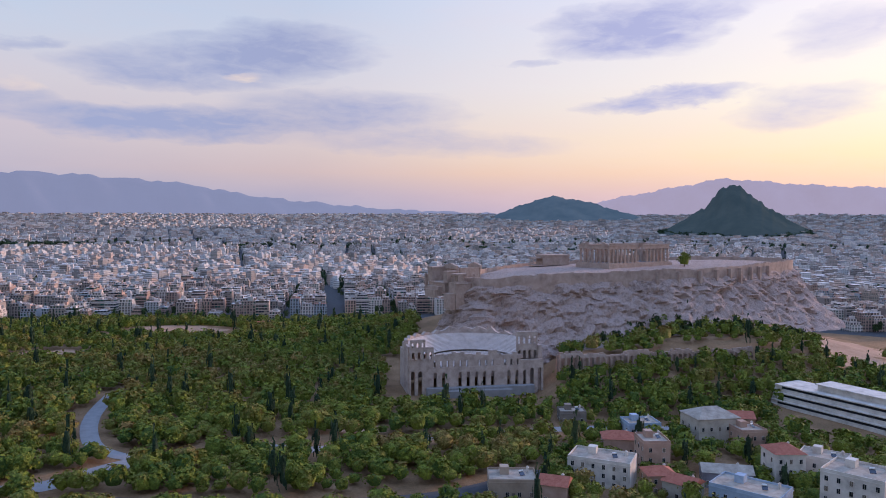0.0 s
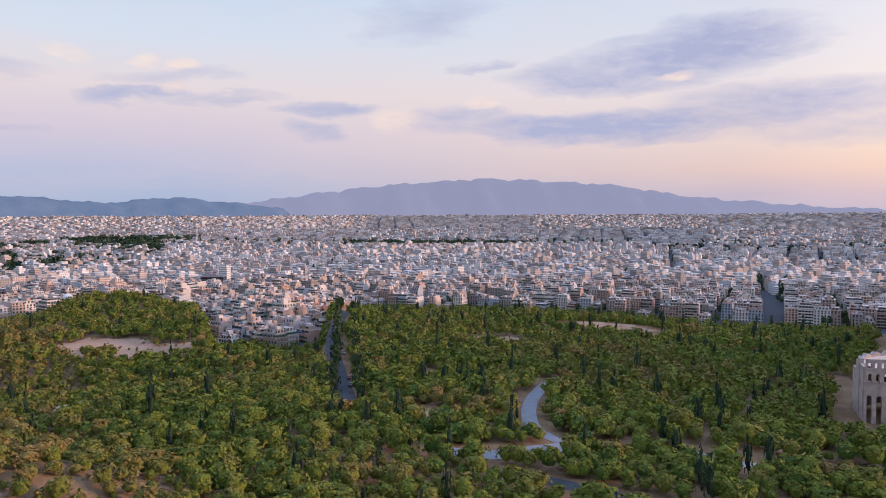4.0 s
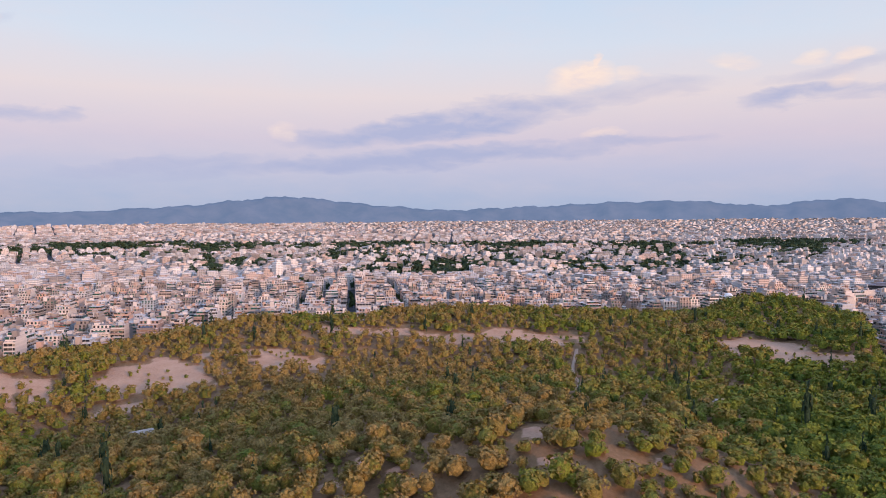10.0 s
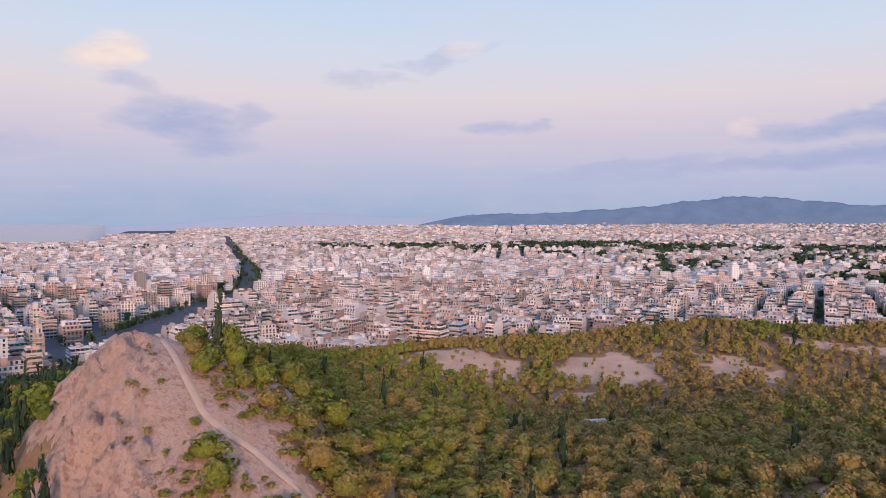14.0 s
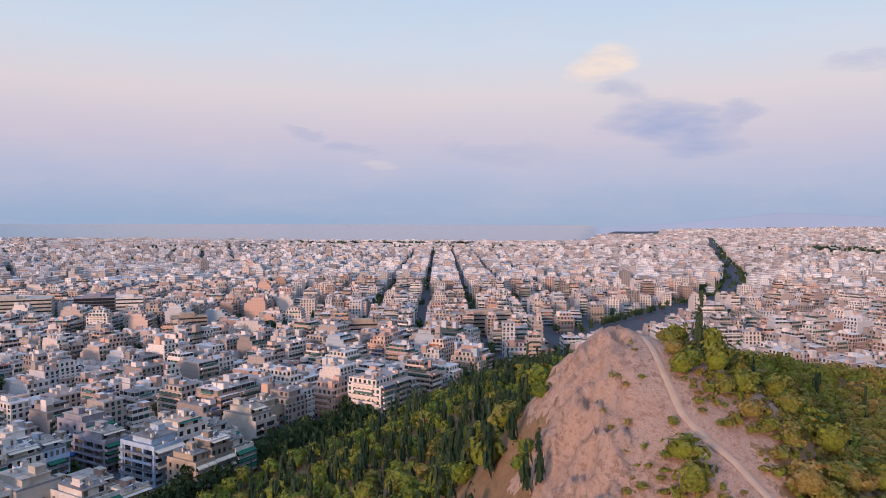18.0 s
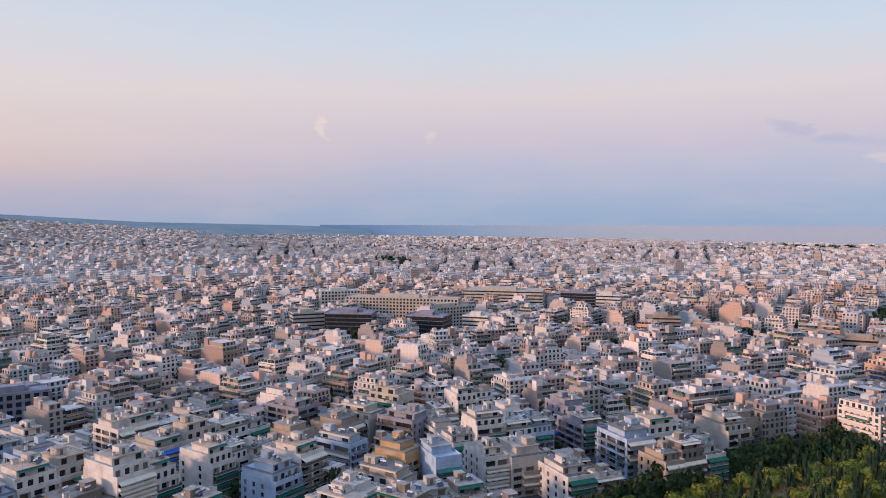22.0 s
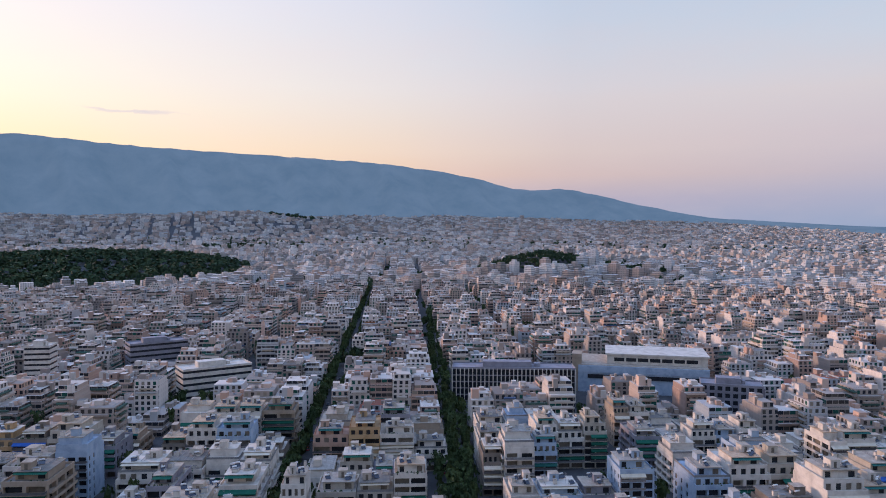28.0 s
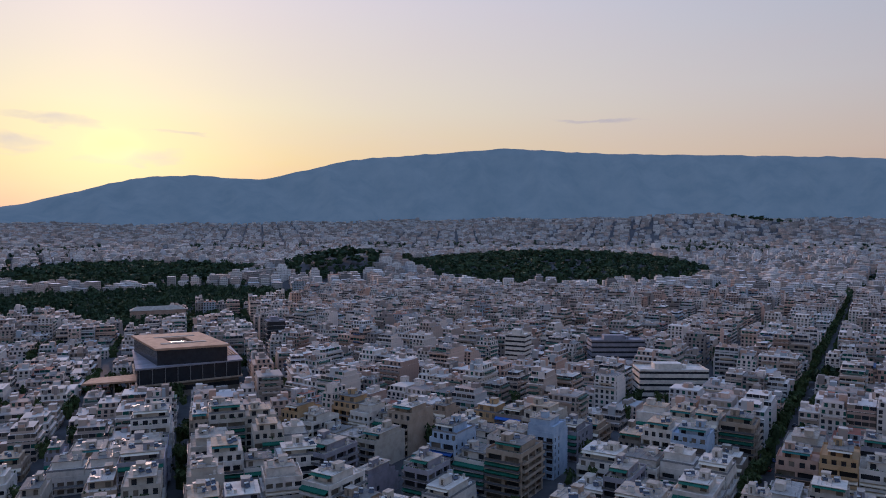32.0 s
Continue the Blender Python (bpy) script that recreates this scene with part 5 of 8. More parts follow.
    # trees on the city's green grounds
    for r0, r1, step, hh, wd in ((400, 1380, 11.0, (8, 14), (9, 14)), (1380, 3300, 24.0, (15, 23), (19, 29))):
        x, y, r, az, rs = scatter(r0, r1, step, 22)
        k = in_greens(x, y, -2) & (rs.uniform(0, 1, x.size) < 0.85)
        x, y, r = x[k], y[k], r[k]
        n = len(x)
        woods("park_trees", "dark trees of the city's parks", x, y, rs.uniform(*wd, n), rs.uniform(*hh, n), "round", 2, M["needle"], 50, 5, None, 1, 14, 0.19)


make_woods()


def make_yard_trees():
    x, y, r, az, rs = scatter(1100, 2700, 38, 97)
    k = (r < coast(az) - 80) & (rs.uniform(0, 1, x.size) < 0.5 + 0.5 * fbm(x, y, 500, 98))
    x, y = x[k], y[k]
    n = len(x)
    woods("yard_trees", "dark trees standing between the houses of the plain", x, y, rs.uniform(7, 15, n), rs.uniform(12, 22, n), "round", 2, M["needle"], 99, 4, None, 1, 12, 0.2)


make_yard_trees()


def make_street_trees():
    rs = np.random.RandomState(91)
    xs, ys = [], []
    for a, b, off, step in ((at(-254.3, 255), at(-247.4, 1233), 5.5, 6.5), (at(-254.3, 255), at(-247.4, 1233), -5.5, 6.5), (at(-241.2, 262), at(-242.8, 860), 3.5, 8), (at(-241.2, 262), at(-242.8, 860), -3.5, 9),
                            (at(-141.5, 690), at(-136, 880), 14, 9), (at(-136, 880), at(-131.6, 1120), 15, 9), (at(-131.6, 1120), at(-131.2, 1500), 18, 10), (at(-131.6, 1120), at(-131.2, 1500), -18, 10), (at(-131.2, 1500), at(-133.1, 3400), 16, 16), (at(-131.2, 1500), at(-133.1, 3400), -16, 16),
                            (at(-293.5, 300), at(-292, 440), 3, 8), (at(-292.0, 262), at(-292.4, 400), 3.5, 12), (at(-240.3, 268), at(-240.9, 420), 3, 6), (at(-240.3, 268), at(-240.9, 420), -3, 7), (at(-40.6, 330), at(-40.5, 800), 6, 9), (at(-40.6, 330), at(-40.5, 800), -6, 11), (at(-91.3, 840), at(-91.2, 1140), 3, 8)):
        d = b - a
        L = d.length
        d = d / L
        for s in np.arange(0, L, step):
            if rs.uniform() < 0.85:
                p = a + d * (s + rs.uniform(-1.5, 1.5)) + Vector((-d.y, d.x, 0)) * (off + rs.uniform(-1, 1))
                xs.append(p.x), ys.append(p.y)
    # cypresses and pines under the citadel's rock
    for az in np.arange(3, 27, 0.55):
        p = at(az + rs.uniform(-0.3, 0.3), 448 + (az - 2) * 3.2 + rs.uniform(-16, 12))
        xs.append(p.x), ys.append(p.y)
    # a belt where the wood meets the first houses
    for az in np.arange(-184, -143, 0.28):
        for _ in range(2):
            p = at(az, float(np.interp(az, EDGE_AZ, EDGE_R)) + rs.uniform(-4, 15))
            xs.append(p.x), ys.append(p.y)
    # trees in the courtyards and along the streets of the near blocks
    co = np.array(COURTS).T
    r, az = polar(co[0], co[1])
    k = (r > co[4]) & (r <= co[5]) & (az > co[2]) & (az <= co[3]) & free_of(co[0], co[1], r, az, 2) & (rs.uniform(0, 1, r.size) < 0.5 + 0.4 * fbm(co[0], co[1], 190, 94))
    x, y = co[0], co[1]
    for cl in ((-244.5, 400, 8), (-238, 470, 10), (-262, 445, 9), (-268, 400, 8), (-199, 560, 12), (-173, 620, 12), (-196, 655, 14), (-192, 690, 14), (-298, 470, 14), (-301, 520, 16), (-291, 560, 10)):
        for _ in range(cl[2]):
            p = at(cl[0] + rs.normal(0, 1.2), cl[1] + rs.normal(0, 14))
            xs.append(p.x), ys.append(p.y)
    xs, ys = np.r_[xs, x[k]], np.r_[ys, y[k]]
    n = len(xs)
    woods("street_trees", "dark green trees lining the streets and filling yards", xs, ys, rs.uniform(5, 9, n), rs.uniform(7, 13.5, n), "round", 3, M["street_leaf"], 95, 6, np.clip(rs.normal(0.4, 0.2, n), 0, 1), 1, 30, 0.13)


M["street_leaf"] = leaf_material("street_tree_leaves", [(0, (0.03, 0.05, 0.02)), (0.5, (0.055, 0.08, 0.028)), (1, (0.1, 0.12, 0.04))])
make_street_trees()

# ---------------- building kit ----------------


class Geo:
    """Collects boxes, cylinders and prisms into one mesh."""

    def __init__(self):
        self.v, self.f, self.m = [], [], []

    def add(self, vs, fs, mat=0):
        o = len(self.v)
        self.v += [tuple(q) for q in vs]
        self.f += [tuple(i + o for i in q) for q in fs]
        self.m += [mat] * len(fs)
        return self

    def box(self, x0, x1, y0, y1, z0, z1, mat=0, top=None):
        vs = [(x0, y0, z0), (x1, y0, z0), (x1, y1, z0), (x0, y1, z0), (x0, y0, z1), (x1, y0, z1), (x1, y1, z1), (x0, y1, z1)]
        self.add(vs, [(0, 1, 5, 4), (1, 2, 6, 5), (2, 3, 7, 6), (3, 0, 4, 7), (3, 2, 1, 0)], mat)
        o = len(self.v) - 8
        self.f.append((o + 4, o + 5, o + 6, o + 7))
        self.m.append(mat if top is None else top)
        return self

    def cyl(self, cx, cy, z0, z1, r0, r1, n=10, mat=0):
        a = [2 * math.pi * i / n for i in range(n)]
        vs = [(cx + r0 * math.cos(t), cy + r0 * math.sin(t), z0) for t in a] + [(cx + r1 * math.cos(t), cy + r1 * math.sin(t), z1) for t in a]
        fs = [(i, (i + 1) % n, n + (i + 1) % n, n + i) for i in range(n)] + [tuple(range(n, 2 * n)), tuple(range(n - 1, -1, -1))]
        return self.add(vs, fs, mat)

    def tube(self, p, q, r, n=6, mat=0):
        p, q = Vector(p), Vector(q)
        d = (q - p).normalized()
        t = d.orthogonal().normalized()
        b = d.cross(t)
        ring = [t * math.cos(2 * math.pi * i / n) * r + b * math.sin(2 * math.pi * i / n) * r for i in range(n)]
        vs = [p + k for k in ring] + [q + k for k in ring]
        fs = [(i, (i + 1) % n, n + (i + 1) % n, n + i) for i in range(n)] + [tuple(range(n, 2 * n)), tuple(range(n - 1, -1, -1))]
        return self.add(vs, fs, mat)

    def prism(self, pts, z0, z1, mat=0, top=None):
        n = len(pts)
        vs = [(*p[:2], z0) for p in pts] + [(*p[:2], z1) for p in pts]
        self.add(vs, [(i, (i + 1) % n, n + (i + 1) % n, n + i) for i in range(n)], mat)
        o = len(self.v) - 2 * n
        self.f.append(tuple(o + n + i for i in range(n)))
        self.m.append(mat if top is None else top)
        return self

    def gable(self, x0, x1, y0, y1, z, h, over=0.4, hip=0.0, mat=0):
        """A pitched roof, its ridge along x; hip: how far the ridge ends are drawn in."""
        x0, x1, y0, y1 = x0 - over, x1 + over, y0 - over, y1 + over
        ym = (y0 + y1) / 2
        vs = [(x0, y0, z), (x1, y0, z), (x1, y1, z), (x0, y1, z), (x0 + hip, ym, z + h), (x1 - hip, ym, z + h)]
        return self.add(vs, [(0, 1, 5, 4), (2, 3, 4, 5), (3, 0, 4), (1, 2, 5), (3, 2, 1, 0)], mat)

    def parapet(self, x0, x1, y0, y1, z0, z1, t=0.22, mat=0):
        """A low wall round a roof, as one closed ring."""
        o = [(x0, y0), (x1, y0), (x1, y1), (x0, y1)]
        i = [(x0 + t, y0 + t), (x1 - t, y0 + t), (x1 - t, y1 - t), (x0 + t, y1 - t)]
        vs = [(*p, z0) for p in o] + [(*p, z1) for p in o] + [(*p, z1) for p in i] + [(*p, z0) for p in i]
        fs = []
        for k in range(4):
            j = (k + 1) % 4
            fs += [(k, j, 4 + j, 4 + k), (4 + k, 4 + j, 8 + j, 8 + k), (8 + k, 8 + j, 12 + j, 12 + k)]
        return self.add(vs, fs, mat)

    def front(self, x0, x1, y, z0, z1, cols, rows, out, depth=0.35, glass=(1, 2), rs=None, swap=False):
        """A wall in the plane y with recessed openings: cols and rows are pairs of edges; out: -1 or 1, the side it faces."""
        xe = [x0] + [q for c in cols for q in c] + [x1]
        ze = [z0] + [q for c in rows for q in c] + [z1]
        n = len(xe)
        vs = [(x, y, z) for z in ze for x in xe]
        fs, ms = [], []

        def face(q, m):
            fs.append(q if out < 0 else q[::-1])
            ms.append(m)
        for j in range(len(ze) - 1):
            for i in range(n - 1):
                a, b, c, d = j * n + i, j * n + i + 1, (j + 1) * n + i + 1, (j + 1) * n + i
                if i % 2 and j % 2:
                    o = len(vs)
                    vs += [(vs[k][0], y - out * depth, vs[k][2]) for k in (a, b, c, d)]
                    face((a, b, o + 1, o), 0), face((b, c, o + 2, o + 1), 0), face((c, d, o + 3, o + 2), 0), face((d, a, o, o + 3), 0)
                    face((o, o + 1, o + 2, o + 3), glass[0] if rs is None or rs.uniform() < 0.62 else glass[1])
                else:
                    face((a, b, c, d), 0)
        o = len(self.v)
        if swap:
            vs = [(q[1], q[0], q[2]) for q in vs]
            fs = [q[::-1] for q in fs]
        self.v += vs
        self.f += [tuple(k + o for k in q) for q in fs]
        self.m += ms
        return self

    def mesh(self, name, mats):
        me = bpy.data.meshes.new(name)
        me.from_pydata(self.v, [], self.f)
        for m in mats:
            me.materials.append(m)
        me.polygons.foreach_set("material_index", np.array(self.m, np.int32))
        me.polygons.foreach_set("use_smooth", np.zeros(len(self.f), bool))
        me.update()
        return me


def part(name, geo, mats, parent, label="", loc=None, rot=0.0):
    """One part as a mesh object under its thing; geo may be a mesh that alike parts share."""
    me = geo.mesh(name, mats) if isinstance(geo, Geo) else geo
    ob = new(name, me)
    ob.parent = parent
    if loc is not None:
        ob.location = loc
    if rot:
        ob.rotation_euler = (0, 0, rot)
    if label:
        ob["label"] = label
    return ob


def thing(name, m, label, category, group=""):
    e = new(name)
    e.empty_display_size = 0.5
    e.matrix_basis = m
    return tagged(e, label, category, group)


def wallmat(name, a, b, c):
    return plain(name, [srgb(a), srgb(b), srgb(c)], 0.22, 7, rough=0.85, bump=0.03)


WALL = [wallmat("white_plaster", "978f85", "c6bdb1", "dad2c6"), wallmat("cream_plaster", "8b8276", "aea495", "beb4a5"), wallmat("grey_plaster", "68656a", "868389", "98959a"),
        wallmat("beige_plaster", "817261", "9d8c79", "ab9b8a"), wallmat("pale_blue_plaster", "77879a", "9aa9b8", "b2bcc6"), wallmat("pinkish_plaster", "8e7261", "a98b79", "b89e8d"),
        wallmat("ochre_plaster", "917451", "ad8f69", "b89d7b"), wallmat("bare_concrete", "5d564f", "7a7167", "8b8075")]
M["terrace"] = plain("roof_screed", [srgb("776d63"), srgb("9f9384"), srgb("bbaf9f")], 0.35, 7)
ROOFS = [M["terrace"], plain("pale_roof_paint", [srgb("a3998b"), srgb("c1b7a9"), srgb("d3cabd")], 0.4, 7), plain("grey_bitumen_roof", [srgb("5b5853"), srgb("757069"), srgb("8a847b")], 0.4, 7),
         plain("buff_roof_tiles", [srgb("94785f"), srgb("b39a80"), srgb("c4ae96")], 0.5, 6), plain("grey_gravel_roof", [srgb("7b766f"), srgb("9a948b"), srgb("aca69c")], 0.8, 8)]
M["tiles"] = plain("red_roof_tiles", [(0.22, 0.07, 0.045), (0.36, 0.12, 0.075), (0.42, 0.17, 0.11)], 0.8, 6)
M["glass"] = plain("window_glass", [(0.012, 0.014, 0.018), (0.03, 0.033, 0.038)], 0.4, 3, rough=0.25, spec=0.35)
M["shutter"] = plain("painted_shutters", [srgb("564f46"), srgb("7d7264")], 0.6, 4)
M["frame"] = plain("window_frames", [srgb("b9b3aa"), srgb("d6d0c6")], 0.8, 3, rough=0.6)
M["rail"] = plain("balcony_railing", [srgb("6b6a69"), srgb("8b8987")], 0.8, 3, rough=0.5)
M["dark_rail"] = plain("dark_balcony_front", [srgb("4a4a4c"), srgb("66625f")], 0.8, 3, rough=0.5)
AWN = [plain("green_awning", [srgb("1a4a3e"), srgb("24644f")], 0.5, 3, rough=0.95), plain("teal_awning", [srgb("23544c"), srgb("35706a")], 0.5, 3, rough=0.95),
       plain("beige_awning", [srgb("b9ab94"), srgb("d2c6b0")], 0.5, 3, rough=0.95), plain("orange_awning", [srgb("c0702c"), srgb("d89040")], 0.5, 3, rough=0.95),
       plain("blue_awning", [srgb("2a4a86"), srgb("3a64aa")], 0.5, 3, rough=0.95)]
M["tank"] = plain("white_water_tank", [srgb("c9c6c0"), srgb("e6e3de")], 1.0, 3, rough=0.4)
M["panel"] = plain("solar_panel", [(0.015, 0.02, 0.035), (0.03, 0.035, 0.05)], 1.0, 3, rough=0.2, spec=0.6)
M["metal"] = plain("grey_metal", [srgb("77787a"), srgb("9a9a9a")], 1.0, 3, rough=0.45, metal=0.6)

FLOOR = 3.05


def shared_parts():
    S = {}
    S["window"] = Geo().box(-0.8, 0.8, -0.05, 0.05, 0, 2.1, 1).box(-0.72, -0.04, -0.09, -0.04, 0.08, 2.02, 0).box(0.04, 0.72, -0.09, -0.04, 0.08, 2.02, 0).mesh("window", [M["glass"], M["frame"]])
    S["shut"] = Geo().box(-0.8, 0.8, -0.05, 0.05, 0, 2.1, 1).box(-0.72, -0.04, -0.1, -0.04, 0.08, 2.02, 0).box(0.04, 0.72, -0.1, -0.04, 0.08, 2.02, 0).mesh("window", [M["shutter"], M["frame"]])
    g = Geo().tube((-0.75, 0.5, 1.45), (0.75, 0.5, 1.45), 0.3, 8, 0)
    g.add([(-0.9, -0.9, 0.25), (0.9, -0.9, 0.25), (0.9, 0.4, 1.15), (-0.9, 0.4, 1.15), (-0.9, -0.86, 0.18), (0.9, -0.86, 0.18), (0.9, 0.44, 1.08), (-0.9, 0.44, 1.08)],
          [(0, 1, 2, 3), (7, 6, 5, 4), (0, 4, 5, 1), (1, 5, 6, 2), (2, 6, 7, 3), (3, 7, 4, 0)], 1)
    for sx in (-0.8, 0.8):
        g.tube((sx, 0.45, 0), (sx, 0.45, 1.3), 0.04, 4, 2).tube((sx, -0.8, 0), (sx, -0.8, 0.3), 0.04, 4, 2)
    S["heater"] = g.mesh("water_heater", [M["tank"], M["panel"], M["metal"]])
    g = Geo().tube((0, 0, 0), (0, 0, 3.4), 0.04, 4)
    for k, l in ((3.3, 0.8), (2.9, 0.6), (2.5, 0.45)):
        g.tube((-l, 0, k), (l, 0, k), 0.025, 4)
    S["antenna"] = g.mesh("antenna", [M["metal"]])
    S["unit"] = Geo().box(-0.45, 0.45, -0.2, 0.2, 0, 0.7).cyl(0, 0, 0.7, 0.74, 0.18, 0.18, 8).mesh("air_conditioner", [M["tank"]])
    S["chimney"] = Geo().box(-0.35, 0.35, -0.35, 0.35, 0, 1.5).box(-0.45, 0.45, -0.45, 0.45, 1.5, 1.65).box(-0.2, 0.2, -0.2, 0.2, 1.65, 2.0).mesh("chimney", [WALL[0]])
    return S


SH = shared_parts()


def apartment(rs, w, d, n, wall, detail):
    """A flat-roofed apartment house, its front towards -y: walls, a balcony and windows to each floor, set-back penthouse and roof clutter."""
    W = WALL[wall]
    roof_m = ROOFS[rs.choice([0, 0, 0, 1, 1, 2, 3, 4])]
    h = n * FLOOR + 0.5
    e = thing("apartment_building", Matrix(), "x", "building", "apartment houses near the hill")
    hw, hd = w / 2, d / 2
    k = max(2, int(w / rs.choice([3.4, 4.4, 6.0])))
    gap = rs.uniform(0.22, 0.6)
    cols = [(-hw + w * i / k + gap, -hw + w * (i + 1) / k - gap) for i in range(k)]
    rows = [(fl * FLOOR + 0.14, fl * FLOOR + 2.62) for fl in range(n)]
    k2 = rs.randint(2, 5)
    cols2 = [(-hw + w * (i + 0.5) / k2 - w / k2 * 0.36, -hw + w * (i + 0.5) / k2 + w / k2 * 0.36) for i in range(k2)]
    rows2 = [(fl * FLOOR + 0.5, fl * FLOOR + 2.35) for fl in range(n)]
    body = Geo()
    deep = rs.choice([0.9, 1.5, 1.9])
    blind = rs.choice([0.0, 0.5, 0.9])
    body.front(-hw, hw, -hd, -4, h, cols, rows, -1, deep, rs=rs).front(-hw, hw, hd, -4, h, cols2, rows2, 1, 0.8, rs=rs)
    cols3 = [(-hd + d * (i + 0.5) / 4 - 0.75, -hd + d * (i + 0.5) / 4 + 0.75) for i in range(4) if rs.uniform() < blind]
    open_side = rs.choice([-1, 0, 1, 1])
    for s_ in (-1, 1):
        if s_ == open_side:
            body.front(-hd, hd, s_ * hw, -4, h, [(-hd + 1.2, -hd * 0.38), (-hd * 0.28, hd * 0.28), (hd * 0.38, hd - 1.2)], rows, s_, 1.3, rs=rs, swap=True)
            for fl in range(max(1, n - 4), n):
                part("balcony", Geo().box(min(s_ * hw, s_ * (hw + 1.1)), max(s_ * hw, s_ * (hw + 1.1)), -hd + 0.6, hd - 0.6, fl * FLOOR - 0.06, fl * FLOOR + 0.1)
                     .box(s_ * (hw + 1.05) - 0.06, s_ * (hw + 1.05) + 0.06, -hd + 0.6, hd - 0.6, fl * FLOOR + 0.1, fl * FLOOR + 1.05, 1), [W, [W, M["rail"], M["dark_rail"]][fl % 3 if n % 2 else 0]], e)
        else:
            body.front(-hd, hd, s_ * hw, -4, h, cols3, rows2, s_, 0.25, rs=rs, swap=True)
    body.add([(-hw, -hd, h), (hw, -hd, h), (hw, hd, h), (-hw, hd, h)], [(0, 1, 2, 3)])
    wm = body.mesh("outer_wall", [W, M["glass"], M["shutter"]])
    weld = bmesh.new()
    weld.from_mesh(wm)
    bmesh.ops.remove_doubles(weld, verts=weld.verts, dist=0.001)
    weld.to_mesh(wm)
    weld.free()
    part("outer_wall", wm, [], e)
    part("parapet", Geo().parapet(-hw, hw, -hd, hd, h, h + 0.95, 0.2), [W], e)
    part("roof", Geo().box(-hw + 0.21, hw - 0.21, -hd + 0.21, hd - 0.21, h, h + 0.12), [roof_m], e)
    # balconies
    kind = rs.randint(0, 3)
    bd = rs.uniform(1.1, 1.7)
    bw = hw * rs.choice([0.97, 0.97, 0.97, 0.72])
    off = 0 if bw > hw * 0.8 else rs.choice([-1, 1]) * (hw - bw) * 0.9
    rail_m = [W, M["rail"], M["dark_rail"]][kind]
    y0, y1, t = -hd - bd, -hd, 0.1
    lo = 0.0 if kind == 0 else 0.12
    o = [(-bw, y1), (-bw, y0), (bw, y0), (bw, y1)]
    i_ = [(-bw + t, y1), (-bw + t, y0 + t), (bw - t, y0 + t), (bw - t, y1)]
    vs = [(*q, lo) for q in o] + [(*q, 1.0) for q in o] + [(*q, 1.0) for q in i_] + [(*q, lo) for q in i_]
    fs = []
    for q in range(3):
        fs += [(q, q + 1, 5 + q, 4 + q), (4 + q, 5 + q, 9 + q, 8 + q), (8 + q, 9 + q, 13 + q, 12 + q), (12 + q, 13 + q, q + 1, q)]
    rail_faces = fs + [(0, 4, 8, 12), (3, 15, 11, 7)]
    slab = Geo().box(-bw, bw, -hd - bd, -hd + 0.02, -0.16, 0.0)
    rail = None
    if detail:
        rail = Geo().add(vs, rail_faces).mesh("railing", [rail_m])
    else:
        slab.add(vs, rail_faces, 1)
    slab = slab.mesh("balcony", [W, rail_m])
    am = AWN[rs.choice([0, 0, 0, 0, 0, 1, 2, 2, 2, 4])]
    aw = Geo().add([(-bw, -hd, 2.75), (bw, -hd, 2.75), (bw, -hd - bd - 0.3, 1.9), (-bw, -hd - bd - 0.3, 1.9), (-bw, -hd, 2.7), (bw, -hd, 2.7), (bw, -hd - bd - 0.3, 1.85), (-bw, -hd - bd - 0.3, 1.85)],
                   [(3, 2, 1, 0), (4, 5, 6, 7), (2, 3, 7, 6), (0, 1, 5, 4), (1, 2, 6, 5), (3, 0, 4, 7)]).box(-bw, bw, -hd - bd - 0.32, -hd - bd - 0.29, 1.45, 1.9).mesh("awning", [am])
    for fl in range(max(1, n - 5), n + 1):
        if fl < n:
            b = part("balcony", slab, [], e, loc=(off, 0, fl * FLOOR + 0.12))
            if detail:
                part("railing", rail, [], b)
            if rs.uniform() < 0.55:
                part("awning", aw, [], b)
        if n - 4 < fl < n:
            b = part("balcony", slab, [], e, loc=(-off, 0, fl * FLOOR + 0.12), rot=math.pi)
            if detail:
                part("railing", rail, [], b)
            if rs.uniform() < 0.4:
                part("awning", aw, [], b)
    # two set-back floors
    y1 = -hd + rs.uniform(1.6, 2.4)
    up = Geo()
    nn = max(2, int(w / 3.2))
    ucols = [(-hw + 0.1 + (w - 0.2) * (i + 0.5) / nn - 0.85, -hw + 0.1 + (w - 0.2) * (i + 0.5) / nn + 0.85) for i in range(nn)]
    up.front(-hw + 0.1, hw - 0.1, y1, h, h + FLOOR, ucols, [(h + 0.2, h + 2.4)], -1, 0.3, rs=rs)
    up.add([(-hw + 0.1, hd - 0.4, h), (-hw + 0.1, y1, h), (hw - 0.1, y1, h), (hw - 0.1, hd - 0.4, h), (-hw + 0.1, hd - 0.4, h + FLOOR), (-hw + 0.1, y1, h + FLOOR), (hw - 0.1, y1, h + FLOOR), (hw - 0.1, hd - 0.4, h + FLOOR)],
           [(0, 1, 5, 4), (2, 3, 7, 6), (3, 0, 4, 7), (4, 5, 6, 7)])
    top = rs.uniform() < 0.5
    if top:
        part("upper_floor", up, [W, M["glass"], M["shutter"]], e)
        part("terrace_rail", Geo().parapet(-hw + 0.1, hw - 0.1, y1, hd - 0.4, h + FLOOR, h + FLOOR + 0.8, 0.12), [W if kind != 1 else M["rail"]], e)
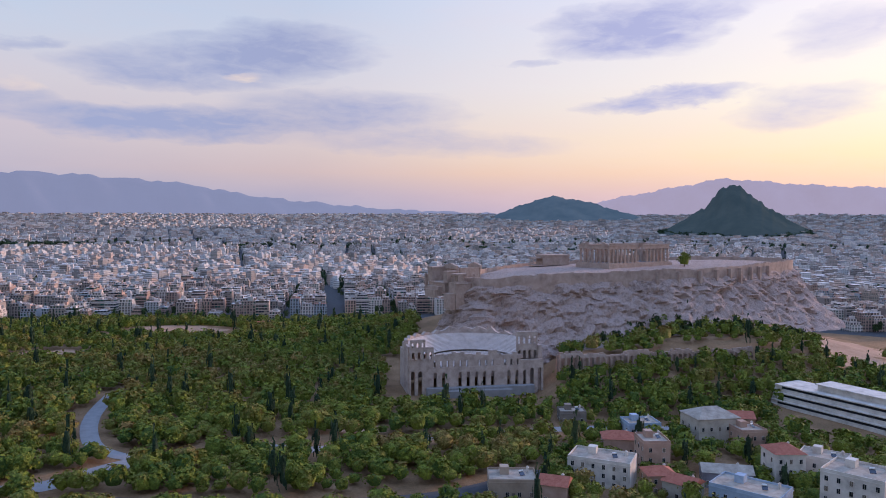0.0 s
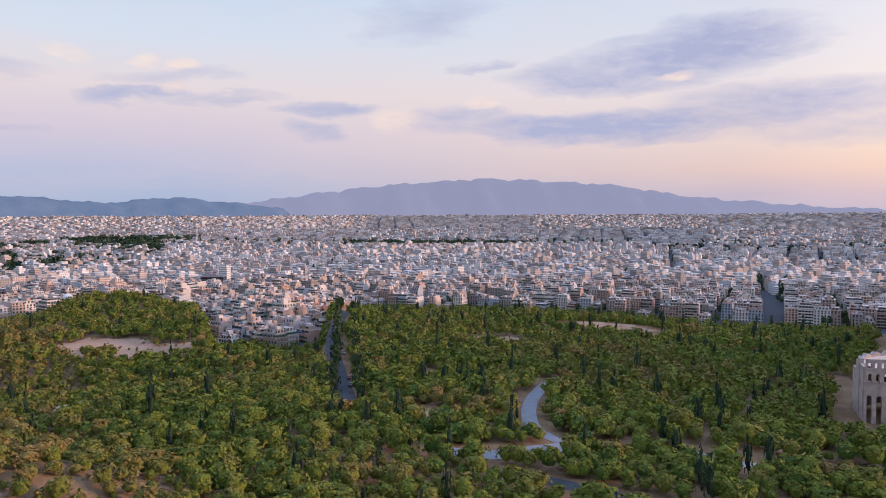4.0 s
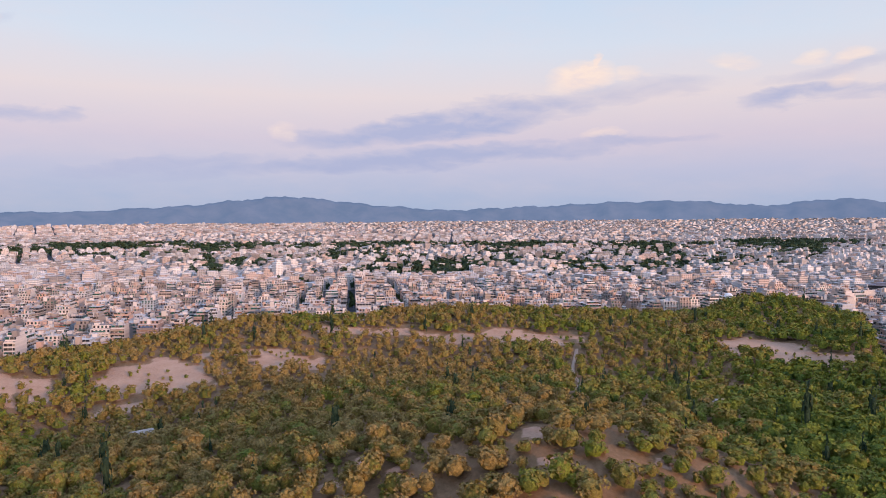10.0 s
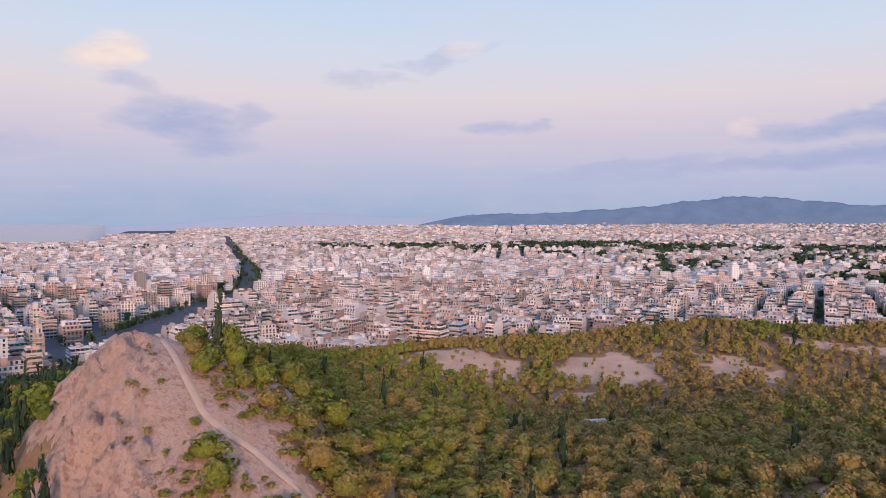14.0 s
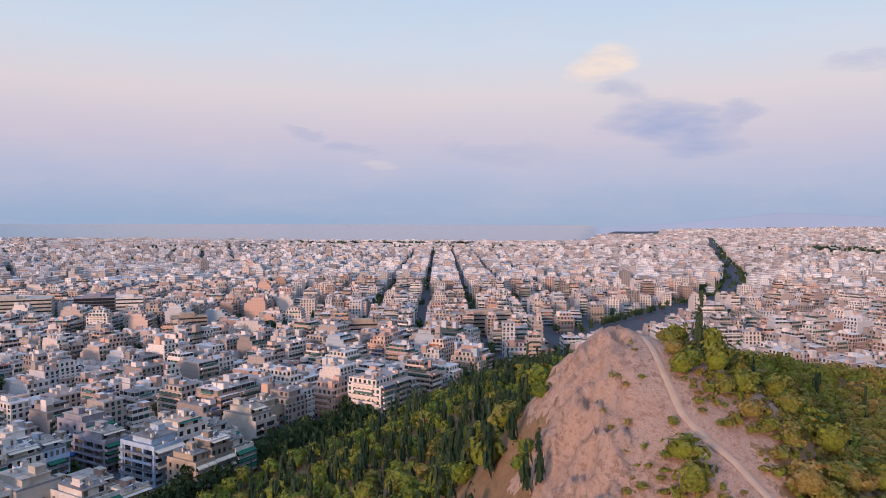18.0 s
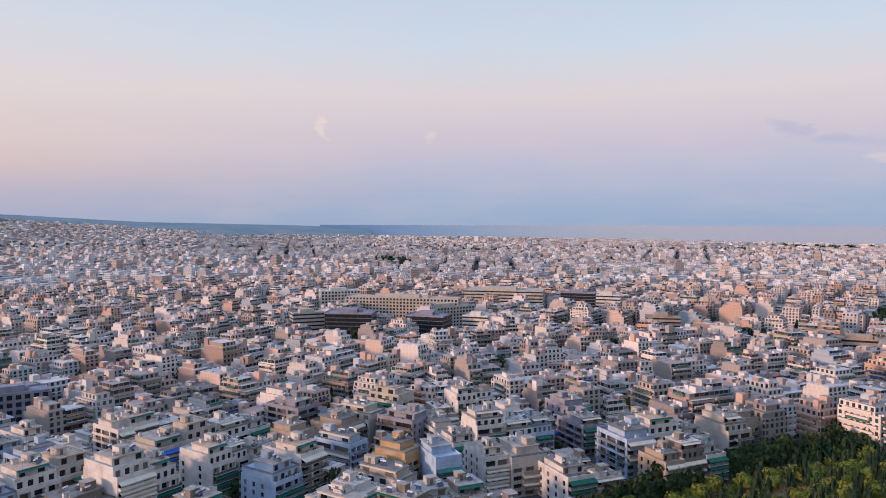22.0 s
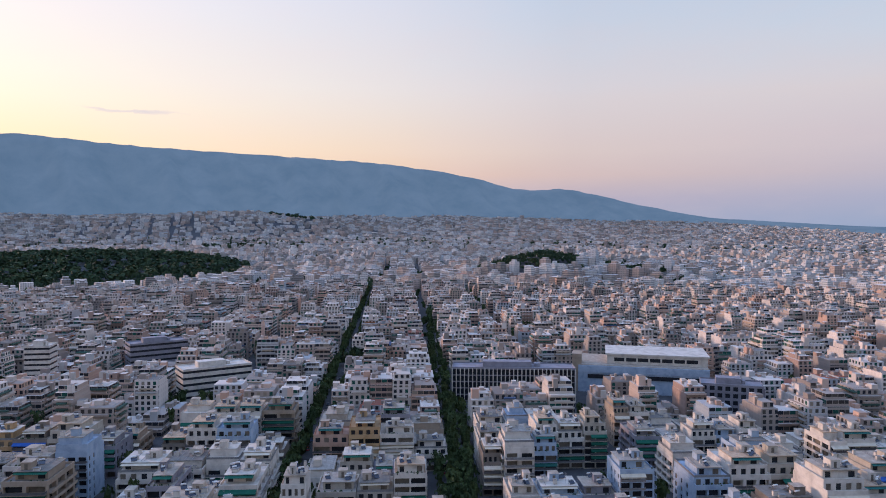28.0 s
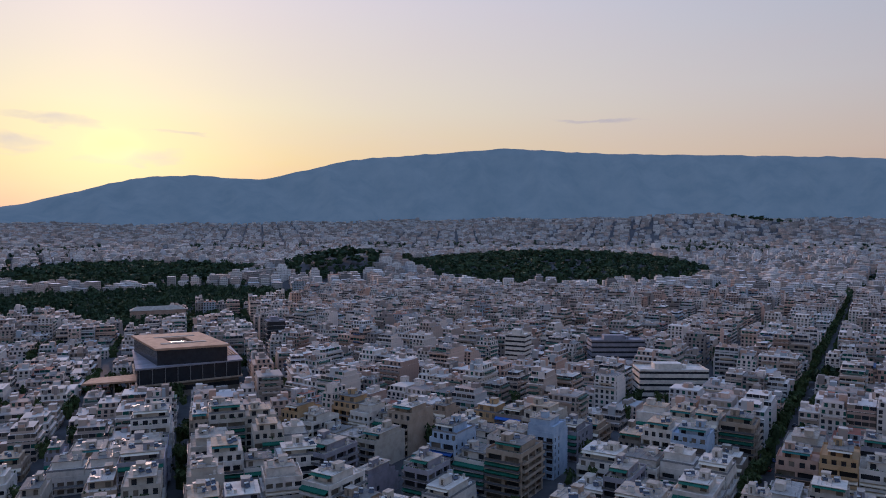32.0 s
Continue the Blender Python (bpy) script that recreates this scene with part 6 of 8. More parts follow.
    px0, px1, py0, py1 = -hw + rs.uniform(0.4, 2.8), hw - rs.uniform(0.4, 2.8), y1 + rs.uniform(1.6, 2.8), hd - rs.uniform(2.0, 6.0)
    h2, h = h, h + (FLOOR if top else 0.12)
    ph = Geo().front(px0, px1, py0, h, h + 2.9, [(px0 + 0.8, px0 + 2.6), (px1 - 3.0, px1 - 0.8)], [(h + 0.2, h + 2.3)], -1, 0.25, rs=rs)
    ph.add([(px0, py1, h), (px0, py0, h), (px1, py0, h), (px1, py1, h), (px0, py1, h + 2.9), (px0, py0, h + 2.9), (px1, py0, h + 2.9), (px1, py1, h + 2.9)], [(0, 1, 5, 4), (2, 3, 7, 6), (3, 0, 4, 7), (4, 5, 6, 7)])
    pent = part("penthouse", ph, [W, M["glass"], M["shutter"]], e)
    part("penthouse_roof", Geo().box(px0 - 0.35, px1 + 0.35, py0 - 0.8, py1 + 0.3, h + 2.9, h + 3.12), [roof_m], pent)
    if rs.uniform() < 0.6:
        am2 = AWN[rs.choice([0, 0, 2, 2, 2, 1])]
        part("pergola_awning", Geo().add([(px0, py0, h + 2.85), (px1, py0, h + 2.85), (px1, y1 + 0.2, h + 2.35), (px0, y1 + 0.2, h + 2.35), (px0, py0, h + 2.79), (px1, py0, h + 2.79), (px1, y1 + 0.2, h + 2.29), (px0, y1 + 0.2, h + 2.29)],
             [(3, 2, 1, 0), (4, 5, 6, 7), (2, 3, 7, 6), (0, 1, 5, 4), (1, 2, 6, 5), (3, 0, 4, 7)]), [am2], pent)
    if rs.uniform() < 0.6:
        g = Geo()
        for i in range(rs.randint(6, 14)):
            cx_, cy_, s_ = rs.uniform(-hw + 0.6, hw - 0.6), -hd + rs.uniform(0.35, 1.1), rs.uniform(0.25, 0.6)
            g.cyl(cx_, cy_, h2 + 0.15, h2 + 0.15 + s_ * 1.1, s_ * 0.7, s_, 6).cyl(cx_, cy_, h2 + 0.15 + s_ * 1.1, h2 + 0.3 + s_ * 2.0, s_, s_ * 0.3, 6)
        tagged(part("terrace_plant", g, [M["street_leaf"]], e), "leafy potted shrubs", kind="stuff")
    # stair house and roof clutter
    sx, sy = rs.uniform(px0 + 1.8, px1 - 1.8), rs.uniform(py0 + 2.2, py1 - 1.8)
    part("stair_house", Geo().box(sx - 1.5, sx + 1.5, sy - 1.9, sy + 1.9, h + 3.2, h + 5.7, 0).box(sx - 1.65, sx + 1.65, sy - 2.05, sy + 2.05, h + 5.7, h + 5.85, 0, 1).box(sx - 0.45, sx + 0.45, sy - 1.95, sy - 1.88, h + 3.25, h + 5.2, 2), [W, M["terrace"], M["shutter"]], e)
    g = Geo()
    for i in range(rs.randint(3, 7)):
        bx_, by_, bs, bh = rs.uniform(-hw + 1.2, hw - 1.2), rs.uniform(py0, hd - 1.2), rs.uniform(0.4, 1.1), rs.uniform(0.6, 1.9)
        zb = h + 3.1 if px0 < bx_ < px1 and by_ < py1 else h2 + 0.1
        g.box(bx_ - bs, bx_ + bs, by_ - bs * 0.7, by_ + bs * 0.7, zb - 0.1, zb + bh).box(bx_ - bs - 0.08, bx_ + bs + 0.08, by_ - bs * 0.7 - 0.08, by_ + bs * 0.7 + 0.08, zb + bh, zb + bh + 0.1, 1)
    for i in range(rs.randint(2, 5)):
        bx_ = rs.uniform(px0 + 0.3, px1 - 0.3)
        g.tube((bx_, py0 + 0.3, h + 3.2), (bx_, py1 - 0.2, h + 3.2), 0.07, 4, 1)
    tagged(part("roof_clutter", g, [WALL[0], M["rail"]], e), "small white vents, sheds and pipes", kind="stuff")
    for i in range(rs.randint(3, 6) if detail else 2):
        part("water_heater", SH["heater"], [], e, loc=(rs.uniform(px0 + 1, px1 - 1), rs.uniform(py0 + 0.6, py1 - 1), h + 3.2), rot=0.4)
    part("antenna", SH["antenna"], [], e, loc=(rs.uniform(px0, px1), rs.uniform(py0, py1), h + 3.2), rot=rs.uniform(0, 3))
    if detail:
        for i in range(3):
            part("air_conditioner", SH["unit"], [], e, loc=(rs.uniform(-hw + 1, hw - 1), hd - 1.2, h + 0.05))
        part("chimney", SH["chimney"], [], e, loc=(rs.uniform(-hw + 1, hw - 1), hd - 1.6, h + 0.05))
    return e


WALL_WORD = ["white", "cream", "grey", "beige", "pale blue", "pinkish", "ochre", "bare concrete"]


def make_apartments():
    rs = np.random.RandomState(77)
    cat = {}
    for i, q in enumerate(NEAR):
        detail = i < 60
        wall = int(rs.choice([0, 0, 0, 0, 0, 1, 1, 1, 2, 3, 3, 4, 7] if rs.uniform() < 0.94 else [5, 6]))
        n = max(2, q["floors"] - 1)
        key = (detail, n, wall, rs.randint(0, 3 if detail else 2))
        turn = q["ang"] + (math.pi if q["row"] > 0 else 0)
        sx, sy = q["hx"] / 6.5, q["hy"] / 9.5
        # corner houses open to the side street
        if rs.uniform() < 0.65:
            best = max(range(4), key=lambda t: math.sin(turn + t * math.pi / 2) * -q["x"] + math.cos(turn + t * math.pi / 2) * q["y"])
            turn += best * math.pi / 2
            if best % 2:
                sx, sy = q["hy"] / 6.5, q["hx"] / 9.5
        m = Matrix.Translation((q["x"], q["y"], q["z"])) @ Matrix.Rotation(turn, 4, "Z") @ Matrix.Diagonal((sx, sy, 1, 1))
        if key in cat:
            s = cat[key].scale
            t = copy_thing(cat[key], m @ Matrix.Diagonal((1 / s[0], 1 / s[1], 1, 1)))
        else:
            t = cat[key] = apartment(rs, 13.0, 19.0, n, wall, detail)
            t.matrix_basis = m
        tagged(t, "%s %d-floor apartment house with balconies and a cluttered flat roof" % (WALL_WORD[wall], n + 2))


make_apartments()

mats = [tone_material("street_awnings", [(0, srgb("1a4a3e")), (0.4, srgb("24645a")), (0.62, srgb("b09c84")), (0.74, srgb("274a72")), (0.84, srgb("1f5848")), (0.95, srgb("9c5b30"))])] * 2
me = boxes("awning_rows", *AWNINGS, mats, side=np.zeros((len(AWNINGS[0]), 5)))
tagged(link("awning_rows", me, None, mats), "dark green and beige awnings over the balconies", "awnings", kind="stuff")

# ---------------- citadel ----------------
OUTLINE = [(2.6, 462), (4.2, 462), (6, 468), (9, 482), (12, 500), (15, 518), (17, 528), (20, 560), (22.5, 600), (24.6, 645), (25.6, 690), (23, 740), (17, 720), (10, 650), (5, 590), (2.4, 530), (1.6, 490)]


def closed_line(pts, n):
    """Evenly spaced points on a closed smooth line through the given ones."""
    P = [at(*p) for p in pts]
    out = []
    for i in range(len(P)):
        p0, p1, p2, p3 = P[i - 1], P[i], P[(i + 1) % len(P)], P[(i + 2) % len(P)]
        for s in np.linspace(0, 1, 24, endpoint=False):
            out.append(0.5 * (2 * p1 + (p2 - p0) * s + (2 * p0 - 5 * p1 + 4 * p2 - p3) * s * s + (3 * p1 - p0 - 3 * p2 + p3) * s ** 3))
    xy = np.array([(p.x, p.y) for p in out])
    d = np.r_[0, np.cumsum(np.hypot(*np.diff(np.vstack([xy, xy[:1]]), axis=0).T))]
    t = np.linspace(0, d[-1], n, endpoint=False)
    xs = np.interp(t, d, np.r_[xy[:, 0], xy[0, 0]])
    ys = np.interp(t, d, np.r_[xy[:, 1], xy[0, 1]])
    return np.stack([xs, ys], -1)


def plateau_z(x, y):
    r, az = polar(x, y)
    return 71.5 + np.clip(az, 0, 26) * 0.16


def make_citadel():
    n = 520
    L = closed_line(OUTLINE, n)
    tan = np.roll(L, -1, 0) - np.roll(L, 1, 0)
    tan /= np.linalg.norm(tan, axis=1)[:, None]
    nor = np.stack([-tan[:, 1], tan[:, 0]], -1)
    cen = L.mean(0)
    if ((L - cen) * nor).sum() < 0:
        nor = -nor
    top = plateau_z(L[:, 0], L[:, 1])
    rings = []
    la = polar(L[:, 0], L[:, 1])[1]
    prof = np.array([(78, -50), (60, -44), (46, -39), (34, -33), (24, -27), (16, -21), (10, -16), (5, -12), (2, -9), (-0.5, -5)], float)
    steps = 34
    for q in range(steps):
        t = q / (steps - 1) * (len(prof) - 1)
        off, dz = np.interp(t, np.arange(len(prof)), prof[:, 0]), np.interp(t, np.arange(len(prof)), prof[:, 1])
        p = L + nor * (off * np.interp(la, [-2, 7, 12, 26], [0.3, 0.42, 0.55, 0.5]))[:, None]
        z = top + dz
        free = min(1.0, (steps - 1 - q) / 5)
        move, lift = np.empty(n), np.empty(n)
        for k in range(n):
            v = Vector((p[k, 0], p[k, 1], z[k] * 1.3))
            crag = 1 - 2 * abs(noise.fractal(v / 21, 1.0, 2.1, 5))
            block = noise.cell(Vector((p[k, 0] / 6.5, p[k, 1] / 6.5, z[k] / 3.2)))
            move[k] = 4.2 * crag + 1.3 * block + 1.6 * noise.fractal(v / 6, 0.8, 2.2, 4)
            lift[k] = 2.2 * noise.fractal(v / 15 + Vector((9, 4, 2)), 1.0, 2.1, 4)
        p = p + nor * (move * free)[:, None]
        rings.append(np.column_stack([p, z + lift * free]))
    for s, z in ((0.9, -1.8), (0.55, -1.0), (0.2, -0.3), (0.0, 0.0)):
        p = cen + (L - cen) * s
        rings.append(np.column_stack([p, plateau_z(p[:, 0], p[:, 1]) + z + 0.5 * fbm(p[:, 0], p[:, 1], 30, 3)]))
    i = np.arange(len(rings) * n).reshape(-1, n)
    f = np.stack([i[:-1], np.roll(i, -1, 1)[:-1], np.roll(i, -1, 1)[1:], i[1:]], -1).reshape(-1, 4)
    me = quads("citadel_rock", np.concatenate(rings), f)
    tagged(link("citadel_rock", me, None, [M["rock"]], False), "steep pinkish limestone rock under the walled citadel", "rock", kind="structure")
    # circuit wall with buttresses
    e = thing("citadel_wall", Matrix(), "high weathered stone wall with buttresses round the citadel", "wall")
    seg = 26
    worn = 0.4 + 0.9 * fbm(L[:, 0], L[:, 1], 34, 61) + 0.5 * (fbm(L[:, 0], L[:, 1], 11, 62) > 0.3) - 2.0 * np.clip((7 - la) / 6, 0, 1)
    for a in range(0, n, seg):
        idx = [(a + k) % n for k in range(seg + 1)]
        g = Geo()
        for u, v in zip(idx, idx[1:]):
            o0, o1, i0, i1 = L[u] + nor[u] * 0.8, L[v] + nor[v] * 0.8, L[u] - nor[u] * 1.2, L[v] - nor[v] * 1.2
            z0, z1 = top[u] - 13, top[u] + worn[u]
            g.prism([o0, o1, i1, i0], z0, z1)
        part("wall_section", g, [M["ruin"]], e)
    az = polar(L[:, 0], L[:, 1])[1]
    r = polar(L[:, 0], L[:, 1])[0]
    for a in (5.2, 9.0, 16.4, 17.8, 19.4, 20.5, 21.4, 22.1, 22.8, 23.4, 24.0):
        k = int(np.argmin(np.abs(az - a) + (r > 660) * 90))
        t, o = tan[k], nor[k]
        b = L[k]
        g = Geo().prism([b + o * 3.6 - t * 1.1, b + o * 3.6 + t * 1.1, b + t * 1.1, b - t * 1.1], top[k] - 16, top[k] - 1.5)
        part("buttress", g, [M["ruin"]], e)
    return L


CIT = make_citadel()


def column_mesh(h, r, fl=12, cap=True):
    g = Geo()
    for j in range(4):
        q0, q1 = j / 4, (j + 1) / 4
        g.cyl(0, 0, h * 0.93 * q0, h * 0.93 * q1, r * (1 - 0.2 * q0), r * (1 - 0.2 * q1), fl)
    if cap:
        g.cyl(0, 0, h * 0.93, h * 0.97, r * 0.82, r * 1.12, fl).box(-r * 1.15, r * 1.15, -r * 1.15, r * 1.15, h * 0.97, h)
    return g.mesh("column", [M["marble"]])


def make_temple():
    """The great Doric temple: 8 by 17 columns on three steps, broken pediments, roofless."""
    c = at(12.9, 552)
    base = 75.2
    e = thing("ancient_temple", Matrix.Translation((c.x, c.y, base)) @ Matrix.Rotation(radians(90 - 55), 4, "Z"), "roofless marble Doric temple with standing columns on steps", "temple")
    W, D = 69.5, 30.9
    for k in range(3):
        part("step", Geo().box(-1.6 + k * 0.7, W + 1.6 - k * 0.7, -1.6 + k * 0.7, D + 1.6 - k * 0.7, -4 if k == 0 else k * 0.55 - 0.01, (k + 1) * 0.55), [M["marble"]], e)
    col = column_mesh(10.4, 0.95)
    part("floor", Geo().box(1, W - 1, 1, D - 1, 1.66, 1.75), [M["paving"]], e)
    xs = [1.0 + (W - 2.0) * i / 16 for i in range(17)]
    ys = [1.0 + (D - 2.0) * i / 7 for i in range(8)]
    missing = {(8, 0), (9, 0)}
    for i, x in enumerate(xs):
        for j, y in enumerate(ys):
            if (i in (0, 16) or j in (0, 7)) and (i, j) not in missing:
                part("column", col, [], e, loc=(x, y, 1.65))
    for j in range(1, 7):
        for x in (5.2, W - 5.2):
            part("column", col, [], e, loc=(x, 3.5 + (D - 7) * (j - 1) / 5, 1.65))
    z = 12.05
    beams = [(0, W * 0.46, 0, 1.9), (W * 0.54, W, 0, 1.9), (0, W, D - 1.9, D), (0, 1.9, 1.9, D - 1.9), (W - 1.9, W, 1.9, D - 1.9)]
    for x0, x1, y0, y1 in beams:
        b = part("entablature", Geo().box(x0, x1, y0, y1, z, z + 1.3).box(x0 + 0.1, x1 - 0.1, y0 + 0.1, y1 - 0.1, z + 1.3, z + 2.6).box(x0 - 0.3, x1 + 0.3, y0 - 0.3, y1 + 0.3, z + 2.6, z + 3.2), [M["marble"]], e)
    for y0, y1, h in ((0, 8.0, 2.4), (22, 30.9, 2.0)):
        part("pediment", Geo().add([(0.2, y0, z + 3.2), (1.6, y0, z + 3.2), (1.6, y1, z + 3.2), (0.2, y1, z + 3.2), (0.2, y1 if y0 == 0 else y0, z + 3.2 + h), (1.6, y1 if y0 == 0 else y0, z + 3.2 + h)],
             [(0, 3, 4), (1, 5, 2), (0, 4, 5, 1), (3, 2, 5, 4), (0, 1, 2, 3)]), [M["marble"]], e)
    for x0, x1, y0, y1, h in ((12, 40, 5.5, 6.7, 5.5), (44, 60, 5.5, 6.7, 8.5), (12, 30, D - 6.7, D - 5.5, 7.5), (12, 13.4, 6.7, D - 6.7, 10), (58, 60, 6.7, D - 6.7, 9)):
        part("inner_wall", Geo().box(x0, x1, y0, y1, 1.7, 1.7 + h), [M["marble"]], e)


make_temple()


def make_gatehouse():
    """The monumental gateway at the citadel's west end and the small temple on its bastion."""
    c = at(0.9, 490)
    e = thing("gateway_building", Matrix.Translation((c.x, c.y, 66.4)) @ Matrix.Rotation(radians(35), 4, "Z"), "ruined marble gateway with columns and side wings", "ruin")
    part("podium", Geo().box(-14, 24, -9, 10, -6, 0.2).box(-14.5, 18, -8, 9, 0.2, 0.8).box(-17, -14, -6, 8, -8, -2).box(-19, -17, -5, 7, -9, -4), [M["marble"]], e)
    rs = np.random.RandomState(12)
    for i in range(9):
        x, y, w = rs.uniform(-16, 22), rs.choice([-11.8, 13.2]), rs.uniform(2, 6)
        part("wall_fragment", Geo().box(x, x + w, y - 0.6, y + 0.6, -5, rs.uniform(1, 5)).box(x, x + w * 0.5, y - 0.6, y + 0.6, rs.uniform(4, 5), rs.uniform(5.2, 7)), [M["marble"]], e)
    part("wing", Geo().box(-13, -2, 7, 12.5, 0.8, 9.5).box(-13.4, -1.6, 6.6, 12.9, 9.5, 10.4), [M["marble"]], e)
    part("wing", Geo().box(-13, -4, -10.5, -6, 0.8, 7.5).box(-13.4, -3.6, -10.9, -5.6, 7.5, 8.3), [M["marble"]], e)
    col = column_mesh(8.4, 0.75, 10)
    for i in range(6):
        part("column", col, [], e, loc=(-2, -5 + i * 2.2, 0.8))
        part("column", col, [], e, loc=(18, -5 + i * 2.2, 0.8))
    for x in (-2, 18):
        part("entablature", Geo().box(x - 1, x + 1, -6, 7, 9.2, 11.2).add([(x - 1, -6, 11.2), (x + 1, -6, 11.2), (x + 1, 7, 11.2), (x - 1, 7, 11.2), (x - 1, 0.5, 13), (x + 1, 0.5, 13)], [(0, 4, 3), (1, 2, 5), (0, 1, 5, 4), (2, 3, 4, 5)]), [M["marble"]], e)
    part("side_wall", Geo().box(0, 16, -7, -5.8, 0.8, 10).box(0, 16, 6.6, 7.8, 0.8, 8.6), [M["marble"]], e)
    c = at(1.3, 466)
    e = thing("bastion", Matrix.Translation((c.x, c.y, 55.4)) @ Matrix.Rotation(radians(28), 4, "Z"), "square pale stone bastion below a small temple", "ruin")
    part("wall", Geo().box(-5, 9, -5, 5, -4, 12).box(-5.3, 9.3, -5.3, 5.3, 12, 12.6).box(-9, -5, -4, 4, -4, 6).box(2, 12, 5, 8, -4, 8), [M["marble"]], e)
    t = thing("small_temple", Matrix.Translation((c.x, c.y, 68.0)) @ Matrix.Rotation(radians(28), 4, "Z"), "small marble temple on the corner bastion", "temple")
    part("steps", Geo().box(-4.6, 4.6, -3.4, 3.4, 0, 0.4).box(-4.2, 4.2, -3.0, 3.0, 0.4, 0.8), [M["marble"]], t)
    part("inner_room", Geo().box(-2.2, 2.2, -2.4, 2.4, 0.8, 4.8), [M["marble"]], t)
    cm = column_mesh(4.0, 0.28, 8)
    for sx in (-3.7, 3.7):
        for k in range(4):
            part("column", cm, [], t, loc=(sx, -2.4 + 1.6 * k, 0.8))
    part("entablature", Geo().box(-4.2, 4.2, -2.9, 2.9, 4.8, 6.0), [M["marble"]], t)
    # low marble building on the far side of the plateau
    c = at(8.6, 600)
    e = thing("marble_ruin", Matrix.Translation((c.x, c.y, 72.4)) @ Matrix.Rotation(radians(20), 4, "Z"), "low sunlit marble temple ruin on the plateau", "ruin")
    part("outer_wall", Geo().box(-12, 12, -6, 6, 0, 7.5).box(-12.3, 12.3, -6.3, 6.3, 7.5, 8.6), [M["marble"]], e)
    part("porch", Geo().box(-20, -12, -4.5, 4.5, 0, 0.6).box(-20, -12, -4.5, 4.5, 5.6, 6.5), [M["marble"]], e)
    for k in range(4):
        part("column", cm, [], e, loc=(-19.4, -3.9 + 2.6 * k, 0.6)).scale = (1.3, 1.3, 1.25)


make_gatehouse()


def arcade(g, x0, x1, z0, z1, t, n, w, spring, mat=0, skip=()):
    """A wall along x with n round-headed openings through it."""
    pitch = (x1 - x0) / n
    seg = 8
    for i in range(n):
        a, b = x0 + i * pitch, x0 + (i + 1) * pitch
        m, hw = (a + b) / 2, w / 2
        if i in skip:
            g.box(a, b, -t / 2, t / 2, z0, z1, mat)
            continue
        g.box(a, m - hw, -t / 2, t / 2, z0, z1, mat).box(m + hw, b, -t / 2, t / 2, z0, z1, mat)
        arc = [(m + hw * math.cos(math.pi * k / seg), spring + hw * math.sin(math.pi * k / seg)) for k in range(seg + 1)]
        for (xa, za), (xb, zb) in zip(arc, arc[1:]):
            vs = [(xa, -t / 2, za), (xb, -t / 2, zb), (xb, -t / 2, z1), (xa, -t / 2, z1), (xa, t / 2, za), (xb, t / 2, zb), (xb, t / 2, z1), (xa, t / 2, z1)]
            g.add(vs, [(1, 0, 3, 2), (4, 5, 6, 7), (0, 1, 5, 4), (3, 7, 6, 2)], mat)
    return g


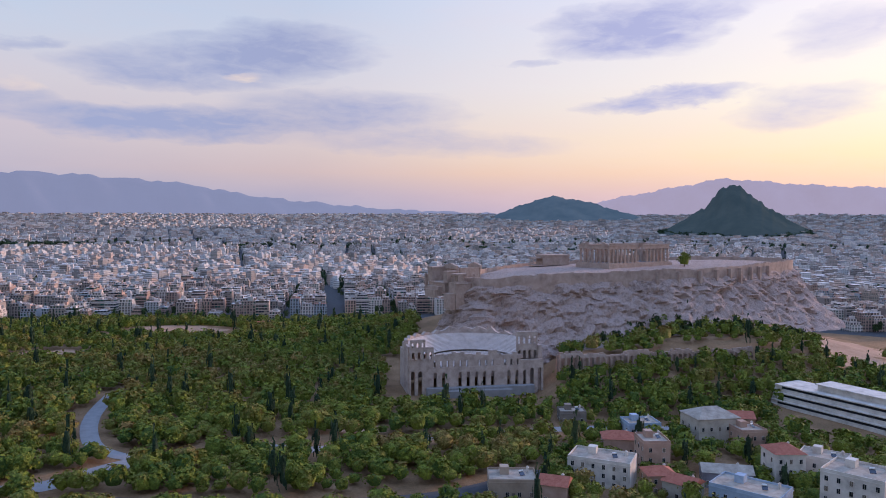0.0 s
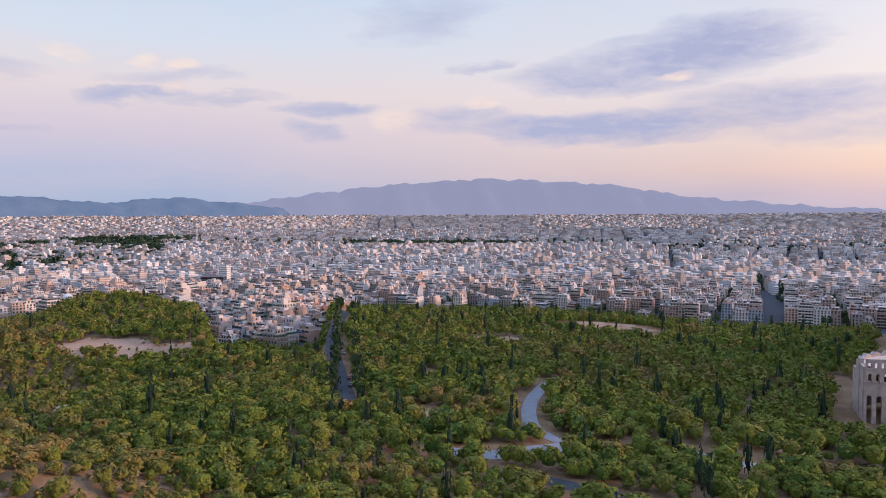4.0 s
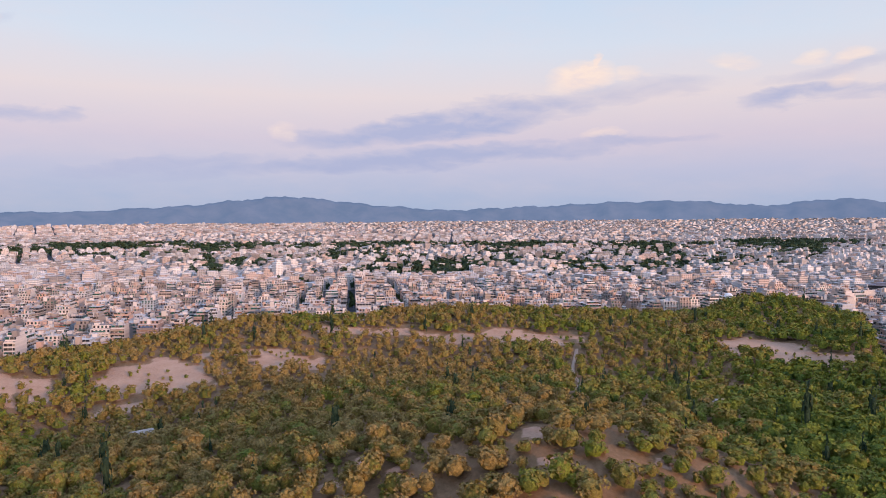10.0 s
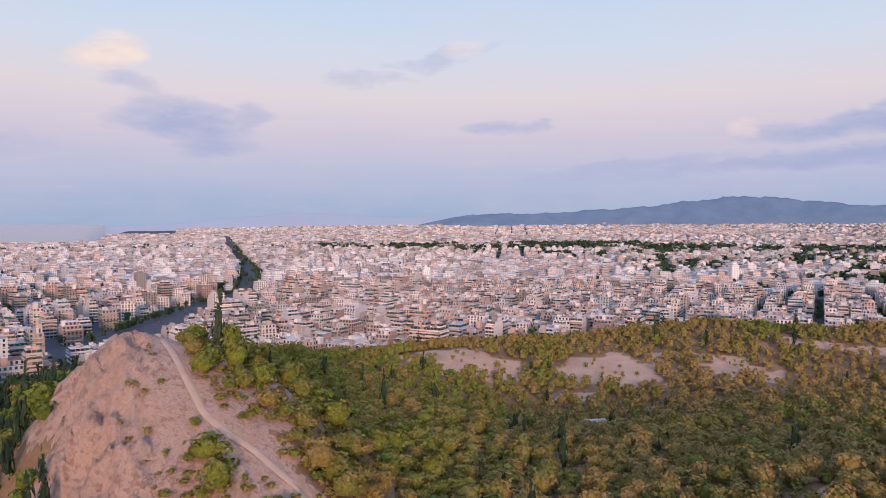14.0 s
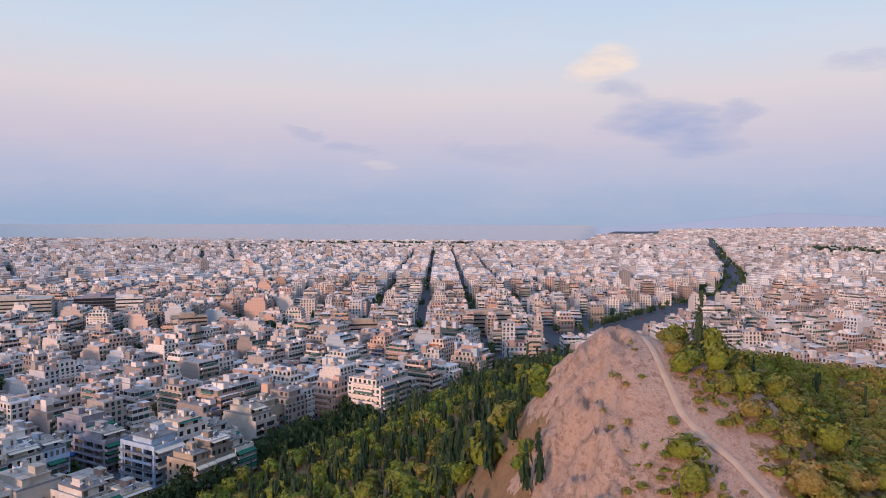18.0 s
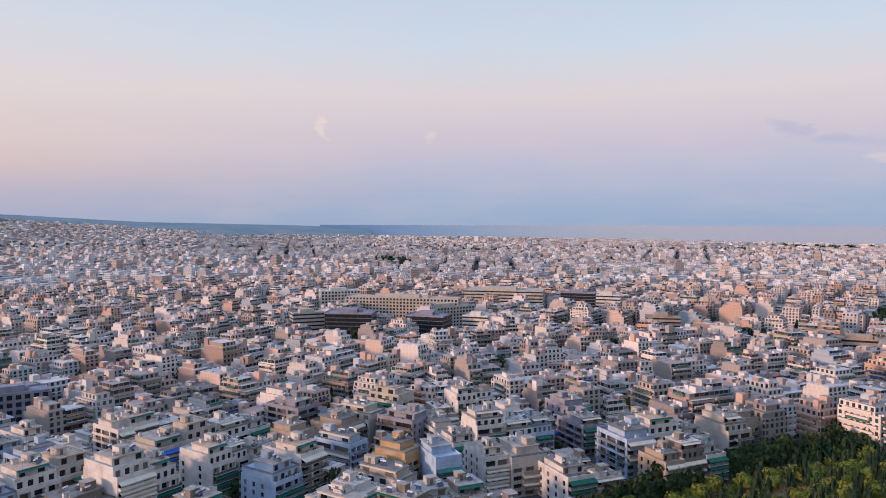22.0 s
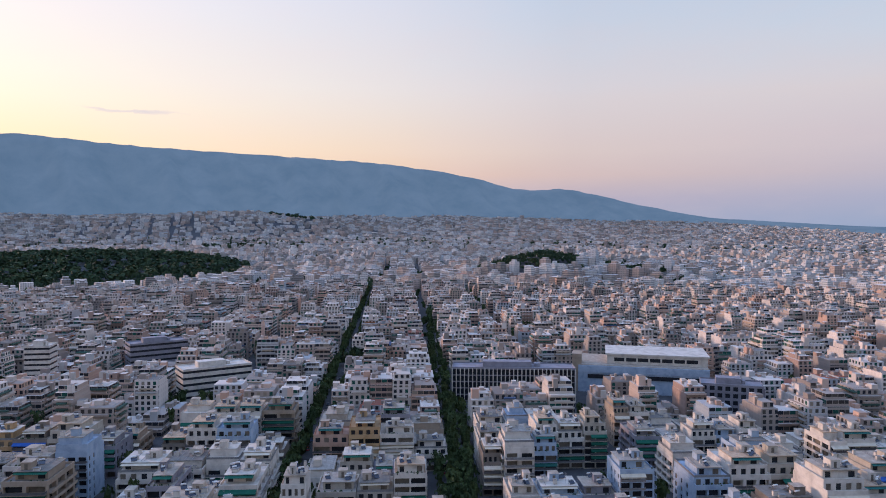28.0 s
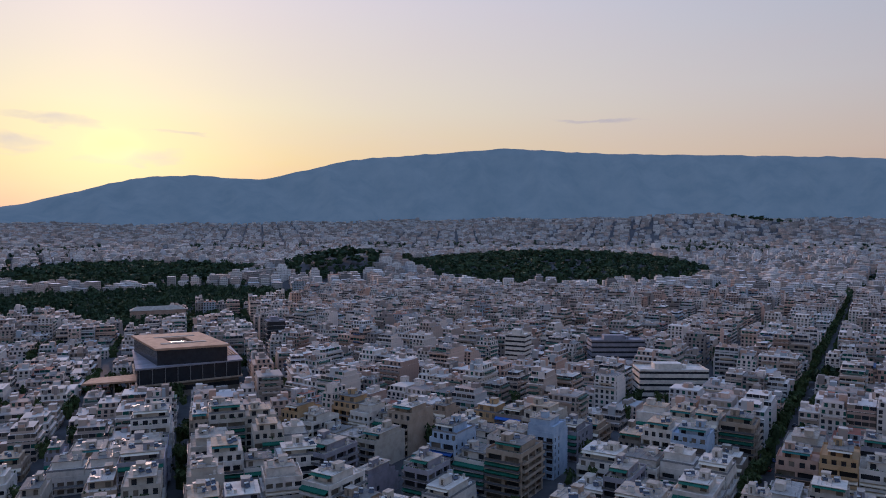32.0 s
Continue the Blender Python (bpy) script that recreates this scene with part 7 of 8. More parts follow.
def make_theatre():
    """The stone theatre: a tall ruined front with arches, side wings and a half-round bank of seats behind."""
    a, b = at(-3.4, 367), at(8.5, 386)
    ang = math.atan2(b.y - a.y, b.x - a.x)
    mid = (a + b) / 2
    z = 25.5
    e = thing("stone_theatre", Matrix.Translation((mid.x, mid.y, z)) @ Matrix.Rotation(ang, 4, "Z") @ Matrix.Scale(0.88, 4), "ruined Roman stone theatre with an arched front and marble seats", "theatre")
    # front, three tiers with ragged tops
    part("front_wall", arcade(Geo(), -32, 32, -9, 8, 2.2, 13, 2.0, 4.0, skip=(0, 3, 9)), [M["theatre_stone"]], e)
    part("upper_front", arcade(Geo(), -27, 27, 8, 14.2, 1.8, 14, 1.2, 11.2, skip=(6, 10)), [M["theatre_stone"]], e)
    rs = np.random.RandomState(8)
    g = Geo()
    for k in range(22):
        x = -27 + 54 * k / 22
        g.box(x, x + 54 / 22, -0.9, 0.9, 14.2, 14.2 + abs(rs.normal(0.4, 0.9)) + (2.8 if k in (14, 15) else 0))
    part("ragged_top", g, [M["theatre_stone"]], e)
    part("wing", arcade(Geo(), -40, -27, -9, 13, 2.4, 3, 2.4, 5.0), [M["theatre_stone"]], e)
    part("wing", arcade(arcade(Geo(), -40, -26, 13, 20, 2.0, 4, 1.7, 16.5), -40, -31, 20, 24.5, 1.8, 3, 1.6, 22), [M["theatre_stone"]], e, loc=(0, 3, 0), rot=0.12)
    part("wing", arcade(Geo(), 27, 41, -9, 11, 2.4, 3, 2.2, 5.0), [M["theatre_stone"]], e)
    part("wing", arcade(arcade(Geo(), 26, 39, 11, 19.5, 2.2, 4, 1.8, 15), 26, 39, 19.5, 27, 2.0, 4, 1.9, 23.5), [M["theatre_stone"]], e, loc=(0, 5, 0))
    part("side_wall", Geo().box(-40.5, -38.5, 1, 24, -9, 20).box(-40.5, -38.5, 24, 34, -9, 15), [M["theatre_stone"]], e)
    part("side_wall", Geo().box(38.5, 40.5, 1, 24, -9, 19).box(38.5, 40.5, 24, 34, -9, 14), [M["theatre_stone"]], e)
    part("forecourt", Geo().box(-30, 34, -6, -1.5, -9, -3.4).box(-22, 20, -9, -6, -9, -4.6), [M["paving"]], e)
    part("inner_front", Geo().box(-27, 27, 6.5, 8, 0, 4.5), [M["theatre_stone"]], e)
    # seats
    steps, seg = 30, 36
    g = Geo()
    for s in range(steps):
        r0, r1 = 11 + s * 0.92, 11 + (s + 1) * 0.92
        h = 1.2 + s * 0.62 + (0.9 if s > 15 else 0)
        for k in range(seg):
            t0, t1 = math.pi * k / seg, math.pi * (k + 1) / seg
            p = [(r * math.cos(t), 11 + r * math.sin(t)) for r, t in ((r0, t0), (r1, t0), (r1, t1), (r0, t1))]
            hb = h - 0.62 if s else 0
            g.add([(*p[0], h), (*p[1], h), (*p[2], h), (*p[3], h), (*p[0], hb), (*p[3], hb)], [(0, 1, 2, 3), (5, 4, 0, 3)])
    part("seat_bank", g, [M["seat"]], e, "pale marble seats in a half circle")
    g = Geo()
    vs = []
    for k in range(41):
        t = math.pi * k / 40
        h = 21.5 + 1.2 * math.sin(k * 2.1) + (2.0 if 12 < k < 24 else 0)
        for rr, zz in ((41, -6), (41, h), (38.8, h), (38.8, -6)):
            vs.append((rr * math.cos(t), 11 + rr * math.sin(t), zz))
    g.add(vs, [(4 * k + a, 4 * k + 4 + a, 4 * k + 4 + (a + 1) % 4, 4 * k + (a + 1) % 4) for k in range(40) for a in range(3)] + [(0, 1, 2, 3), (163, 162, 161, 160)])
    part("back_wall", g, [M["theatre_stone"]], e)
    part("orchestra", Geo().prism([(10.9 * math.cos(math.pi * k / 16), 11 + 10.9 * math.sin(math.pi * k / 16)) for k in range(17)], 0.4, 0.9), [M["paving"]], e)
    # long arcade beside the theatre
    a, b = at(9.2, 392), at(23.2, 456)
    ang = math.atan2(b.y - a.y, b.x - a.x)
    L = (b - a).length
    e = thing("arcade_ruin", Matrix.Translation((a.x, a.y, 30.2)) @ Matrix.Rotation(ang, 4, "Z"), "long ruined arcade wall of low stone arches", "ruin")
    rs = np.random.RandomState(17)
    for k in range(9):
        x0, x1 = L * k / 9 + 0.05, L * (k + 1) / 9
        top = 6.6 - 1.6 * (k % 4 == 2) - 0.9 * (k % 3 == 1) - 0.22 * k
        part("arcade_bay", arcade(Geo(), x0, x1, -9, top, 1.6, 4, 2.5, 3.0 - 0.15 * k, skip=(1,) if k % 4 == 3 else ()), [M["theatre_stone"] if k < 2 else M["ruin"]], e)
        g = Geo()
        for q in range(4):
            u = x0 + (x1 - x0) * q / 4
            g.box(u, u + (x1 - x0) / 4 * rs.uniform(0.5, 1), -0.6, 0.6, top, top + rs.uniform(0.1, 1.1))
            g.box(u - 0.4, u + 0.4, -1.7, -0.8, -9, top - rs.uniform(0.8, 2.2))
        part("worn_crest", g, [M["ruin"]], e)
        part("back_wall", Geo().box(x0, x1, 3.2, 4.4, -9, top - rs.uniform(0.2, 1.6)), [M["ruin"]], e)


M["theatre_stone"] = plain("pale_theatre_stone", [(0.22, 0.165, 0.135), (0.42, 0.33, 0.275), (0.54, 0.44, 0.375)], 0.3, 9, bump=0.25)
M["seat"] = plain("marble_seats", [(0.42, 0.35, 0.31), (0.58, 0.5, 0.45), (0.66, 0.58, 0.53)], 0.3, 5)
make_theatre()

# ---------------- houses below the citadel ----------------


def house(az, r, w, d, h, turn, wall, roof, label, floors=2, name="house", z=None, flat_extra=True):
    p = put(az, r) if z is None else at(az, r, z)
    e = thing(name, p_matrix(p, az, turn), label, "house", "old houses under the citadel")
    hw, hd = w / 2, d / 2
    part("outer_wall", Geo().box(-hw, hw, -hd, hd, -5, h).box(-hw - 0.15, hw + 0.15, -hd - 0.15, hd + 0.15, h - 0.5, h - 0.2), [WALL[wall]], e)
    if roof == "flat":
        part("parapet", Geo().parapet(-hw, hw, -hd, hd, h, h + 0.8), [WALL[wall]], e)
        part("roof", Geo().box(-hw + 0.22, hw - 0.22, -hd + 0.22, hd - 0.22, h, h + 0.1), [M["terrace"]], e)
        if flat_extra:
            part("stair_house", Geo().box(-hw * 0.5, -hw * 0.5 + 3, hd * 0.1, hd * 0.1 + 3.4, h + 0.1, h + 2.6), [WALL[wall]], e)
            part("water_heater", SH["heater"], [], e, loc=(hw * 0.4, 0, h + 0.1), rot=0.5)
            part("chimney", SH["chimney"], [], e, loc=(hw * 0.7, hd * 0.6, h + 0.1))
    else:
        mat = M["tiles"] if roof in ("gable", "hip") else M["terrace"]
        part("roof", Geo().gable(-hw, hw, -hd, hd, h, min(w, d) * 0.24, 0.5, min(w, d) * 0.45 if roof in ("hip", "pale_hip") else 0.0), [mat], e)
        part("chimney", SH["chimney"], [], e, loc=(hw * 0.5, hd * 0.35, h + 0.3))
    k = max(2, int(w / 3.4))
    for fl in range(floors):
        zz = 0.9 + fl * (h - 0.6) / floors
        for i in range(k):
            part("window", SH["window" if (i + fl) % 3 else "shut"], [], e, loc=(-hw + w * (i + 0.5) / k, -hd - 0.04, zz)).scale = (0.7, 1, 0.8)
        for i in range(max(2, int(d / 4))):
            part("window", SH["window" if (i + fl) % 2 else "shut"], [], e, loc=(-hw - 0.04, -hd + d * (i + 0.5) / max(2, int(d / 4)), zz), rot=-math.pi / 2).scale = (0.7, 1, 0.8)
    part("door", Geo().box(-0.55, 0.55, -hd - 0.1, -hd + 0.02, 0, 2.2), [M["shutter"]], e)
    return e


def p_matrix(p, az, turn):
    """A pose at p whose front (-y) looks back along the azimuth, turned by some degrees."""
    return Matrix.Translation(p) @ Matrix.Rotation(radians(-az + turn), 4, "Z")


def make_houses():
    for q in HOUSES:
        house(*q[:9], floors=q[9])
    house(-298.4, 880, 58, 17, 13, 4, 5, "pale_hip", "long pinkish stone building beside the park trees", floors=2, name="civic_building", z=0.0)
    # long modern block
    p = put(30, 392)
    e = thing("modern_building", p_matrix(p, 30, -32), "long pale modern building with window bands and planted roof terraces", "building")
    for fl in range(3):
        s = fl * 1.6
        st = part("storey", Geo().box(-40, 44 - s, -10 + s, 12, fl * 3.6 - (5 if fl == 0 else 0), fl * 3.6 + 1.7).box(-40, 44 - s, -9.4 + s, 12, fl * 3.6 + 1.7, fl * 3.6 + 3.1).box(-40, 44 - s, -10 + s, 12, fl * 3.6 + 3.1, fl * 3.6 + 3.6), [WALL[0]], e)
        part("window_band", Geo().box(-36, 42 - s, -9.5 + s, -9.35 + s, fl * 3.6 + 1.8, fl * 3.6 + 2.9), [M["glass"]], st)
    part("roof_house", Geo().box(-20, 20, -1, 10, 10.8, 13.6).box(-21, 21, -2, 11, 13.6, 14.0), [WALL[0]], e)


make_houses()

# ---------------- large single buildings ----------------


def office(name, az, r, w, d, h, turn, style, wall, label, z=None, roof_w=0.5):
    """A large block: storeys with bands, a window grid, fins or a glass skin."""
    p = put(az, r) if z is None else at(az, r, z)
    e = thing(name, p_matrix(p, az, turn), label, "building")
    hw, hd = w / 2, d / 2
    n = max(2, int(h / 3.3))
    fh = h / n
    W = WALL[wall] if isinstance(wall, int) else wall
    skin = M["glass"] if style in ("glass", "fins") else W
    part("body", Geo().box(-hw + 0.4, hw - 0.4, -hd + 0.4, hd - 0.4, -5, h), [skin], e)
    part("roof", Geo().box(-hw, hw, -hd, hd, h, h + 0.5).parapet(-hw, hw, -hd, hd, h + 0.5, h + 1.3), [W], e)
    part("roof_house", Geo().box(-hw * roof_w, hw * roof_w * 0.6, -hd * 0.4, hd * 0.5, h + 0.5, h + 3.8).box(hw * roof_w * 0.7, hw * roof_w * 0.9, -hd * 0.2, hd * 0.4, h + 0.5, h + 2.6), [W], e)
    if style == "fins":
        k = int(w / 2.4)
        fin = Geo().box(-0.28, 0.28, -0.9, 0.1, 0, h + 0.5).mesh("fin", [WALL[0]])
        for i in range(k + 1):
            part("fin", fin, [], e, loc=(-hw + w * i / k, -hd, 0))
        for fl in range(n):
            part("floor_band", Geo().box(-hw, hw, -hd - 0.05, -hd + 0.4, fl * fh, fl * fh + 0.5), [WALL[2]], e)
        part("end_wall", Geo().box(-hw - 0.2, -hw + 0.4, -hd, hd, -5, h + 0.6), [WALL[2]], e)
        part("end_wall", Geo().box(hw - 0.4, hw + 0.2, -hd, hd, -5, h + 0.6), [WALL[2]], e)
    else:
        for fl in range(n):
            z0 = fl * fh
            if style == "bands":
                part("floor_band", Geo().box(-hw, hw, -hd, hd, z0, z0 + fh * 0.6), [W], e)
                part("window_band", Geo().box(-hw + 0.3, hw - 0.3, -hd + 0.3, hd - 0.3, z0 + fh * 0.6, z0 + fh), [M["glass"]], e)
            elif style == "glass":
                part("floor_band", Geo().box(-hw + 0.25, hw - 0.25, -hd + 0.25, hd - 0.25, z0, z0 + 0.45), [M["rail"]], e)
            else:
                g = Geo()
                for s, ww, dd in ((0, w, hd), (1, d, hw)):
                    k = int(ww / 3.6)
                    for i in range(k + 1):
                        x = -ww / 2 + ww * i / k
                        if s == 0:
                            g.box(x - 0.75, x + 0.75, -hd - 0.1, -hd + 0.5, z0, z0 + fh)
                        else:
                            g.box(-hw - 0.1, -hw + 0.5, x - 0.5, x + 0.5, z0, z0 + fh).box(hw - 0.5, hw + 0.1, x - 0.5, x + 0.5, z0, z0 + fh)
                g.box(-hw, hw, -hd, hd, z0, z0 + 1.4)
                part("storey", g, [W], e)
                part("window_band", Geo().box(-hw + 0.3, hw - 0.3, -hd + 0.3, hd - 0.3, z0 + 1.4, z0 + fh), [M["glass"]], e)
    return e


def make_offices():
    blue = WALL[4]
    # long blue and white hall, three stepped bands
    p = put(-226.6, 492)
    e = thing("hall_building", p_matrix(p, -226.6, 3), "long pale blue and white stepped hall with dark window bands", "building")
    part("base", Geo().box(-40, 40, -20, 22, -5, 17).box(-40, 40, -20.4, -20, 12.5, 17), [blue], e)
    part("window_band", Geo().box(-34, 38, -20.5, -20.35, 9.0, 11.6), [M["glass"]], e)
    part("upper_hall", Geo().box(-22, 40, -12, 20, 17, 23).box(-23, 41, -13, 21, 23, 24), [WALL[0]], e)
    part("window_band", Geo().box(-18, 34, -12.15, -11.95, 19, 21.3), [M["glass"]], e)
    for k in range(7):
        part("pier", Geo().box(-18 + 52 * k / 7 - 0.5, -18 + 52 * k / 7 + 0.5, -12.3, -12, 18.6, 21.8), [WALL[0]], e)
    part("roof", Geo().box(-39.5, 39.5, -19.5, 21.5, 17, 17.4), [M["terrace"]], e)
    part("stair_tower", Geo().box(-44, -38, -19, -6, -5, 24), [WALL[3]], e)
    office("ribbed_building", -236.4, 446, 74, 17, 19.5, 3, "fins", 2, "grey building with tall white fins over dark glass")
    office("grid_building", -220.2, 430, 32, 16, 19, 4, "grid", 2, "grey block with a grid of window bays")
    office("dark_glass_building", -196.6, 680, 44, 30, 22, -12, "glass", 2, "dark glass block behind trees")
    office("hotel_building", -192.5, 760, 120, 20, 27, -16, "grid", 1, "long cream hotel block with a honeycomb of window bays")
    office("hotel_wing", -189.2, 735, 60, 18, 20, 32, "grid", 1, "cream terraced hotel wing with window bays")
    office("banded_building", -184.5, 860, 92, 36, 26, -8, "bands", 1, "long beige building with rounded rows of window bands")
    office("glass_office", -190.5, 655, 36, 26, 22, -20, "glass", 2, "blue-green glass office with a flat cream roof")
    office("office_building", -186.6, 660, 24, 20, 21, -18, "bands", 0, "white office with dark glass corners")
    office("office_building", -184.2, 680, 26, 18, 19, -18, "grid", 0, "white framed office block with dark glazing")
    office("office_building", -200.0, 690, 30, 16, 21, 12, "bands", 1, "cream slab block with window bands")
    office("office_building", -197.5, 830, 44, 18, 28, 10, "grid", 0, "tall white slab with window rows")
    office("office_building", -178.8, 860, 40, 20, 24, -5, "glass", 2, "dark blue glass offices on the avenue")
    office("office_building", -176.5, 820, 26, 18, 26, -5, "bands", 0, "white office tower with window bands")
    office("office_building", -159.3, 650, 46, 16, 16, 6, "bands", 3, "long low brown office with window bands")
    office("office_building", -150.2, 690, 56, 18, 19, 8, "bands", 3, "long beige office block at the foot of the hill")
    office("office_building", -172.5, 690, 30, 16, 20, 8, "bands", 3, "beige office block with dark window bands")
    office("glass_office", -46.5, 1160, 60, 30, 20, 10, "glass", 2, "dark blue glass building beyond the old quarter")
    office("glass_office", -50.5, 1150, 34, 26, 22, -10, "glass", 2, "dark glass building with purple reflections")
    office("office_building", -263.5, 560, 40, 16, 22, 14, "bands", 2, "grey banded office among the houses")
    office("office_building", -271, 520, 15, 14, 30, -20, "bands", 0, "tall white apartment tower with side balconies")
    office("office_building", -259.5, 470, 42, 18, 19, 16, "bands", 0, "white banded block with roof terraces")
    office("office_building", -290, 640, 16, 14, 26, 10, "glass", 2, "dark glass tower among apartment houses")


make_offices()


def make_museum():
    """The glass museum: stacked slabs, the top one turned, with a pale metal roof."""
    p = put(-296.6, 512)
    e = thing("museum_building", p_matrix(p, -296.6, 8) @ Matrix.Diagonal((1, 1, 1.22, 1)), "modern museum with stacked dark glass floors and a pale turned top", "museum")
    pale = plain("pale_metal_roof", [srgb("8f6f58"), srgb("b38d72"), srgb("c09c82")], 0.2, 4, rough=0.85, spec=0.1)
    conc = WALL[7]
    b = part("base", Geo().prism([(-30, -30), (30, -26), (34, 44), (-26, 40)], -5, 7.5), [conc], e)
    part("glass_band", Geo().prism([(-30.3, -30.3), (30.3, -26.3), (34.3, 44.3), (-26.3, 40.3)], 3.2, 5.6), [M["glass"]], b)
    part("middle_floor", Geo().prism([(-32, -33), (31, -28), (36, 46), (-28, 42)], 8.3, 16.0), [M["glass"]], e)
    part("edge", Geo().prism([(-33, -34), (32, -29), (37, 47), (-29, 43)], 7.5, 8.3), [WALL[3]], e)
    part("terrace_roof", Geo().prism([(-33, -34), (32, -29), (37, 47), (-29, 43)], 16.0, 16.8), [WALL[2]], e)
    for k in range(9):
        part("glass_fin", Geo().box(-31 + k * 7.5, -30.7 + k * 7.5, -33.6 + k * 0.6, -33.0 + k * 0.6, 8.3, 16), [M["rail"]], e)
    top = [(-20, -28), (22, -30), (14, 34), (-28, 36)]
    part("gallery", Geo().prism(top, 16.8, 24.5), [M["glass"]], e)
    big = [(q[0] * 1.06, q[1] * 1.04) for q in top]
    inner = [(-9, -6), (5, -7), (2, 13), (-12, 14)]
    g = Geo()
    for i in range(4):
        j = (i + 1) % 4
        g.add([(*big[i], 25.6), (*big[j], 25.6), (*inner[j], 25.6), (*inner[i], 25.6), (*big[i], 24.5), (*big[j], 24.5), (*inner[i], 24.0), (*inner[j], 24.0)], [(0, 1, 2, 3), (4, 5, 1, 0), (3, 2, 7, 6)])
    part("roof", g, [pale], e, "pale copper-toned metal roof")
    part("skylight", Geo().prism(inner, 24.0, 24.3), [M["glass"]], e)
    part("roof_frame", Geo().box(-16, 12, -13, -9.5, 25.6, 25.9).box(-17, 9, 17, 20, 25.6, 25.9), [M["terrace"]], e)
    for k in range(6):
        part("roof_louver", Geo().box(22 + k * 1.9, 23.0 + k * 1.9, -12, 34, 16.8, 17.3), [pale], e)
    part("canopy", Geo().prism([(-62, -16), (-30, -20), (-30, 2), (-56, 0)], 8.0, 8.9), [pale], e, "pale lit canopy over the entrance")
    for x, y in ((-56, -13), (-44, -15), (-35, -3), (-50, -3)):
        part("pillar", Geo().cyl(x, y, -4, 8, 0.5, 0.5, 8), [conc], e)
    # observatory
    p = put(-60.3, 738)
    e = thing("observatory", p_matrix(p, -60.3, 10), "small white domed observatory on a wooded hill", "observatory")
    part("outer_wall", Geo().box(-9, 9, -5, 5, -4, 6).box(-4.5, 4.5, -9, 9, -4, 6.5), [WALL[0]], e)
    part("drum", Geo().cyl(0, 0, 6, 8.6, 4.3, 4.3, 16), [WALL[0]], e)
    g = Geo()
    for k in range(5):
        a0, a1 = math.pi / 2 * k / 5, math.pi / 2 * (k + 1) / 5
        g.cyl(0, 0, 8.6 + 4.4 * math.sin(a0), 8.6 + 4.4 * math.sin(a1), 4.4 * math.cos(a0), max(0.05, 4.4 * math.cos(a1)), 16)
    part("dome", g, [M["tank"]], e)
    # mast on the rock
    p = put(-141.8, 122)
    e = thing("flagpole", Matrix.Translation(p), "thin metal mast on the bare rock", "mast")
    part("pole", Geo().tube((0, 0, -1), (0, 0, 9), 0.09, 6), [M["metal"]], e)
    part("foot", Geo().box(-0.4, 0.4, -0.4, 0.4, -1, 0.2), [WALL[7]], e)
    # low huts in the park
    for az, r, w in ((-60.6, 330, 9), (-104.5, 330, 9), (-41.5, 690, 22), (-39.5, 650, 14), (-8, 560, 18), (-71, 640, 16), (-74, 660, 18), (-78, 690, 20), (-14.7, 730, 34), (-33, 800, 30), (-12, 640, 12)):
        p = put(az, r)
        e = thing("park_hut", p_matrix(p, az, 20), "low building with a red-brown roof among the trees", "hut")
        part("outer_wall", Geo().box(-w / 2, w / 2, -3.5, 3.5, -2, 3.4), [WALL[3]], e)
        part("roof", Geo().gable(-w / 2, w / 2, -3.5, 3.5, 3.4, 2.2), [M["tiles"] if r > 600 else M["terrace"]], e)


make_museum()

# ---------------- cars ----------------


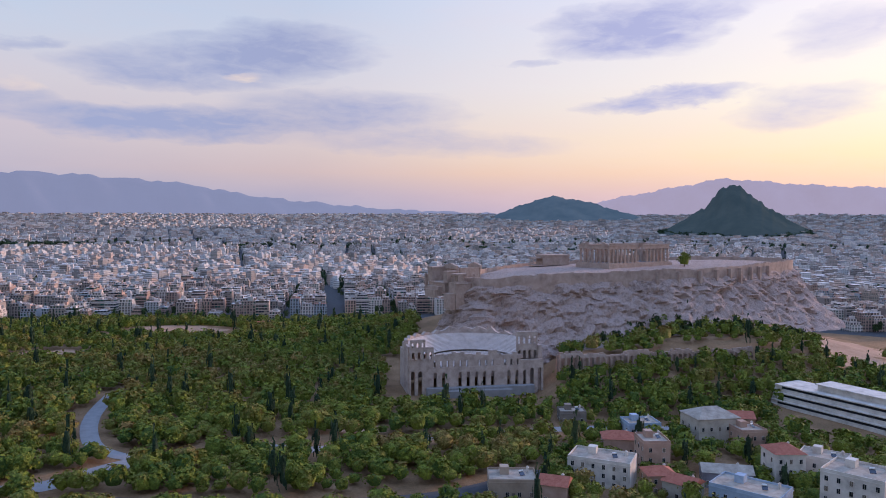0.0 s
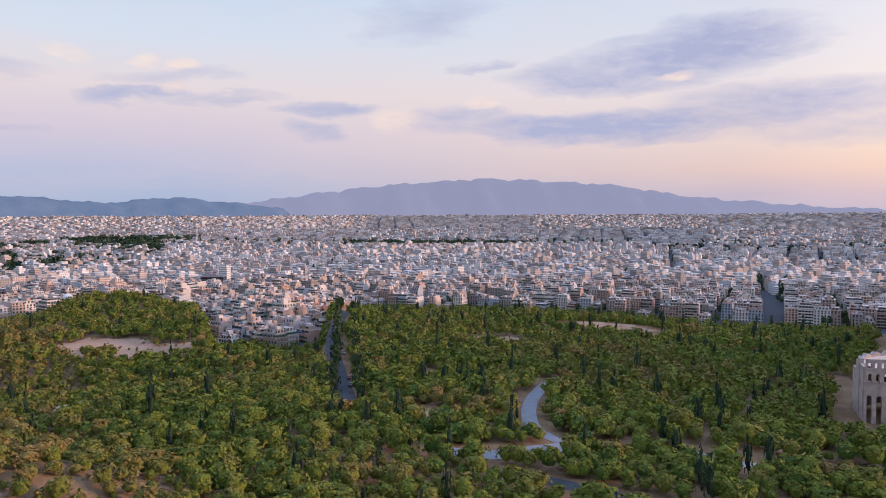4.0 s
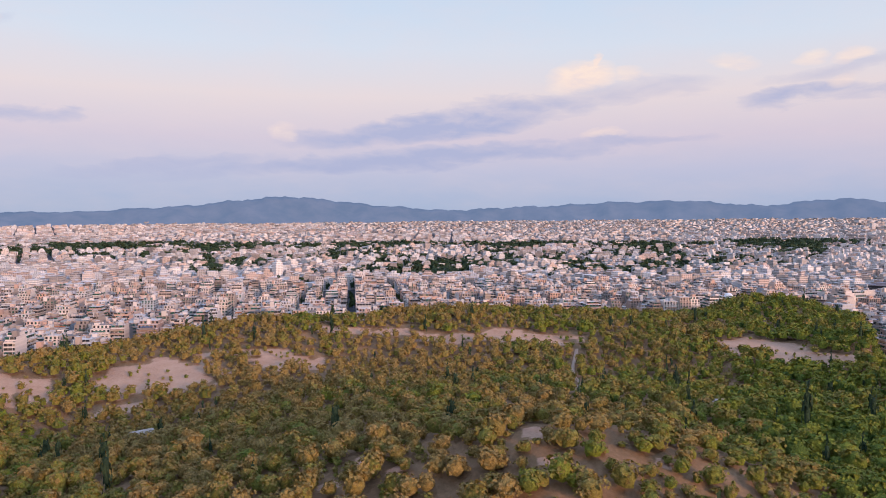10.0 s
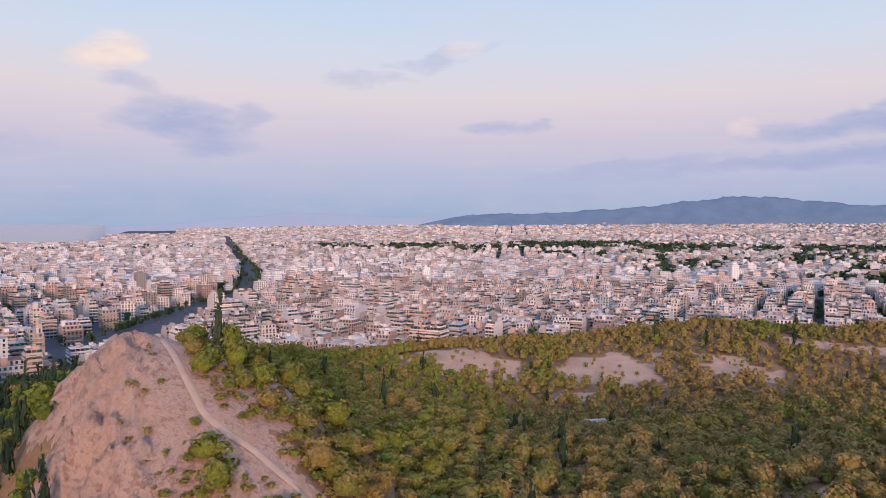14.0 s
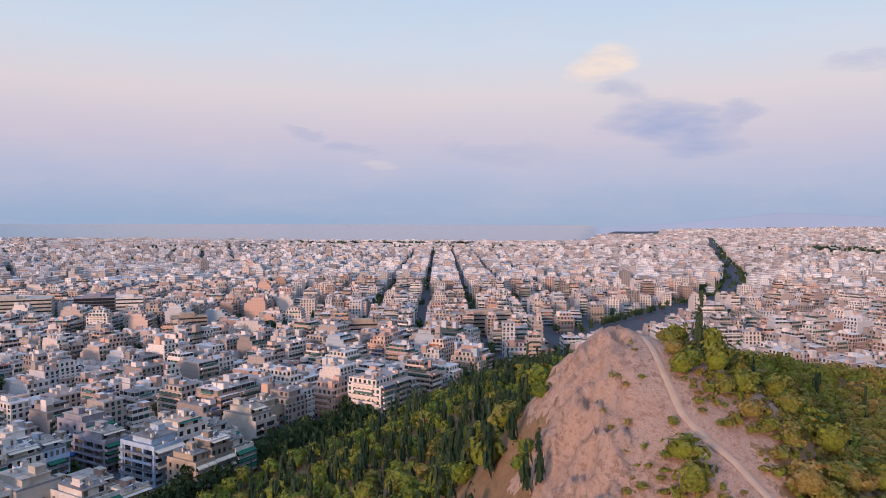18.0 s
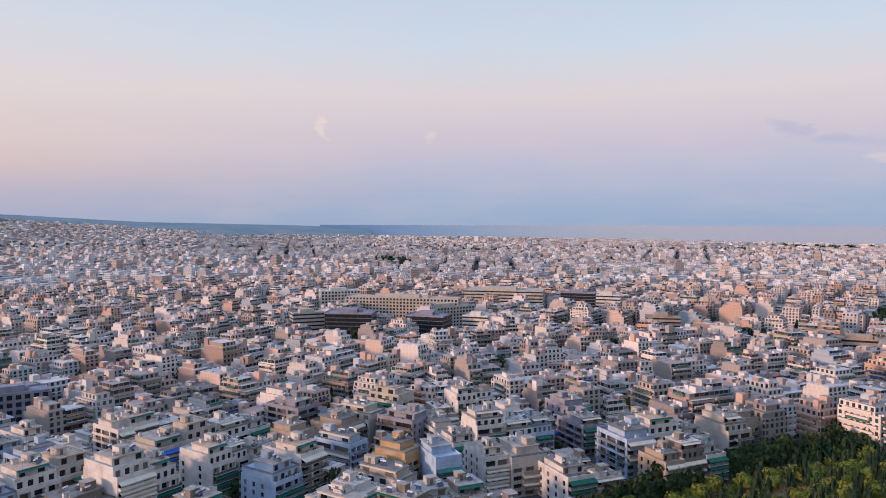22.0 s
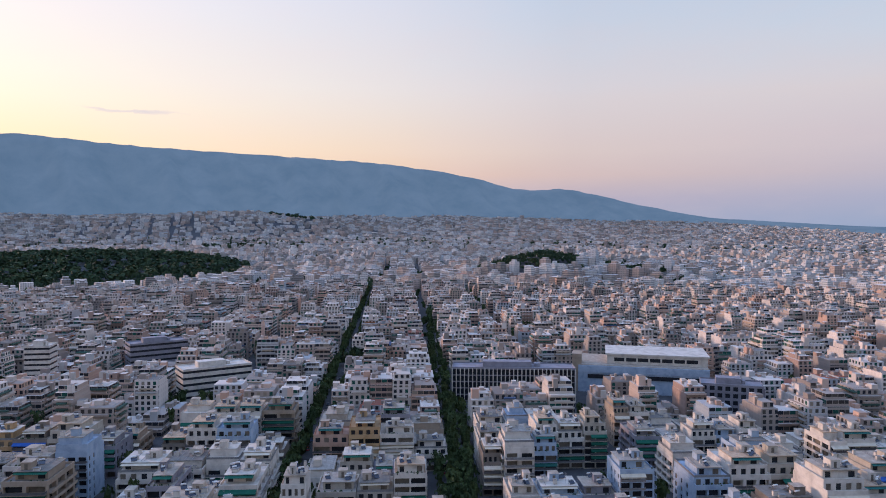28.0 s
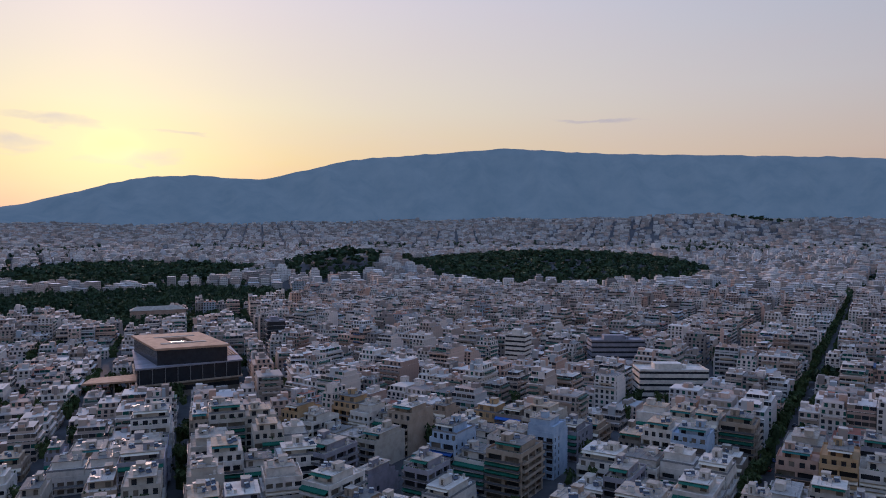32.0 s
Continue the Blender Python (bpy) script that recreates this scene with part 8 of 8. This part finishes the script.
def make_cars():
    rs = np.random.RandomState(5)
    paints = [plain(nm, [c, tuple(min(1, k * 1.15) for k in c)], 0.5, 2, rough=0.35, spec=0.5) for nm, c in (("white_car_paint", (0.6, 0.6, 0.6)), ("grey_car_paint", (0.2, 0.2, 0.21)), ("dark_car_paint", (0.03, 0.03, 0.035)), ("red_car_paint", (0.3, 0.03, 0.03)), ("blue_car_paint", (0.05, 0.1, 0.25)))]
    wheel = Geo().tube((0, -0.1, 0), (0, 0.1, 0), 0.32, 10).mesh("wheel", [M["panel"]])
    pats = []
    for k, p in enumerate(paints):
        body = Geo().add([(-2.1, -0.85, 0.3), (2.1, -0.85, 0.3), (2.1, 0.85, 0.3), (-2.1, 0.85, 0.3), (-2.1, -0.85, 0.8), (2.05, -0.8, 0.75), (2.05, 0.8, 0.75), (-2.1, 0.85, 0.8), (-1.9, -0.8, 0.98), (0.9, -0.8, 0.98), (0.9, 0.8, 0.98), (-1.9, 0.8, 0.98)],
                         [(0, 1, 5, 4), (1, 2, 6, 5), (2, 3, 7, 6), (3, 0, 4, 7), (4, 5, 9, 8), (5, 6, 10, 9), (6, 7, 11, 10), (7, 4, 8, 11), (8, 9, 10, 11), (3, 2, 1, 0)]).mesh("body", [p])
        cabin = Geo().add([(-1.7, -0.75, 0.96), (0.8, -0.75, 0.96), (0.8, 0.75, 0.96), (-1.7, 0.75, 0.96), (-1.3, -0.62, 1.45), (0.2, -0.62, 1.45), (0.2, 0.62, 1.45), (-1.3, 0.62, 1.45)], [(0, 1, 5, 4), (1, 2, 6, 5), (2, 3, 7, 6), (3, 0, 4, 7)]).mesh("cabin", [M["glass"]])
        roof = Geo().box(-1.32, 0.22, -0.64, 0.64, 1.44, 1.5).mesh("roof", [p])
        pats.append((body, cabin, roof))
    words = ["white", "grey", "dark", "red", "blue"]
    spots = []
    for a, b, off, k in ((at(-253.5, 290), at(-248.2, 700), 3.2, 13), (at(-253.5, 290), at(-248.2, 700), -3.2, 12), (at(-241.4, 300), at(-242.4, 640), 2.4, 8), (at(-40.4, 330), at(-41.4, 560), -2.5, 5), (at(-138.5, 780), at(-133.5, 1000), 4, 4), (at(-293.4, 300), at(-292, 430), 1.5, 4)):
        d = (b - a).normalized()
        for i in range(k):
            p = a.lerp(b, (i + rs.uniform(0.1, 0.9)) / k) + Vector((-d.y, d.x, 0)) * off
            spots.append((p, math.atan2(d.y, d.x) + (math.pi if off < 0 else 0)))
    for p, ang in spots:
        k = int(rs.choice([0, 0, 1, 1, 2, 2, 3, 4]))
        z = float(height(p.x, p.y)) + (0.5 if p.length < 700 and p.x < 0 else 0.05)
        e = thing("car", Matrix.Translation((p.x, p.y, z)) @ Matrix.Rotation(ang, 4, "Z"), "small %s car parked along the street" % words[k], "car", "cars on the streets")
        for nm, me in zip(("body", "cabin", "roof"), pats[k]):
            part(nm, me, [], e)
        for sx in (-1.3, 1.3):
            for sy in (-0.82, 0.82):
                part("wheel", wheel, [], e, loc=(sx, sy, 0.32))


make_cars()
